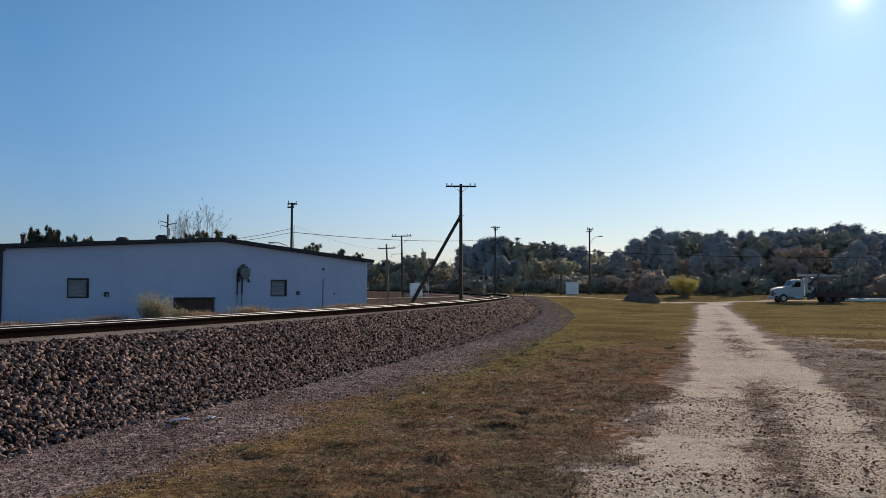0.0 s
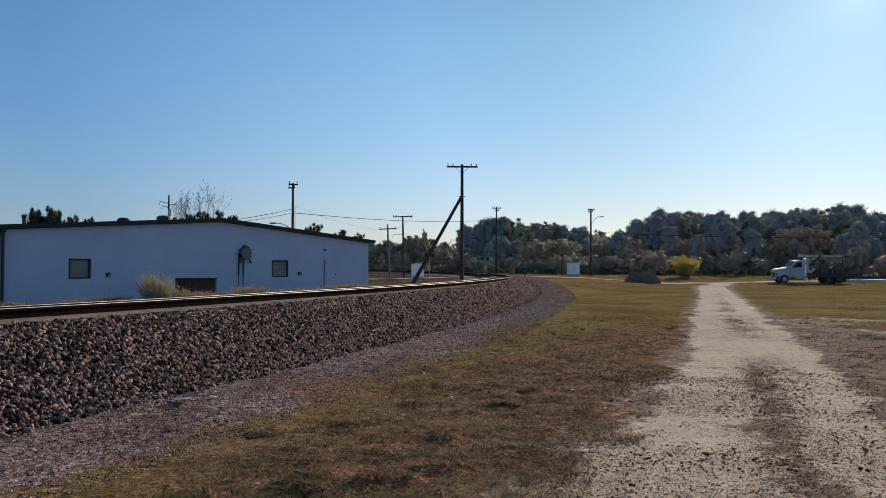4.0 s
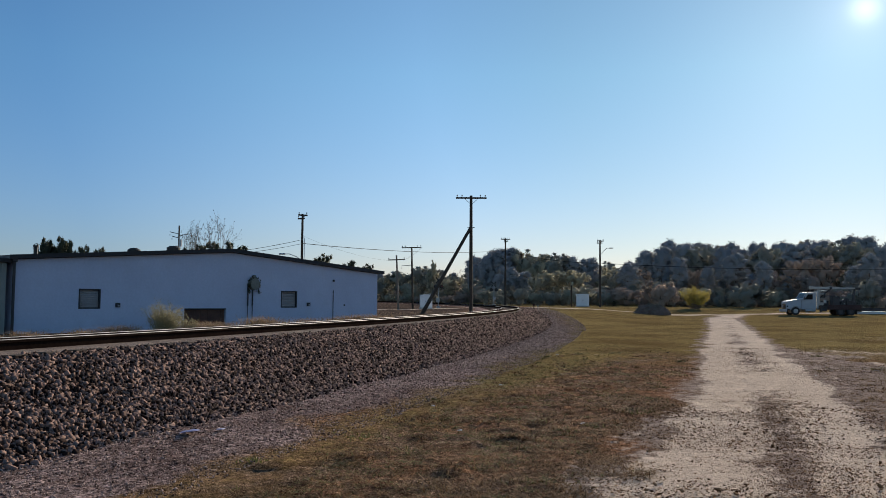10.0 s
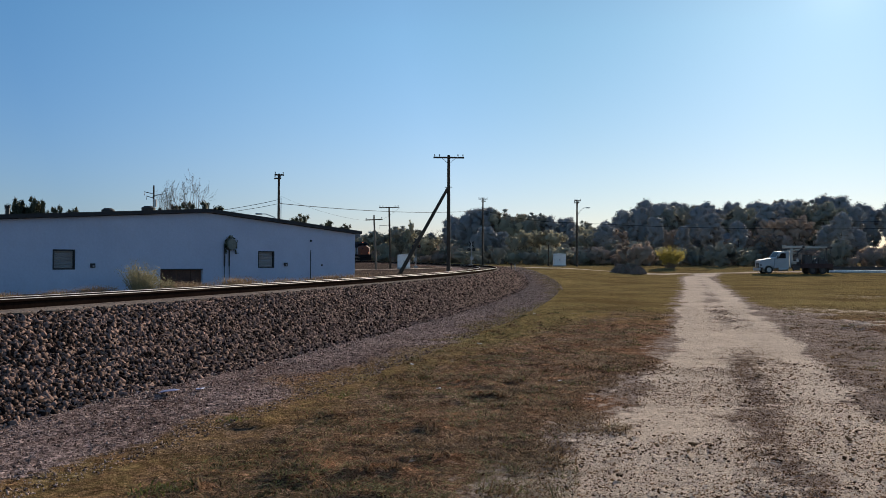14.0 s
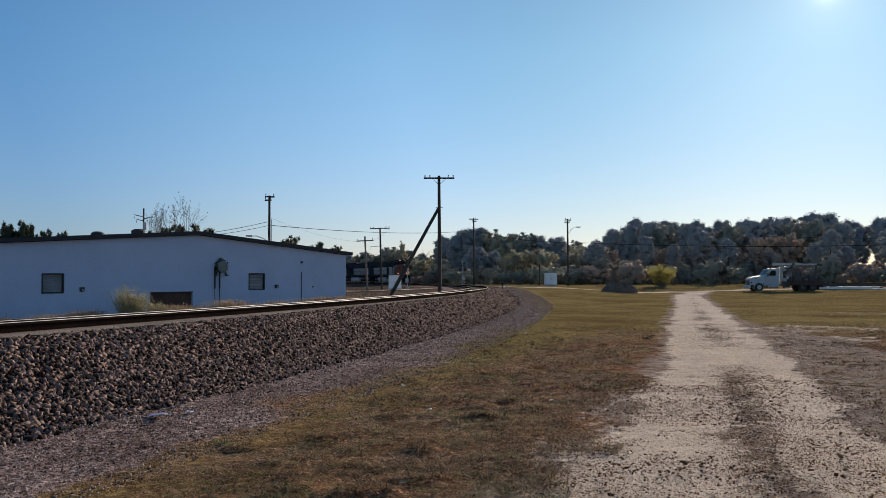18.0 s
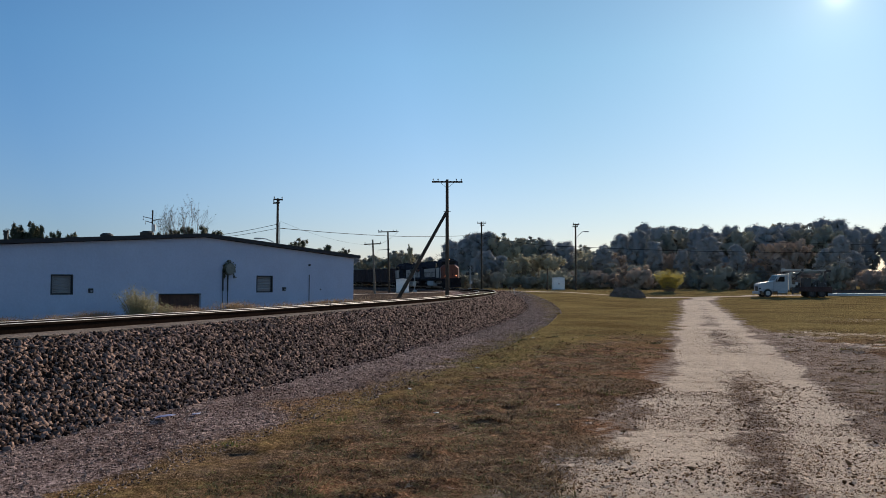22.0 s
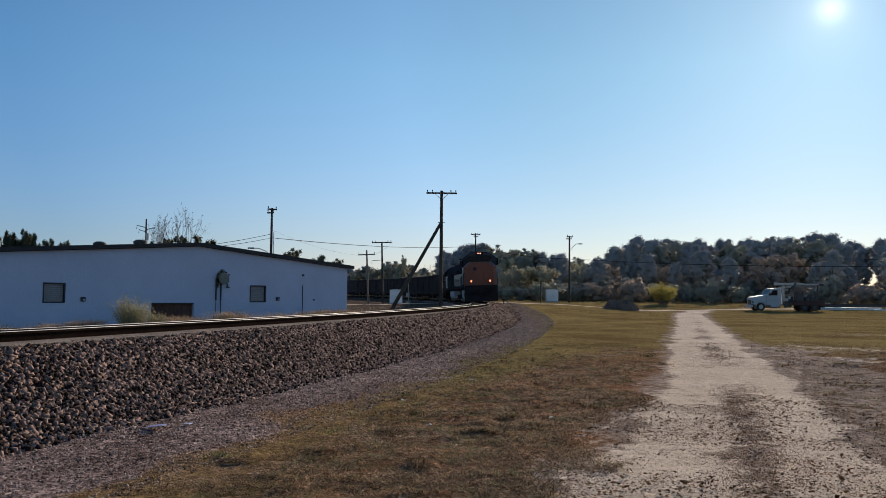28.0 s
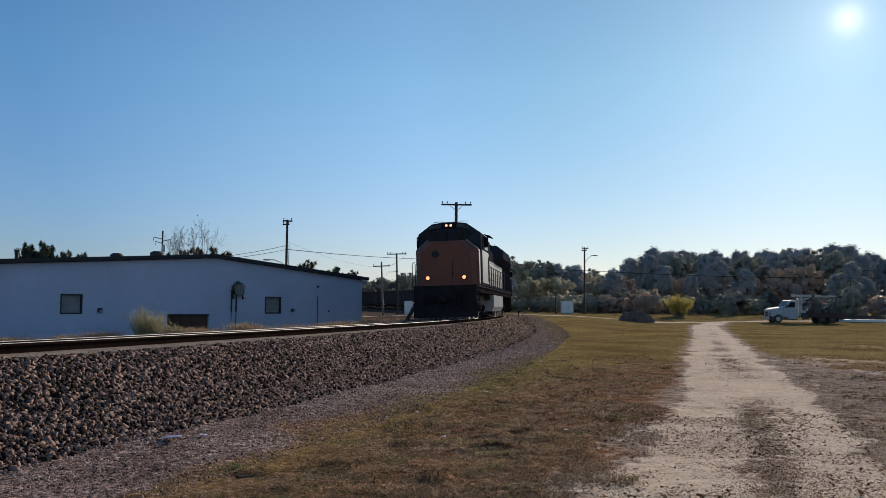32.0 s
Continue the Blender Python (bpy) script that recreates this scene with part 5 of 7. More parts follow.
def plant(kind, x, y, h, rng, wide=1.0, z=None):
    tr, cr, h0 = rng.choice(SPECIES[kind])
    z = gz(x, y) if z is None else z
    s = h / h0
    t = thing("shrub" if LABELS[kind][1] == "shrub" else LABELS[kind][1].replace(" ", "_"), Matrix.LocRotScale((x, y, z - 0.05), Euler((0, 0, rng.uniform(0, 6.28))), None), *LABELS[kind], "trees of the wood")
    w = wide * rng.uniform(0.85, 1.2)
    t.scale = (s * w, s * w, s)
    for nm, me in (("trunk", tr), ("crown", cr)):
        o = new(nm, me)
        o.parent = t
    return t


# skyline of the woods: bearing in degrees, height in degrees above eye level
SKYLINE = np.array([(-60, 3.2), (-20, 3.0), (-5, 1.9), (-3.3, 2.0), (-1.8, 2.5), (-0.6, 2.1), (0.6, 2.4), (1.6, 3.0), (3.4, 3.5), (4.6, 3.55), (6.6, 3.5), (8.6, 3.15), (11.6, 2.5), (12.4, 3.3), (13.3, 3.75), (15, 4.05), (17, 4.1), (19.5, 3.8), (21.5, 4.05), (23.5, 4.2), (25, 4.2), (26.5, 3.75), (27.6, 3.7), (34, 4.2), (60, 3.8)])


def spot(b, d):
    """A place in the woods; those towards the far end of the curve stand beyond the track."""
    if b < 2.4:
        d = 232 + (d - 148) * 0.75 + max(0.0, -2 - b) * 7
    return d * math.sin(radians(b)), d * math.cos(radians(b)), d


def build_woods():
    rng = random.Random(9)

    def tall(b, d):
        return math.tan(radians(float(np.interp(b, SKYLINE[:, 0], SKYLINE[:, 1])))) * d + 1.65 - 1.0
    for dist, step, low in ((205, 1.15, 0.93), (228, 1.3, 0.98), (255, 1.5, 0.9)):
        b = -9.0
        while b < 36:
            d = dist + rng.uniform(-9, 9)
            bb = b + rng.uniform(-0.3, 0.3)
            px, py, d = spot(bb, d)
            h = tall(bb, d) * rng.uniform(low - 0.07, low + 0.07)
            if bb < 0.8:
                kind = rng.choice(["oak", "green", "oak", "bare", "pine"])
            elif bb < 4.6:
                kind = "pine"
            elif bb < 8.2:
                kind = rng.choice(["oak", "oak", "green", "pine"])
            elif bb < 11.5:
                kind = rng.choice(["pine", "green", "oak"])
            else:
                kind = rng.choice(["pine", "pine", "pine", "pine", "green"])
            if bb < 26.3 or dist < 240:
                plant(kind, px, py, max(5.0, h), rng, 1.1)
            b += step
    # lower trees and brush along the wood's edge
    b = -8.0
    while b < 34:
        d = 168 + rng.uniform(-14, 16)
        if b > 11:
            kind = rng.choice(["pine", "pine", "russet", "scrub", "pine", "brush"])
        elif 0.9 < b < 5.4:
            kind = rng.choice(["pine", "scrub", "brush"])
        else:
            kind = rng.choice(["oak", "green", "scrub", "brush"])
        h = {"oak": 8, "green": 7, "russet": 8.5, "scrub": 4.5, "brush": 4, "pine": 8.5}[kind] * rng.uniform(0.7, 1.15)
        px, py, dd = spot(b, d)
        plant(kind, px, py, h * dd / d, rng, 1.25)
        b += 0.85
    b = -7.5
    while b < 34:
        d = 148 + rng.uniform(-6, 8)
        px, py, dd = spot(b, d)
        plant(rng.choice(["scrub", "brush", "scrub"]), px, py, rng.uniform(1.8, 3.6), rng, 1.3)
        b += 1.0
    # thick undergrowth between the trunks
    for dist, lowest, step in ((186, 3.8, 1.1), (218, 7.0, 0.95), (262, 9.5, 0.95)):
        b = -9.0
        while b < 37:
            d = dist + rng.uniform(-6, 6)
            px, py, d = spot(b, d)
            if b < 26.2 or dist < 200:
                plant(rng.choice(["scrub", "scrub", "brush", "scrub"]), px, py, lowest * rng.uniform(0.8, 1.25) * (1 if b < 26.2 else 0.6), rng, 1.6)
            b += step * rng.uniform(0.8, 1.2)
    # russet trees in front of the pines behind the truck
    for b, d, h in ((20.3, 162, 7.5), (22.2, 168, 9.5), (23.6, 170, 10)):
        plant("russet", d * math.sin(radians(b)), d * math.cos(radians(b)), h, rng, 1.2)
    # a dense stand of pines at the bend and one slender tree beside it
    for b, d, up, kind, wide in ((2.5, 206, 3.15, "pine", 1.15), (2.9, 210, 3.35, "pine", 1.2), (3.3, 204, 3.5, "pine", 1.2), (3.7, 207, 3.6, "pine", 1.2), (4.1, 210, 3.35, "pine", 1.15), (-1.4, 160, 2.7, "oak", 0.5), (-1.55, 162, 2.4, "oak", 0.5)):
        px, py, d = spot(b, d)
        plant(kind, px, py, math.tan(radians(up)) * d + 0.65, rng, wide)
    # rounded bushes standing out before the wood
    for b, d, h, kind in ((13.6, 140, 4.6, "brush"), (14.3, 142, 3.8, "brush"), (19.0, 140, 4.2, "scrub"), (26.0, 140, 4.4, "scrub"), (8.0, 146, 3.6, "scrub")):
        plant(kind, d * math.sin(radians(b)), d * math.cos(radians(b)), h, rng, 1.0)
    # trees that show over the warehouse roof
    for b, d, h, kind, wide in ((-15.85, 80, 9.4, "bare", 0.7), (-17.2, 78, 8.6, "bare", 0.6), (-16.7, 86, 6.9, "dark", 0.7), (-15.9, 82, 7.0, "dark", 0.7), (-15.2, 84, 7.3, "dark", 0.6), (-14.5, 85, 7.2, "dark", 0.6), (-9.35, 110, 7.7, "dark", 0.75), (-6.7, 120, 7.3, "dark", 0.8), (-6.3, 121, 6.9, "dark", 0.7)):
        plant(kind, d * math.sin(radians(b)), d * math.cos(radians(b)), h, rng, wide)
    for b, h in ((-26.0, 5.6), (-25.6, 5.8), (-25.2, 5.95), (-24.8, 5.85), (-24.4, 5.7), (-23.9, 5.2), (-23.5, 5.35), (-23.1, 5.2), (-22.7, 5.1)):
        plant("dark", 63 * math.sin(radians(b)), 63 * math.cos(radians(b)), h, rng, 0.42)


build_woods()


def stalk_bush(name, x, y, h, r, n, leaf, seed, label, dens=14, size=0.06, bark=BARK, fluff=0.0):
    """Many thin upright stalks with small leaves."""
    rng, nr = random.Random(seed), np.random.default_rng(seed)
    g, cen = Geo(), []
    for i in range(n):
        t, s = rng.uniform(0, 6.28), rng.random() ** 0.5
        a = Vector((math.cos(t) * r * 0.3 * s, math.sin(t) * r * 0.3 * s, -0.05))
        hh = h * rng.uniform(0.55, 1.0) * (1 - 0.3 * s)
        b = Vector((math.cos(t) * r * s, math.sin(t) * r * s, hh))
        m = a.lerp(b, 0.5) + Vector((0, 0, hh * 0.12))
        g.cyl(a, m, 0.014, 0.011, 4, False).cyl(m, b, 0.011, 0.005, 4, False)
        for k in range(dens):
            f = rng.uniform(0.25, 1.0)
            p = a.lerp(m, f * 2) if f < 0.5 else m.lerp(b, f * 2 - 1)
            cen.append(np.array(p) + nr.normal(size=3) * max(fluff, size * 1.1))
    t = thing(name, pose(x, y, gz(x, y)), label, "bush")
    part("stem", g, bark, t)
    part("foliage", leaf_cards("foliage", np.array(cen), size, seed + 1, leaf), None, t)
    return t


stalk_bush("yellow_bush", 34.6, 122, 3.7, 2.3, 130, YELLOW, 41, "fan-shaped shrub with yellow autumn leaves by the road", 34, 0.065)

build_building()

# ---- weeds along the wall, signal cabinets, crossing mast, brush pile ----
W_ANG = radians(50.11)


def by_wall(u, v):
    return -18.44 + u * math.cos(W_ANG) - v * math.sin(W_ANG), 35.5 + u * math.sin(W_ANG) + v * math.cos(W_ANG)


WEED_STEM = surf("weed_stalk", (0.17, 0.155, 0.09), (0.32, 0.29, 0.18), 0.9, spec=0.1)


def build_weeds():
    x, y = by_wall(4.9, -3.4)
    stalk_bush("tall_weed", x, y, 1.7, 1.0, 90, WEED, 51, "tall straggly yellow-green weed growing by the white wall", 60, 0.02, WEED_STEM, 0.085)
    x, y = by_wall(5.9, -3.4)
    stalk_bush("tall_weed", x, y, 1.0, 0.65, 40, WEED, 53, "tall straggly yellow-green weed growing by the white wall", 40, 0.02, WEED_STEM, 0.08)
    rng = np.random.default_rng(61)
    xs, ys, hs = [], [], []
    for u, n, h in ((7.0, 420, 0.5), (7.9, 360, 0.45), (10.2, 420, 0.6), (10.7, 260, 0.4), (12.9, 300, 0.45), (15.0, 260, 0.4), (16.5, 300, 0.42), (1.4, 300, 0.35), (3.0, 360, 0.42), (-1.0, 200, 0.35), (18.0, 300, 0.4), (9.0, 200, 0.3)):
        n = n * 2
        uu, vv = u + rng.normal(size=n) * 0.5, -3.1 - 0.7 * rng.random(n)
        xs.append(-18.44 + uu * math.cos(W_ANG) - vv * math.sin(W_ANG))
        ys.append(35.5 + uu * math.sin(W_ANG) + vv * math.cos(W_ANG))
        hs.append(h * 1.25 * (0.35 + 0.85 * rng.random(n)))
    for i in range(700):
        a = rng.random() * 60 + 8
        o = -5 - 9 * rng.random()
        tx, ty, _ = track_at(a, o)
        xs.append(np.array([tx]))
        ys.append(np.array([ty]))
        hs.append(np.array([0.08 + 0.14 * rng.random()]))
    ob = blades("dry_weeds", np.concatenate(xs), np.concatenate(ys), np.concatenate(hs), STRAW, 62, 1.5, 0.012)
    tagged(ob, "straw-coloured dry weeds along the wall and the far side of the track", "weeds", kind="stuff")


build_weeds()
CAB_WHITE = surf("white_cabinet_paint", (0.62, 0.62, 0.62), (0.78, 0.78, 0.77), 0.45, fine=14, broad=1.5, rel=0.1, stain=(0.45, 0.40, 0.34), stain_amt=0.25)
CONCRETE = surf("concrete", (0.28, 0.27, 0.25), (0.45, 0.43, 0.40), 0.9, fine=15, broad=2, rel=0.4)
RED_LAMP = surf("red_lens", (0.10, 0.01, 0.008), (0.2, 0.02, 0.015), 0.3, rel=0)


def cabinet(x, y, w, d, h, turn):
    c = thing("signal_cabinet", pose(x, y, gz(x, y), 0, 0, turn), "white metal railway signal cabinet on a concrete footing", "cabinet", "signal cabinets")
    part("footing", Geo().box((0, 0, 0.02), (w + 0.15, d + 0.15, 0.24), 0.02), CONCRETE, c)
    part("body", Geo().box((0, 0, 0.14 + h / 2), (w, d, h), 0.03), CAB_WHITE, c)
    part("roof", Geo().prism([(-w / 2 - 0.06, 0.14 + h), (w / 2 + 0.06, 0.14 + h), (w / 2 + 0.06, 0.2 + h), (0, 0.27 + h), (-w / 2 - 0.06, 0.2 + h)], 1, -d / 2 - 0.06, d / 2 + 0.06), CAB_WHITE, c)
    for sx in (-1, 1):
        dr = part("door", Geo().box((sx * w / 4, -d / 2 - 0.012, 0.14 + h / 2), (w / 2 - 0.05, 0.025, h - 0.12), 0.01), CAB_WHITE, c)
        part("handle", Geo().box((sx * 0.08, -d / 2 - 0.04, 0.14 + h / 2), (0.03, 0.03, 0.22), 0.008), DARK_METAL, dr)


cabinet(18.27, 120, 1.65, 1.2, 1.55, 0)
cabinet(-3.5, 110, 1.6, 1.2, 1.6, 4)


def crossing_mast(x, y, h, turn, label):
    c = thing("crossing_signal", pose(x, y, gz(x, y), 0, 0, turn), label, "crossing signal", "crossing signals")
    part("base", Geo().box((0, 0, 0.1), (0.5, 0.5, 0.3), 0.05), CONCRETE, c)
    part("mast", Geo().cyl((0, 0, 0.2), (0, 0, h), 0.06, n=10), GALV, c)
    for r in (45, -45):
        part("crossbuck", Geo().box((0, -0.09, h - 0.3), (1.1, 0.02, 0.16), 0.004, pose(0, 0, 0, 0, r, 0)), DARK_METAL, c, "crossbuck board seen from behind")
    part("lamp_bar", Geo().cyl((-0.45, -0.08, h - 1.15), (0.45, -0.08, h - 1.15), 0.03, n=8), DARK_METAL, c)
    for sx in (-0.42, 0.42):
        l = part("lamp", Geo().cyl((sx, -0.05, h - 1.15), (sx, -0.09, h - 1.15), 0.27, n=16).cyl((sx, -0.09, h - 1.15), (sx, -0.32, h - 1.12), 0.15, n=12), DARK_METAL, c, "black round flasher with backplate")
        part("lens", Geo().cyl((sx, -0.321, h - 1.12), (sx, -0.33, h - 1.12), 0.11, n=12), RED_LAMP, l)
    part("gate_box", Geo().box((0.0, 0.2, 1.1), (0.4, 0.4, 0.55), 0.04), GALV, c)


crossing_mast(-2.05, 118, 4.1, 20, "railway crossing signal mast with dark round flashers")
crossing_mast(6.3, 131, 3.6, 200, "railway crossing signal mast in front of the trees")


def switch_stand(x, y):
    c = thing("switch_stand", pose(x, y, gz(x, y)), "small dark trackside marker stand with a rusty target", "track marker")
    part("post", Geo().cyl((0, 0, -0.1), (0, 0, 0.62), 0.05, n=8), DARK_METAL, c)
    part("head", Geo().box((0, 0, 0.6), (0.24, 0.2, 0.26), 0.03), RUSTY, c)
    part("stay", Geo().cyl((0.5, 0.1, -0.1), (0.42, 0.1, 0.5), 0.045, n=8).box((0.42, 0.1, 0.5), (0.2, 0.12, 0.14), 0.02), CONCRETE, c, "pale leaning stake")


switch_stand(9.05, 95)


HEAP = surf("dry_brush_and_soil", (0.10, 0.068, 0.055), (0.24, 0.172, 0.14), 0.95, fine=9, broad=1.5, rel=0.8, dist=0.05, spec=0.0)


def brush_pile(x, y):
    rng = np.random.default_rng(71)
    c = thing("brush_pile", pose(x, y, gz(x, y)), "low heap of brown brush and soil at the field's edge", "pile")
    loops, n = [], 44
    for k in range(13):
        f = k / 12
        r = math.cos(f * math.pi / 2) ** 0.9
        loop = []
        for i in range(n):
            u, v = 2.05 * r * math.cos(6.283 * i / n), 1.3 * r * math.sin(6.283 * i / n)
            b = 0.75 + 0.35 * vnoise(np.array(u), np.array(v), 1.3, 72) + 0.22 * vnoise(np.array(u), np.array(v), 4.5, 73)
            loop.append((u * b, v * b, 1.12 * math.sin(f * math.pi / 2) ** 1.25 * b - 0.08))
        loops.append(loop)
    part("mound", Geo().rings(loops), HEAP, c)
    g = Geo()
    for i in range(1500):
        t, r = 6.283 * rng.random(), math.sqrt(rng.random())
        p = Vector((2.05 * r * math.cos(t), 1.3 * r * math.sin(t), 1.1 * max(0.0, 1 - r * r) ** 0.62 - 0.05))
        d = Vector((rng.normal(), rng.normal(), abs(rng.normal()) * 0.6)).normalized() * (0.25 + 0.5 * rng.random())
        g.cyl(p - d * 0.4, p + d * 0.6, 0.018, 0.007, 3, False)
    part("twigs", g, PALE_BARK, c)


brush_pile(24.05, 103.2)

# ---- crane truck parked at the field's edge ----
TRUCK_WHITE = surf("white_truck_paint", (0.29, 0.305, 0.33), (0.39, 0.405, 0.43), 0.5, fine=8, broad=1, rel=0.03, stain=(0.5, 0.46, 0.4), stain_amt=0.2)
RUBBER = surf("tyre_rubber", (0.012, 0.012, 0.012), (0.04, 0.038, 0.036), 0.85, fine=25, broad=3, rel=0.3)
EQUIP = surf("dark_equipment", (0.02, 0.02, 0.022), (0.075, 0.07, 0.07), 0.6, metal=0.2, fine=12, broad=1.5, rel=0.2, stain=(0.09, 0.045, 0.03), stain_amt=0.4)
BOOM = surf("cream_boom_paint", (0.33, 0.315, 0.28), (0.45, 0.43, 0.39), 0.45, fine=10, broad=1, rel=0.05, stain=(0.3, 0.25, 0.18), stain_amt=0.3)
BED_RED = surf("dark_red_brown_steel", (0.035, 0.022, 0.022), (0.09, 0.055, 0.052), 0.75, fine=10, broad=1, rel=0.2, stain=(0.04, 0.03, 0.03), stain_amt=0.5, spec=0.15)
GLASS = glass_mat("dark_glass")
CHROME = surf("chrome", (0.5, 0.5, 0.5), (0.7, 0.7, 0.7), 0.15, metal=1.0, rel=0)
AMBER = surf("amber_lens", (0.4, 0.14, 0.02), (0.55, 0.2, 0.03), 0.3, rel=0)


def wheel(parent, x, y, r, w, label="", rim=GALV):
    wl = part("wheel", Geo().cyl((x, y - w * 0.3, r), (x, y + w * 0.3, r), r * 0.6, n=16), DARK_METAL, parent, label)
    prof = [(-w / 2, r * 0.6), (-w / 2, r * 0.92), (-w * 0.38, r), (w * 0.38, r), (w / 2, r * 0.92), (w / 2, r * 0.6)]
    part("tyre", Geo().rings([[(x + q * math.cos(t), y + o, r + q * math.sin(t)) for o, q in prof] for t in np.linspace(0, 2 * math.pi, 25)], caps=False), RUBBER, wl, smooth=False)
    part("rim", Geo().cyl((x, y - w * 0.42, r), (x, y - w * 0.32, r), r * 0.56, r * 0.42, 16).cyl((x, y - w * 0.5, r), (x, y - w * 0.3, r), r * 0.18, n=10), rim, wl)


def build_truck():
    x0, y0 = 42.3, 109.5
    t = thing("crane_truck", pose(x0, y0, gz(x0 + 4.5, y0), 0, 0, -1.5), "white truck with a folded crane over its dark bed", "truck")
    hw = 1.2
    # cab
    cab = part("cab", Geo().prism([(1.95, 0.75), (3.75, 0.75), (3.75, 2.86), (3.45, 2.93), (2.62, 2.88), (2.02, 1.98)], 1, -hw, hw), TRUCK_WHITE, t, "white cab with a sloped windscreen")
    part("windscreen", Geo().box((2.33, 0, 2.42), (0.03, 2.0, 0.85), 0.005, pose(0, 0, 0, 0, 33.5, 0)), GLASS, cab)
    for sy in (-1, 1):
        part("side_window", Geo().prism([(2.35, 2.0), (3.35, 2.0), (3.35, 2.66), (2.76, 2.66)], 1, sy * hw - 0.012, sy * hw + 0.012), GLASS, cab)
        part("door", Geo().prism([(2.2, 0.85), (3.45, 0.85), (3.45, 1.95), (2.2, 1.95)], 1, sy * hw - 0.01, sy * hw + 0.01), TRUCK_WHITE, cab)
        part("mirror", Geo().box((2.25, sy * (hw + 0.22), 2.15), (0.12, 0.2, 0.45), 0.02).cyl((2.3, sy * hw, 2.2), (2.25, sy * (hw + 0.2), 2.2), 0.02, n=6), EQUIP, cab)
        part("step", Geo().box((2.8, sy * (hw + 0.02), 0.55), (0.9, 0.25, 0.06), 0.01), GALV, t)
        part("fuel_tank", Geo().cyl((2.5, sy * 0.95, 0.62), (3.7, sy * 0.95, 0.62), 0.26, n=16), GALV, t, "grey cylindrical fuel tank")
        part("mudguard", Geo().rings([[(1.25 + 0.62 * math.cos(a), sy * 0.78, 0.55 + 0.62 * math.sin(a)), (1.25 + 0.62 * math.cos(a), sy * 1.2, 0.55 + 0.62 * math.sin(a)), (1.25 + 0.66 * math.cos(a), sy * 1.2, 0.55 + 0.66 * math.sin(a)), (1.25 + 0.66 * math.cos(a), sy * 0.78, 0.55 + 0.66 * math.sin(a))] for a in np.linspace(0.1, 3.0, 9)]), TRUCK_WHITE, t)
    part("bonnet", Geo().rings([[(0.18, -0.9, 0.85), (0.18, 0.9, 0.85), (0.18, 0.85, 1.66), (0.18, -0.85, 1.66)], [(0.5, -0.98, 0.8), (0.5, 0.98, 0.8), (0.5, 0.92, 1.82), (0.5, -0.92, 1.82)], [(1.98, -1.1, 0.75), (1.98, 1.1, 0.75), (1.98, 1.0, 2.04), (1.98, -1.0, 2.04)]]), TRUCK_WHITE, t, "long white bonnet")
    gr = part("grille", Geo().box((0.16, 0, 1.1), (0.04, 1.1, 0.62), 0.01), EQUIP, t)
    for i in range(6):
        part("grille_bar", Geo().box((0.13, 0, 0.86 + i * 0.1), (0.02, 1.08, 0.03), 0.004), CHROME, gr)
    part("bumper", Geo().box((0.08, 0, 0.58), (0.22, 2.3, 0.36), 0.05), TRUCK_WHITE, t)
    for sy in (-0.72, 0.72):
        part("headlight", Geo().box((0.3, sy * 1.15, 1.12), (0.2, 0.26, 0.2), 0.05), GLASS, t)
    part("chassis", Geo().box((5.0, -0.42, 0.85), (8.6, 0.1, 0.28), 0.01).box((5.0, 0.42, 0.85), (8.6, 0.1, 0.28), 0.01).box((6, 0, 0.85), (0.2, 0.84, 0.2)), EQUIP, t)
    part("exhaust_pipe", Geo().cyl((3.92, -0.95, 0.9), (3.92, -0.95, 2.2), 0.11, n=12).cyl((3.92, -0.95, 2.2), (3.92, -0.95, 3.0), 0.06, n=10), CHROME, t)
    # bed with equipment
    part("bed", Geo().box((6.9, 0, 1.12), (5.0, 2.4, 0.18), 0.02), EQUIP, t)
    part("rear_bumper", Geo().box((9.42, 0, 0.75), (0.12, 2.3, 0.5), 0.02), EQUIP, t)
    rng = random.Random(4)
    for x, y, sx, sy, sz in ((6.35, -0.55, 0.95, 0.9, 1.25), (5.5, 0.5, 0.7, 0.9, 0.6), (7.35, 0.1, 0.55, 1.2, 0.55), (8.1, -0.5, 0.8, 0.8, 0.75), (8.95, 0.3, 0.45, 1.0, 0.6), (7.3, -0.85, 0.4, 0.5, 0.35)):
        c = part("equipment_box", Geo().box((x, y, 1.21 + sz / 2), (sx, sy, sz), 0.04), EQUIP, t)
        part("lid", Geo().box((x, y, 1.235 + sz), (sx + 0.04, sy + 0.04, 0.05), 0.01), EQUIP, c)
        part("clasp", Geo().box((x, y - sy / 2 - 0.02, 1.15 + sz), (0.08, 0.03, 0.12), 0.008), GALV, c)
    part("reel", Geo().cyl((7.75, -0.7, 1.7), (7.75, 0.2, 1.7), 0.34, n=18).cyl((7.75, -0.75, 1.7), (7.75, -0.7, 1.7), 0.5, n=18), EQUIP, t, "dark cable reel")
    for x in (5.2, 6.9, 9.2):
        part("stake", Geo().box((x, -1.18, 1.4), (0.06, 0.06, 0.45), 0.01), EQUIP, t)
    part("headboard_post", Geo().box((4.02, -1.05, 1.9), (0.14, 0.12, 2.2), 0.02), TRUCK_WHITE, t, "white upright post behind the cab")
    part("headboard_post", Geo().box((4.02, 1.05, 1.9), (0.14, 0.12, 2.2), 0.02), TRUCK_WHITE, t, "white upright post behind the cab")
    part("side_board", Geo().box((7.3, -1.21, 1.05), (4.2, 0.05, 0.62), 0.01), BED_RED, t, "dark red-brown steel side of the bed")
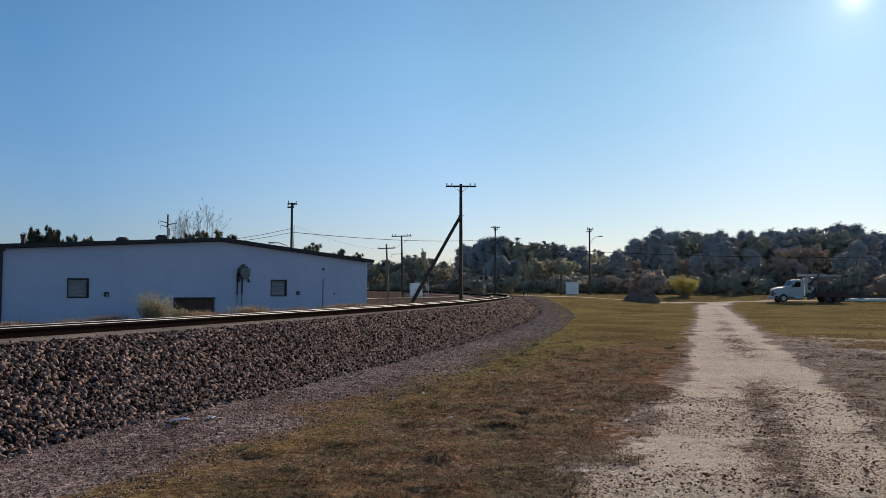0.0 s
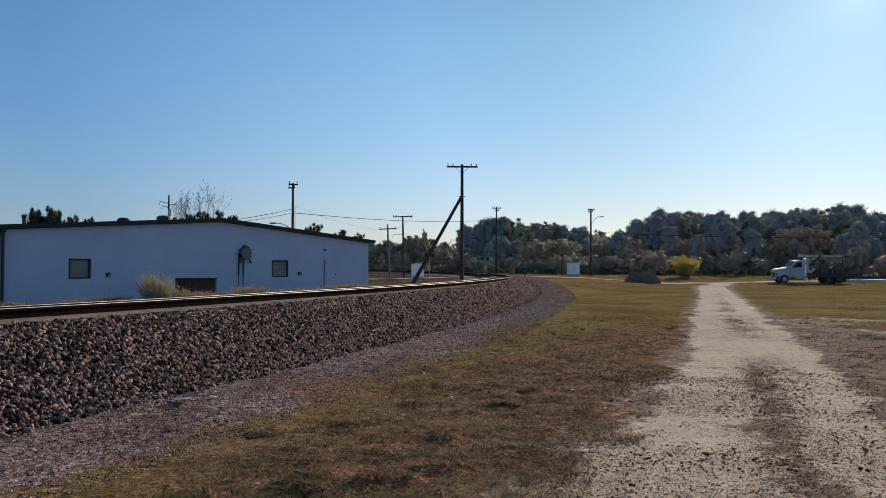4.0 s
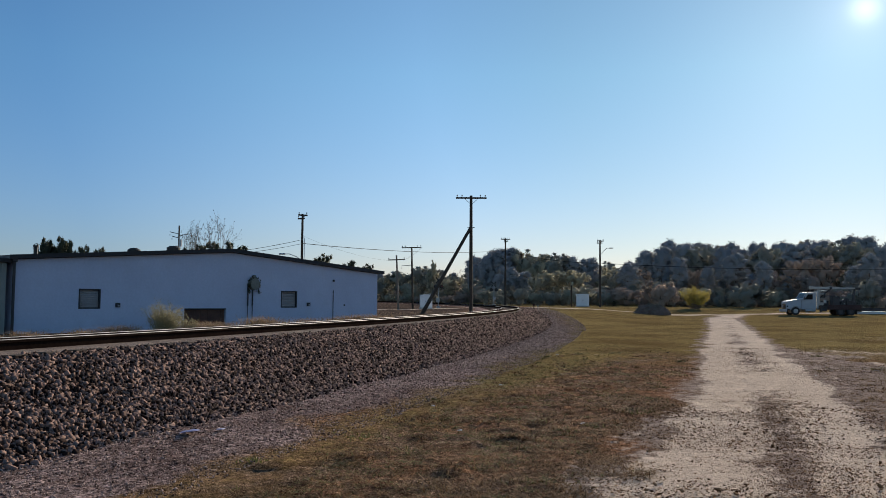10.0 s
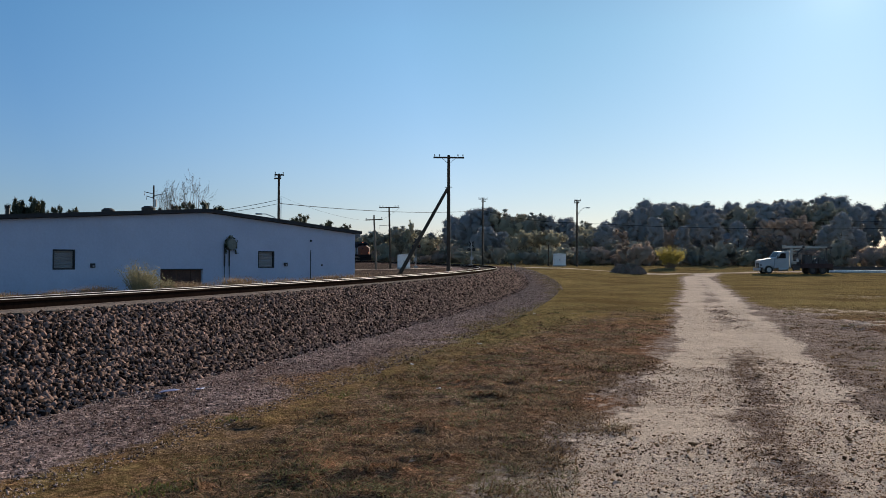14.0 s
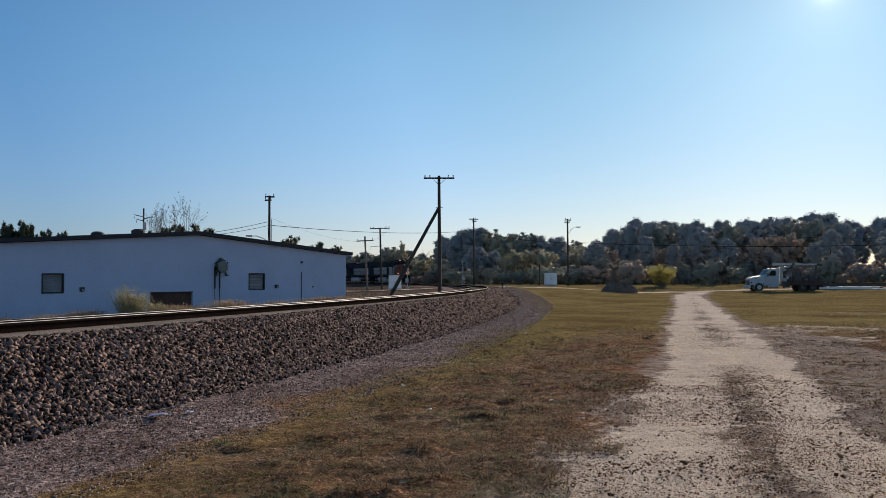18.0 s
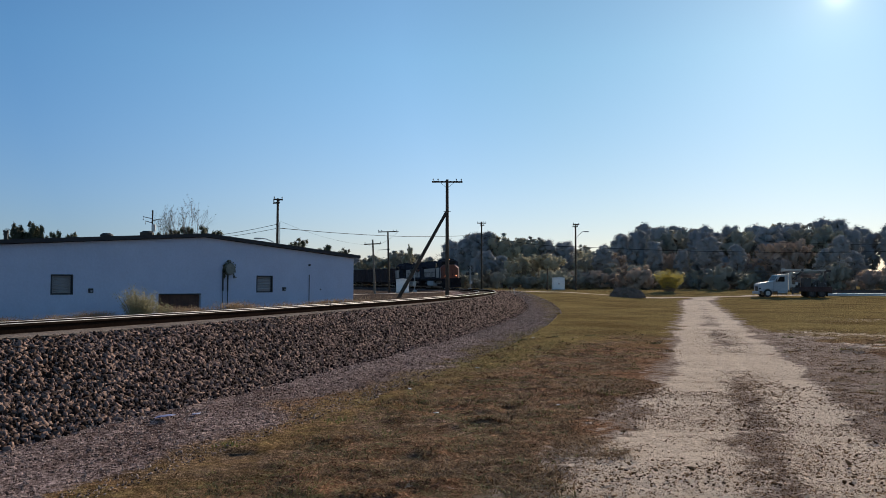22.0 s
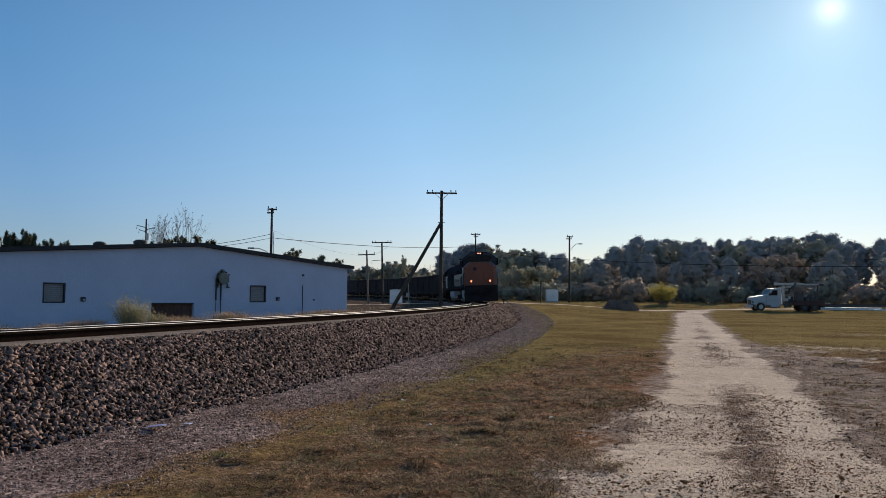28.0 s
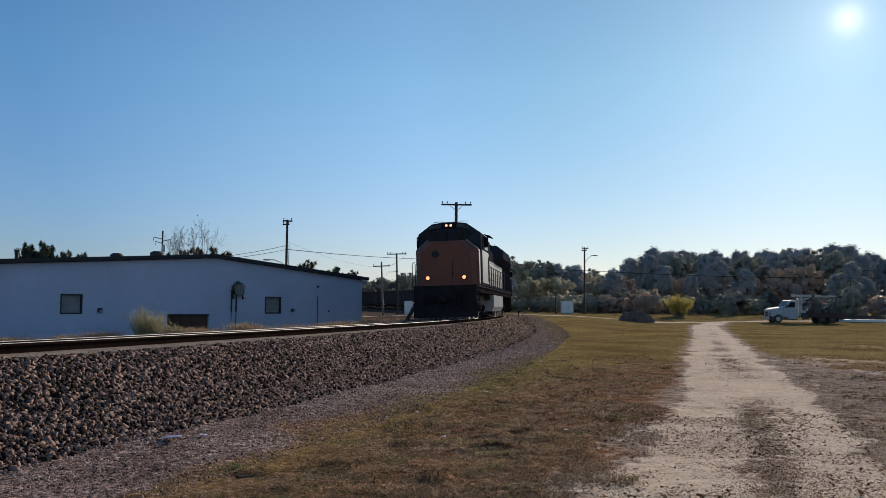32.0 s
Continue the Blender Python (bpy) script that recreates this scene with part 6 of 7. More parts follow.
    part("side_board", Geo().box((7.3, 1.21, 1.05), (4.2, 0.05, 0.62), 0.01), BED_RED, t, "dark red-brown steel side of the bed")
    part("toolbox", Geo().box((4.75, -0.98, 0.75), (0.85, 0.4, 0.5), 0.03), EQUIP, t)
    part("mudflap", Geo().box((8.85, -0.9, 0.45), (0.03, 0.6, 0.6)), RUBBER, t)
    # crane
    part("crane_column", Geo().cyl((4.55, 0, 1.0), (4.55, 0, 3.3), 0.2, 0.16, 12).box((4.55, 0, 1.45), (0.7, 1.6, 0.4), 0.05), BOOM, t, "cream crane column")
    bm = part("boom", Geo().box((5.35, 0, 3.5), (3.6, 0.3, 0.3), 0.03).box((8.2, 0, 3.47), (2.3, 0.2, 0.2), 0.03).box((6.05, 0, 3.5), (0.34, 0.38, 0.4), 0.05).box((3.6, 0, 3.52), (0.4, 0.36, 0.4), 0.05), BOOM, t, "folded cream crane boom")
    part("knuckle", Geo().cyl((6.05, -0.2, 3.5), (6.05, 0.2, 3.5), 0.17, n=12), EQUIP, bm)
    part("boom_tip", Geo().box((9.4, 0, 3.44), (0.5, 0.22, 0.26), 0.02).cyl((9.65, -0.15, 3.4), (9.65, 0.15, 3.4), 0.16, n=12), EQUIP, bm)
    part("lower_boom", Geo().box((4.9, 0.12, 3.08), (1.7, 0.22, 0.2), 0.03, pose(0, 0, 0, 0, -5, 0)), BOOM, bm)
    part("folded_arm", Geo().box((4.75, -0.15, 2.75), (1.3, 0.2, 0.18), 0.03, pose(0, 0, 0, 0, 8, 0)), BOOM, bm)
    part("ram", Geo().cyl((4.7, 0.0, 2.2), (6.0, 0, 3.35), 0.08, n=10).cyl((5.4, 0, 2.82), (6.0, 0, 3.35), 0.05, n=10), EQUIP, bm)
    part("hydraulic_hose", Geo().tube([(4.7, -0.18, 3.2), (5.3, -0.2, 2.9), (5.8, -0.2, 3.0), (6.05, -0.2, 3.4)], 0.025, 6), RUBBER, bm)
    part("control_panel", Geo().box((5.0, -0.85, 1.75), (0.3, 0.25, 0.45), 0.03), GALV, t)
    part("boom_rest", Geo().box((9.05, 0, 2.3), (0.14, 0.14, 2.2), 0.02).box((9.05, 0, 3.34), (0.16, 0.5, 0.08), 0.02).box((8.85, 0, 2.0), (0.08, 0.08, 1.6), 0.01), EQUIP, t)
    part("operator_seat", Geo().box((4.95, -0.4, 2.3), (0.4, 0.42, 0.12), 0.04).box((5.15, -0.4, 2.55), (0.1, 0.42, 0.5), 0.04), EQUIP, t)
    for sy in (-1, 1):
        part("outrigger", Geo().box((4.35, sy * 1.2, 0.85), (0.16, 0.16, 0.9), 0.02).box((4.35, sy * 1.2, 0.38), (0.36, 0.36, 0.05), 0.01), EQUIP, t)
        part("cab_step", Geo().box((2.7, sy * 1.2, 0.36), (0.5, 0.1, 0.05), 0.01), GALV, t)
    part("beacon", Geo().cyl((3.2, 0, 2.92), (3.2, 0, 3.04), 0.07, n=10), AMBER, t)
    part("hook", Geo().cyl((9.6, 0, 3.25), (9.6, 0, 2.7), 0.015, n=5).box((9.6, 0, 2.6), (0.14, 0.1, 0.22), 0.03), EQUIP, bm)
    for sy in (-1, 1):
        wheel(t, 1.25, sy * 0.98, 0.52, 0.3, rim=GALV)
        for x in (6.85, 8.15):
            wheel(t, x, sy * 0.9, 0.52, 0.55, rim=EQUIP)


build_truck()


def ground_pipes():
    for x, y, l, z, turn in ((57.0, 112.5, 9, 0.1, -2), (58.0, 113.2, 10, 0.1, -1), (66.0, 111.8, 12, 0.1, 1), (57.5, 112.9, 9, 0.26, -1.5)):
        p = thing("pipe", pose(x, y, gz(x, y) + z, 0, 0, turn), "long pale pipe lying on the ground behind the truck", "pipe", "pipes on the ground")
        part("tube", Geo().cyl((-l / 2, 0, 0), (l / 2, 0, 0), 0.08, n=12), CAB_WHITE if l != 10 else EQUIP, p)
        part("collar", Geo().cyl((l / 2 - 0.3, 0, 0), (l / 2, 0, 0), 0.10, n=12), EQUIP, p)


ground_pipes()


def beams():
    for x, y, l, turn in ((60.5, 114.5, 14, -1), (71.0, 115.5, 13, 1)):
        z = gz(x, y)
        p = thing("steel_beam", pose(x, y, z, 0, 0, turn), "long dark steel beam on low blocks behind the truck", "steel beam", "beams on the ground")
        part("web", Geo().box((0, 0, 0.52), (l, 0.03, 0.42)), EQUIP, p)
        for h in (0.30, 0.74):
            part("flange", Geo().box((0, 0, h), (l, 0.26, 0.03), 0.005), EQUIP, p)
        for u in (-0.4, 0.0, 0.4):
            part("block", Geo().box((u * l, 0, 0.12), (0.3, 0.6, 0.32), 0.02), GREY_WOOD, p)


beams()


BLUE_FILM = surf("blue_plastic_film", (0.12, 0.14, 0.30), (0.24, 0.27, 0.45), 0.35, fine=9, broad=2, rel=0.4)


def litter():
    rng = random.Random(12)
    for x, y, s, mat, lab in ((0.96, 16.75, 0.09, CAB_WHITE, "white"), (0.1, 10.93, 0.08, CAB_WHITE, "white"), (1.76, 11.56, 0.10, CAB_WHITE, "white"), (3.2, 26.0, 0.1, CAB_WHITE, "white"), (7.0, 27.8, 0.12, EQUIP, "dark"), (8.3, 19.6, 0.06, CAB_WHITE, "white"), (-0.3, 13.4, 0.06, CAB_WHITE, "white"), (-3.45, 15.4, 0.11, CAB_WHITE, "white"), (-3.15, 10.25, 0.26, BLUE_FILM, "blue plastic"), (-2.85, 10.5, 0.14, BLUE_FILM, "blue plastic")):
        g = Geo()
        n = 7
        s *= 0.55 if mat is not BLUE_FILM else 0.8
        pts = [(s * math.cos(6.283 * i / n) * rng.uniform(0.6, 1.3), s * 0.6 * math.sin(6.283 * i / n) * rng.uniform(0.6, 1.2), rng.uniform(0, s * (0.15 if mat is BLUE_FILM else 0.5))) for i in range(n)]
        g.rings([pts, [(a * 0.95, b * 0.95, c + 0.006) for a, b, c in pts]])
        p = new("litter_scrap", g.mesh("litter_scrap", mat))
        p.matrix_basis = pose(x, y, gz(x, y) + 0.025, rng.uniform(-10, 10), rng.uniform(-10, 10), rng.uniform(0, 360))
        tagged(p, f"crumpled {lab} scrap of litter lying in the grass", "litter", "litter")


litter()

# ---- freight train ----
LOCO_DARK = surf("dark_blue_grey_paint", (0.02, 0.021, 0.029), (0.05, 0.052, 0.066), 0.75, spec=0.0, fine=10, broad=1, rel=0.05, stain=(0.045, 0.036, 0.034), stain_amt=0.35)
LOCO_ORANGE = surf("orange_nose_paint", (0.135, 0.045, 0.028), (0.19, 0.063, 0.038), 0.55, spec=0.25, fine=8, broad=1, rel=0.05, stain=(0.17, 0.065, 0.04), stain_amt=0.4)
LOCO_GREY = surf("silver_grey_paint", (0.20, 0.20, 0.215), (0.30, 0.30, 0.315), 0.4, fine=10, broad=1, rel=0.05, stain=(0.25, 0.23, 0.22), stain_amt=0.35)
BLACK_IRON = surf("black_iron", (0.011, 0.010, 0.0115), (0.032, 0.029, 0.032), 0.8, metal=0.0, fine=14, broad=2, rel=0.3, stain=(0.035, 0.022, 0.018), stain_amt=0.4, spec=0.0)
GONDOLA = surf("weathered_black_car", (0.034, 0.028, 0.031), (0.085, 0.07, 0.073), 0.7, fine=6, broad=0.8, rel=0.2, stain=(0.10, 0.07, 0.055), stain_amt=0.5, rnd="object", spread=0.12, spec=0.0)
COAL = surf("coal", (0.006, 0.006, 0.007), (0.03, 0.03, 0.03), 0.7, fine=7, broad=1, rel=1.0, dist=0.08)
STEEL = surf("worn_wheel_steel", (0.16, 0.15, 0.14), (0.34, 0.32, 0.30), 0.45, metal=0.8, fine=20, broad=3, rel=0.1)
HEAD_GLOW = glow_mat("headlight_glow", (1.0, 0.32, 0.19), 1.6)
UNLIT = surf("unlit_lamp", (0.10, 0.10, 0.10), (0.20, 0.20, 0.20), 0.3, rel=0)
SIDE_GREY = surf("worn_grey_side_paint", (0.11, 0.118, 0.135), (0.19, 0.20, 0.215), 0.38, fine=9, broad=1, rel=0.05, spec=0.5, stain=(0.09, 0.085, 0.082), stain_amt=0.4)
FUEL_GREY = surf("pale_tank_paint", (0.26, 0.265, 0.28), (0.40, 0.405, 0.42), 0.8, fine=9, broad=1, rel=0.1, spec=0.0)
TANK_GREY = surf("dirty_grey_tank", (0.035, 0.034, 0.036), (0.085, 0.082, 0.085), 0.8, fine=10, broad=1, rel=0.1, spec=0.0)
DITCH_GLOW = glow_mat("ditch_light_glow", (1.0, 0.25, 0.115), 2.0)
PLATE_GREY = surf("number_board", (0.02, 0.02, 0.024), (0.04, 0.04, 0.045), 0.5, rel=0)


def bogie(parent, y, axles, r, half_len, label):
    b = part("truck_frame", Geo().box((-1.02, y, r + 0.05), (0.16, half_len * 2, 0.34), 0.05).box((1.02, y, r + 0.05), (0.16, half_len * 2, 0.34), 0.05).box((0, y, r + 0.1), (2.0, 0.5, 0.3), 0.05), BLACK_IRON, parent, label)
    for dy in axles:
        for sx in (-1, 1):
            part("journal_box", Geo().box((sx * 1.08, y + dy, r), (0.2, 0.34, 0.36), 0.04).cyl((sx * 1.17, y + dy, r), (sx * 1.22, y + dy, r), 0.11, n=10), BLACK_IRON, b)
    for dy in axles[:-1]:
        for sx in (-1, 1):
            part("spring", Geo().cyl((sx * 1.06, y + dy + half_len * 0.45, r - 0.1), (sx * 1.06, y + dy + half_len * 0.45, r + 0.28), 0.1, n=8), BLACK_IRON, b)
    return b


def wheelset(parent, y, r):
    g = Geo()
    g.cyl((-1.0, 0, 0), (1.0, 0, 0), 0.09, n=8)
    for sx in (-1, 1):
        g.cyl((sx * 0.70, 0, 0), (sx * 0.83, 0, 0), r, n=20).cyl((sx * 0.68, 0, 0), (sx * 0.70, 0, 0), r + 0.025, n=20)
        g.cyl((sx * 0.83, 0, 0), (sx * 0.86, 0, 0), r * 0.82, r * 0.76, n=20)
        for k in range(3):
            t = 2.094 * k
            g.box((sx * 0.85, math.cos(t) * r * 0.45, math.sin(t) * r * 0.45), (0.04, 0.12, 0.12), 0.02)
    w = part("wheelset", g, STEEL, parent, "pair of worn steel wheels on an axle")
    w.location = (0, y, r)
    return w


WHEELS = []


def build_loco():
    """Six-axle road locomotive, +y ahead, heights above the rail."""
    t = thing("locomotive", Matrix(), "dark six-axle diesel locomotive with an orange nose and lit headlights", "locomotive", "freight train")
    hw = 1.55
    part("underframe", Geo().box((0, 0, 1.42), (2.9, 21.6, 0.36), 0.03), BLACK_IRON, t)
    part("walkway", Geo().box((0, -0.4, 1.64), (3.08, 20.6, 0.06), 0.01), LOCO_DARK, t)
    for sx in (-1, 1):
        part("sill_stripe", Geo().box((sx * 1.535, -0.4, 1.55), (0.02, 20.4, 0.05), 0.003), TANK_GREY, t, "dull grey sill stripe")
    # pilot, plough, coupler, steps
    part("pilot", Geo().prism([(10.7, 0.35), (10.95, 0.35), (11.05, 1.6), (10.7, 1.6)], 0, -1.45, 1.45), BLACK_IRON, t, "black pilot plate")
    part("plough", Geo().rings([[(-1.5, 10.9, 0.12), (0, 11.45, 0.12), (1.5, 10.9, 0.12)], [(-1.5, 10.95, 0.8), (0, 11.2, 0.8), (1.5, 10.95, 0.8)]], caps=False, closed=False).box((0, 10.85, 0.45), (2.9, 0.1, 0.66)), BLACK_IRON, t, "black snow plough")
    part("coupler", Geo().box((0, 11.35, 0.95), (0.3, 0.8, 0.3), 0.06).box((0.06, 11.7, 0.95), (0.34, 0.26, 0.34), 0.08), BLACK_IRON, t)
    part("rear_coupler", Geo().box((0, -11.25, 0.95), (0.3, 0.9, 0.3), 0.06), BLACK_IRON, t)
    part("rear_pilot", Geo().box((0, -10.8, 1.0), (2.9, 0.12, 1.3), 0.02), BLACK_IRON, t)
    for sx in (-1, 1):
        for k in range(3):
            part("step", Geo().box((sx * 1.38, 10.55, 0.5 + 0.4 * k), (0.4, 0.5, 0.05), 0.008), BLACK_IRON, t)
        part("step_side", Geo().box((sx * 1.17, 10.5, 0.95), (0.03, 0.6, 1.2)), BLACK_IRON, t)
        for yy in (10.95, 10.2):
            part("handrail", Geo().tube([(sx * 1.52, yy, 0.6), (sx * 1.52, yy, 2.65), (sx * 1.4, yy - 0.15, 2.75)], 0.02, 6), TANK_GREY, t)
    part("front_platform", Geo().box((0, 10.75, 1.50), (2.96, 0.5, 0.18), 0.04), BLACK_IRON, t)
    for x in (-0.9, -0.7, -0.5, 0.5, 0.7, 0.9):
        part("air_hose", Geo().tube([(x, 11.02, 1.2), (x, 11.16, 1.0), (x, 11.14, 0.6)], 0.03, 5), BLACK_IRON, t)
    # broad nose: chamfered front corners, sloped top
    def nose_loop(y, w, zt, c):
        return [(-w, y, 1.52), (w, y, 1.52), (w, y, zt - c), (w - c * 1.3, y, zt), (-w + c * 1.3, y, zt), (-w, y, zt - c)]
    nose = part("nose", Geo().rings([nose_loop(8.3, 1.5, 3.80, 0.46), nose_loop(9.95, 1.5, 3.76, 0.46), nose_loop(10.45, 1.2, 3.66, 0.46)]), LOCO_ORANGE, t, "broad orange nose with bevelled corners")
    part("nose_emblem", Geo().cyl((0.5, 10.455, 3.1), (0.5, 10.47, 3.1), 0.18, n=8), LOCO_DARK, nose, "dark eight-sided emblem")
    part("nose_door_seam", Geo().box((-0.3, 10.455, 2.35), (0.02, 0.012, 1.0)).box((-0.3, 10.46, 2.2), (0.05, 0.03, 0.25), 0.01), BLACK_IRON, nose)
    for sx in (-1, 1):
        part("corner_stripe", Geo().box((sx * 1.507, 9.78, 2.5), (0.02, 0.3, 1.55), 0.004), LOCO_GREY, nose, "pale grey corner panel")
        part("shoulder_stripe", Geo().tube([(sx * 1.51, 9.95, 3.31), (sx * 0.92, 9.95, 3.79)], 0.022, 6), LOCO_GREY, nose)
        part("nose_side", Geo().box((sx * 1.505, 8.95, 2.5), (0.02, 1.3, 1.55), 0.004), SIDE_GREY, nose)
    # ditch lights
    for sx in (-1, 1):
        d = part("ditch_light", Geo().cyl((sx * 0.86, 10.4, 1.98), (sx * 0.86, 10.6, 1.98), 0.105, n=16), BLACK_IRON, t, "lit round ditch light")
        part("lens", Geo().cyl((sx * 0.86, 10.601, 1.98), (sx * 0.86, 10.615, 1.98), 0.085, n=16), DITCH_GLOW, d)
    # cab
    def cab_loop(y, lift=0.0):
        return [(-hw, y, 1.67), (hw, y, 1.67), (hw, y, 4.02), (hw - 0.05, y, 4.2), (0.85, y, 4.66 + lift), (0.3, y, 4.74 + lift), (-0.3, y, 4.74 + lift), (-0.85, y, 4.66 + lift), (-hw + 0.05, y, 4.2), (-hw, y, 4.02)]
    cab = part("cab", Geo().rings([cab_loop(5.7), cab_loop(8.9), [(x, y - (0.12 if z > 4.1 else -0.12), z) for x, y, z in cab_loop(9.2)]]), LOCO_DARK, t, "dark cab with chamfered roof")
    for sx in (-1, 1):
        w = part("windscreen", Geo().prism([(0.12 * sx, 3.76), (1.18 * sx, 3.76), (1.18 * sx, 4.14), (0.98 * sx, 4.28), (0.12 * sx, 4.28)], 1, 9.215, 9.25), GLASS, cab, "dark sloping windscreen")
        part("wiper", Geo().cyl((0.5 * sx, 9.27, 3.75), (0.75 * sx, 9.27, 4.2), 0.012, n=5), BLACK_IRON, w)
        part("number_board", Geo().box((sx * 0.68, 9.14, 4.5), (0.62, 0.08, 0.2), 0.02, pose(0, 0, 0, 0, sx * 9)), PLATE_GREY, cab, "dark number board with pale bars")
        for i in range(4):
            part("bar", Geo().box((sx * 0.68 + (i - 1.5) * 0.13, 9.19, 4.5 - sx * (i - 1.5) * 0.02 * sx), (0.07, 0.02, 0.12)), TANK_GREY, cab)
        part("side_panel", Geo().box((sx * (hw + 0.006), 7.3, 2.55), (0.02, 3.1, 1.6), 0.004), SIDE_GREY, cab)
        s = part("side_window", Geo().box((sx * (hw + 0.012), 7.0, 3.75), (0.03, 1.5, 0.62), 0.01), GLASS, cab)
        part("sunshade", Geo().box((sx * (hw + 0.16), 7.0, 4.14), (0.34, 1.7, 0.03), 0.005, pose(0, 0, 0, 0, sx * 18)), BLACK_IRON, s)
        part("mirror", Geo().box((sx * (hw + 0.14), 8.1, 3.75), (0.22, 0.05, 0.5), 0.02), BLACK_IRON, cab)
        part("roof_rail", Geo().tube([(sx * 0.40, 8.4, 4.70), (sx * 0.40, 8.4, 4.83), (sx * 0.85, 8.4, 4.83), (sx * 0.85, 8.4, 4.62)], 0.014, 6), BLACK_IRON, cab)
        lv = part("louvre_panel", Geo().box((sx * (hw + 0.02), 5.95, 2.5), (0.02, 0.5, 1.3), 0.004), TANK_GREY, cab)
        for i in range(9):
            part("louvre", Geo().box((sx * (hw + 0.035), 5.95, 1.95 + i * 0.13), (0.03, 0.44, 0.04), 0.004), BLACK_IRON, lv)
    hl = part("headlight", Geo().box((0, 9.16, 4.56), (0.62, 0.16, 0.26), 0.06), BLACK_IRON, cab, "twin lit headlights over the cab windows")
    for sx in (-0.11, 0.11):
        part("lens", Geo().cyl((sx, 9.241, 4.56), (sx, 9.255, 4.56), 0.065, n=16), HEAD_GLOW, hl)
    part("horn", Geo().cyl((0.1, 7.6, 4.72), (0.1, 7.6, 4.77), 0.03, n=6).cyl((0.1, 7.4, 4.79), (0.1, 7.9, 4.79), 0.03, 0.055, 10), BLACK_IRON, cab)
    part("antenna_plate", Geo().box((0, 6.6, 4.78), (0.8, 0.6, 0.08), 0.02), BLACK_IRON, cab)
    # long hood
    hood = part("hood", Geo().rings([[(-0.98, y, 1.67), (0.98, y, 1.67), (0.98, y, 3.95), (0.75, y, 4.2), (-0.75, y, 4.2), (-0.98, y, 3.95)] for y in (5.68, -10.3)]), LOCO_DARK, t, "long dark engine hood")
    part("radiator", Geo().rings([[(-1.0, y, 3.35), (1.0, y, 3.35), (1.5, y, 3.7), (1.5, y, 4.25), (1.1, y, 4.55), (-1.1, y, 4.55), (-1.5, y, 4.25), (-1.5, y, 3.7)] for y in (-4.6, -9.9)]), LOCO_DARK, hood, "flared dark radiator section")
    part("inertial_intake", Geo().rings([[(-1.0, y, 3.3), (1.0, y, 3.3), (1.32, y, 3.6), (1.32, y, 4.2), (1.0, y, 4.48), (-1.0, y, 4.48), (-1.32, y, 4.2), (-1.32, y, 3.6)] for y in (5.2, 2.3)]), LOCO_DARK, hood)
    part("exhaust", Geo().box((0, -0.5, 4.33), (0.9, 1.4, 0.28), 0.06), BLACK_IRON, hood)
    for y in (-5.6, -7.2, -8.8):
        part("roof_fan", Geo().cyl((0, y, 4.55), (0, y, 4.66), 0.7, n=18), BLACK_IRON, hood)
    for sx in (-1, 1):
        for i in range(17):
            y = 1.8 - i * 0.68
            dr = part("hood_door", Geo().box((sx * 0.99, y, 2.6), (0.03, 0.62, 1.5), 0.008), SIDE_GREY, hood)
            part("latch", Geo().box((sx * 1.01, y + 0.22, 2.6), (0.02, 0.04, 0.14), 0.004), TANK_GREY, dr)
        part("filter_grille", Geo().box((sx * 1.0, 3.8, 2.75), (0.03, 2.6, 1.2), 0.008), BLACK_IRON, hood)
        part("side_stripe", Geo().box((sx * 0.995, -2.3, 1.85), (0.02, 15.8, 0.10), 0.003), LOCO_DARK, hood)
        for i in range(13):
            y = 5.0 - i * 1.22
            part("stanchion", Geo().cyl((sx * 1.5, y, 1.66), (sx * 1.5, y, 2.72), 0.024, n=6), TANK_GREY, t)
        part("side_handrail", Geo().tube([(sx * 1.5, 5.0, 2.72), (sx * 1.5, -9.65, 2.72)], 0.02, 6), TANK_GREY, t, "dull grey side handrail")
        part("air_tank", Geo().cyl((sx * 1.15, 3.0, 1.1), (sx * 1.15, 0.2, 1.1), 0.16, n=12), TANK_GREY, t)
    part("fuel_tank", Geo().prism([(-1.35, 0.35), (1.35, 0.35), (1.5, 0.6), (1.5, 1.24), (-1.5, 1.24), (-1.5, 0.6)], 1, -3.4, 2.8), FUEL_GREY, t, "dirty grey fuel tank")
    for y in (7.0, -7.0):
        bogie(t, y, (1.85, 0.0, -1.85), 0.53, 2.75, "black three-axle truck frame")
        for dy in (1.85, 0.0, -1.85):
            WHEELS.append(wheelset(t, y + dy, 0.53))
    return t


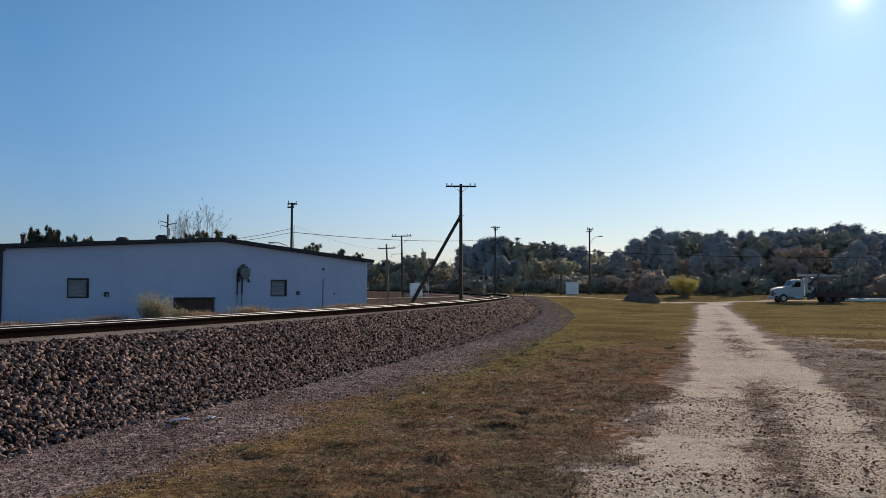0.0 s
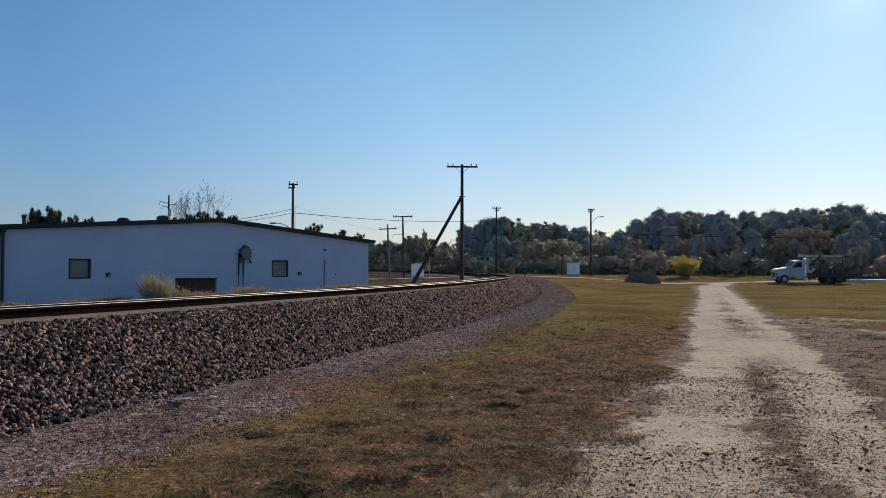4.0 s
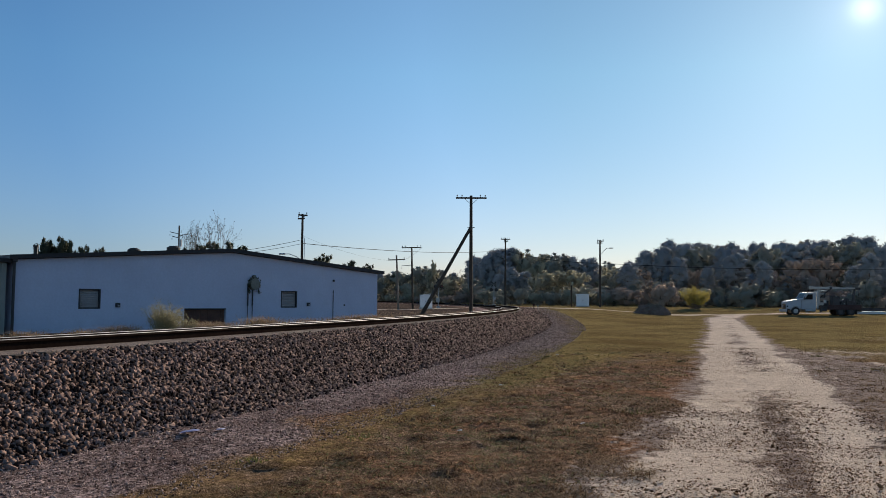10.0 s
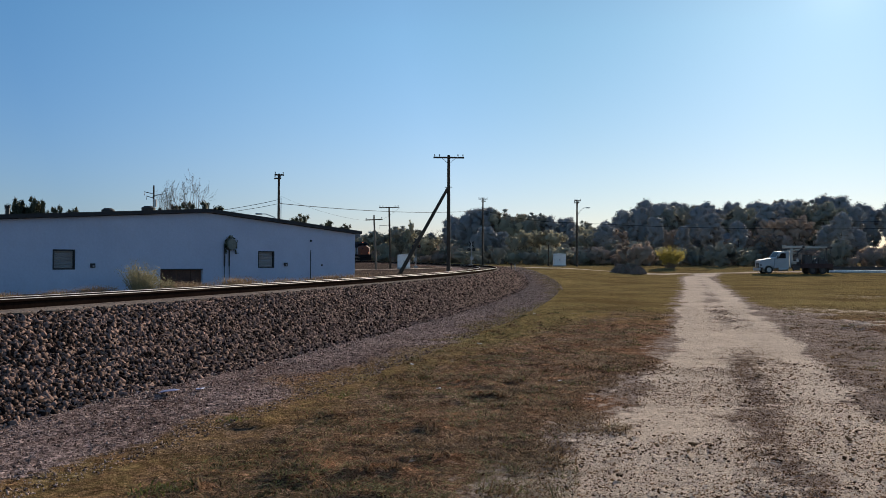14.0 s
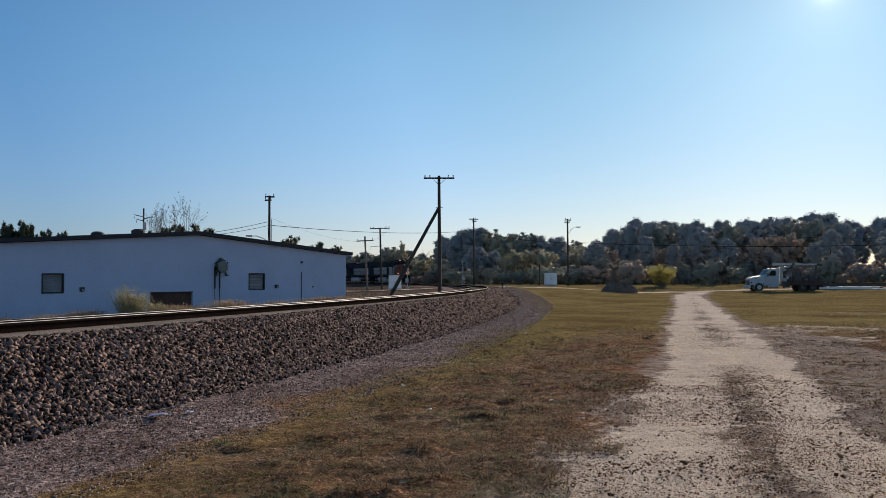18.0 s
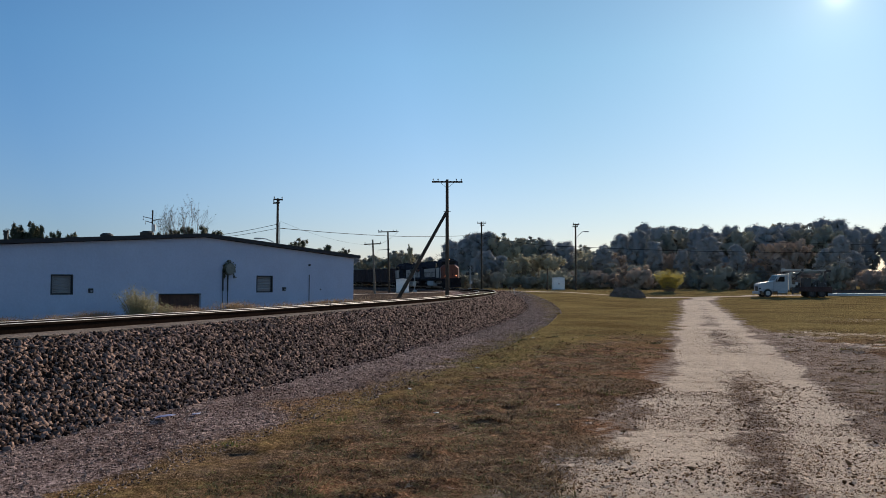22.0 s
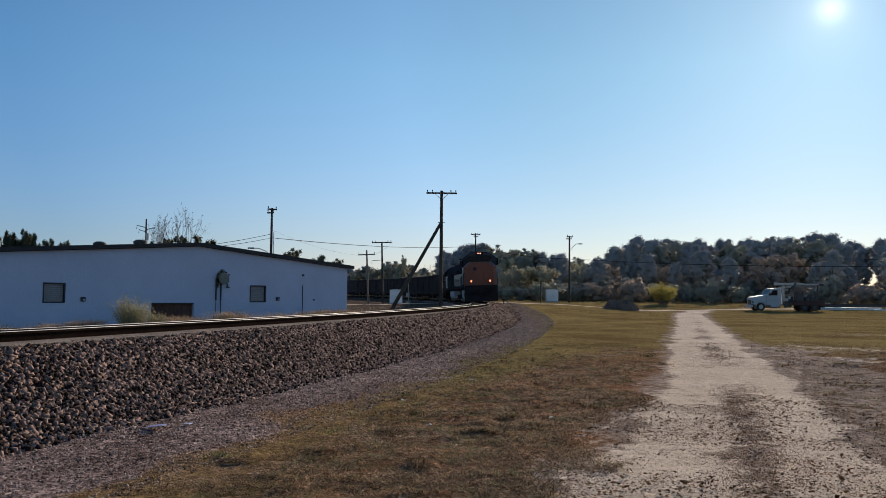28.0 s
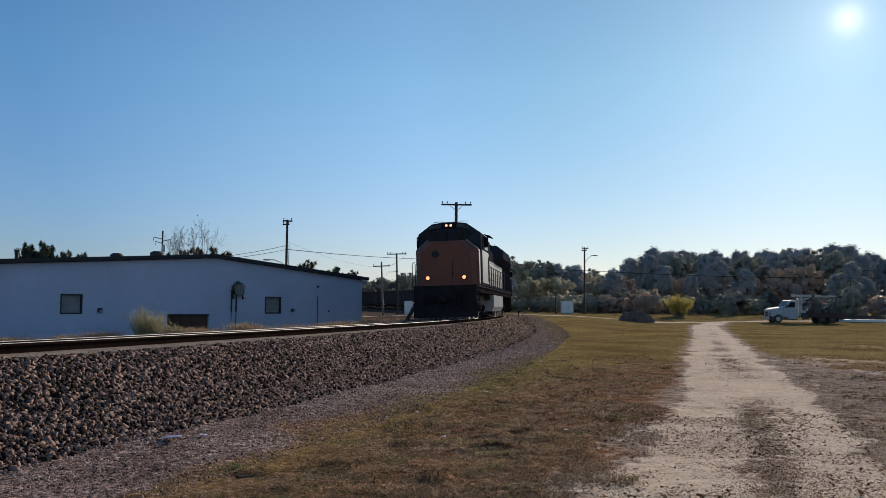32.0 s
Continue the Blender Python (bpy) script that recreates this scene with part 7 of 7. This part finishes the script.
def build_gondola():
    t = thing("coal_gondola", Matrix(), "weathered black steel coal gondola with ribbed sides", "freight car", "freight train")
    hl, hw, z0, z1 = 7.55, 1.55, 1.05, 3.75
    for sx in (-1, 1):
        s = part("side", Geo().box((sx * (hw - 0.03), 0, (z0 + z1) / 2), (0.06, hl * 2, z1 - z0), 0.01), GONDOLA, t)
        for i in range(13):
            y = -hl + 0.25 + i * (2 * hl - 0.5) / 12
            part("rib", Geo().box((sx * (hw + 0.05), y, (z0 + z1) / 2), (0.11, 0.14, z1 - z0 - 0.1), 0.02), GONDOLA, s)
        part("top_chord", Geo().box((sx * hw, 0, z1 + 0.03), (0.18, hl * 2, 0.14), 0.02), GONDOLA, s)
        part("side_sill", Geo().box((sx * hw, 0, z0), (0.16, hl * 2, 0.22), 0.02), GONDOLA, s)
    for sy in (-1, 1):
        e = part("end", Geo().box((0, sy * (hl - 0.03), (z0 + z1) / 2), (hw * 2 - 0.14, 0.06, z1 - z0), 0.01), GONDOLA, t)
        for i in range(4):
            part("end_beam", Geo().box((0, sy * (hl + 0.05), z0 + 0.4 + i * 0.7), (hw * 2 - 0.2, 0.12, 0.12), 0.02), GONDOLA, e)
        lad = Geo()
        for i in range(6):
            lad.cyl((1.0, sy * (hl + 0.14), 1.2 + i * 0.42), (1.45, sy * (hl + 0.14), 1.2 + i * 0.42), 0.015, n=5)
        part("ladder", lad, LOCO_GREY, e)
        part("coupler", Geo().box((0, sy * (hl + 0.35), 0.95), (0.26, 0.8, 0.26), 0.05), BLACK_IRON, t)
    part("floor", Geo().box((0, 0, 1.0), (2.7, hl * 2 - 0.3, 0.2), 0.02).prism([(-0.7, 0.45), (0.7, 0.45), (1.4, 1.0), (-1.4, 1.0)], 1, -3.2, 3.2), GONDOLA, t)
    nx, ny = 8, 40
    rng = np.random.default_rng(8)
    loops = []
    for j in range(ny + 1):
        y = -hl + 0.1 + (2 * hl - 0.2) * j / ny
        loops.append([(-1.46, y, 3.2)] + [(-1.46 + 2.92 * i / nx, y, 3.45 + 0.28 * math.sin(math.pi * i / nx) * (0.6 + 0.4 * math.sin(j * 0.5)) + 0.12 * rng.random()) for i in range(nx + 1)] + [(1.46, y, 3.2)])
    part("coal_load", Geo().rings(loops), COAL, t, "heaped black coal")
    for y in (5.6, -5.6):
        bogie(t, y, (0.9, -0.9), 0.46, 1.35, "black two-axle truck frame")
        for dy in (0.9, -0.9):
            wheelset(t, y + dy, 0.46)
    return t


SPEED = 9.45
NOSE_AT_END = 29.9


def car_pose(a, base, turn=0):
    """The pose of a car whose middle is a metres along the curve and whose truck centres are base metres apart."""
    x0, y0, _ = track_at(a - base / 2)
    x1, y1, _ = track_at(a + base / 2)
    h = math.atan2(x0 - x1, y0 - y1)
    z0, z1 = grade(a - base / 2), grade(a + base / 2)
    lean = math.degrees(math.atan2(0.06, 1.51))
    return pose((x0 + x1) / 2, (y0 + y1) / 2, RAIL_Z + (z0 + z1) / 2) @ pose(0, 0, 0, 0, 0, -math.degrees(h)) @ pose(0, 0, 0, math.degrees(math.atan2(z0 - z1, base)), lean, 0) @ pose(0, 0, 0, 0, 0, turn)


CARS = []
lead = build_loco()
second = copy_thing(lead, Matrix())
tagged(second, "second dark diesel locomotive coupled behind the first, lamps out")
SECOND_WHEELS = []
for o in second.children_recursive:
    if o.name.startswith("lens"):
        o.data = o.data.copy()
        o.data.materials[0] = UNLIT
    if o.name.startswith("wheelset"):
        SECOND_WHEELS.append(o)
LEAD_WHEELS = list(WHEELS)
CARS.append((lead, 11.3, 14.0, 0))
CARS.append((second, 11.3 + 23.2, 14.0, 180))
gon = build_gondola()
pos = 23.2 * 2 + 8.1
for i in range(14):
    c = gon if i == 0 else copy_thing(gon, Matrix())
    CARS.append((c, pos, 11.2, 0))
    pos += 16.2
for c, back, base, turn in CARS:
    c.matrix_basis = car_pose(NOSE_AT_END + SPEED * 32 + back, base, turn)


def motions():
    for c, back, base, turn in CARS:
        walk(c, [(t, car_pose(NOSE_AT_END + SPEED * (32.0 - t) + back, base, turn)) for t in range(33)])
    step = 1 / 15
    for wheels, way in ((LEAD_WHEELS, -1), (SECOND_WHEELS, 1)):
        for w in wheels:
            y, r = w.location.y, w.location.z
            walk(w, [(i * step, pose(0, y, r, way * math.degrees(SPEED * i * step / r))) for i in range(481)])


motions()
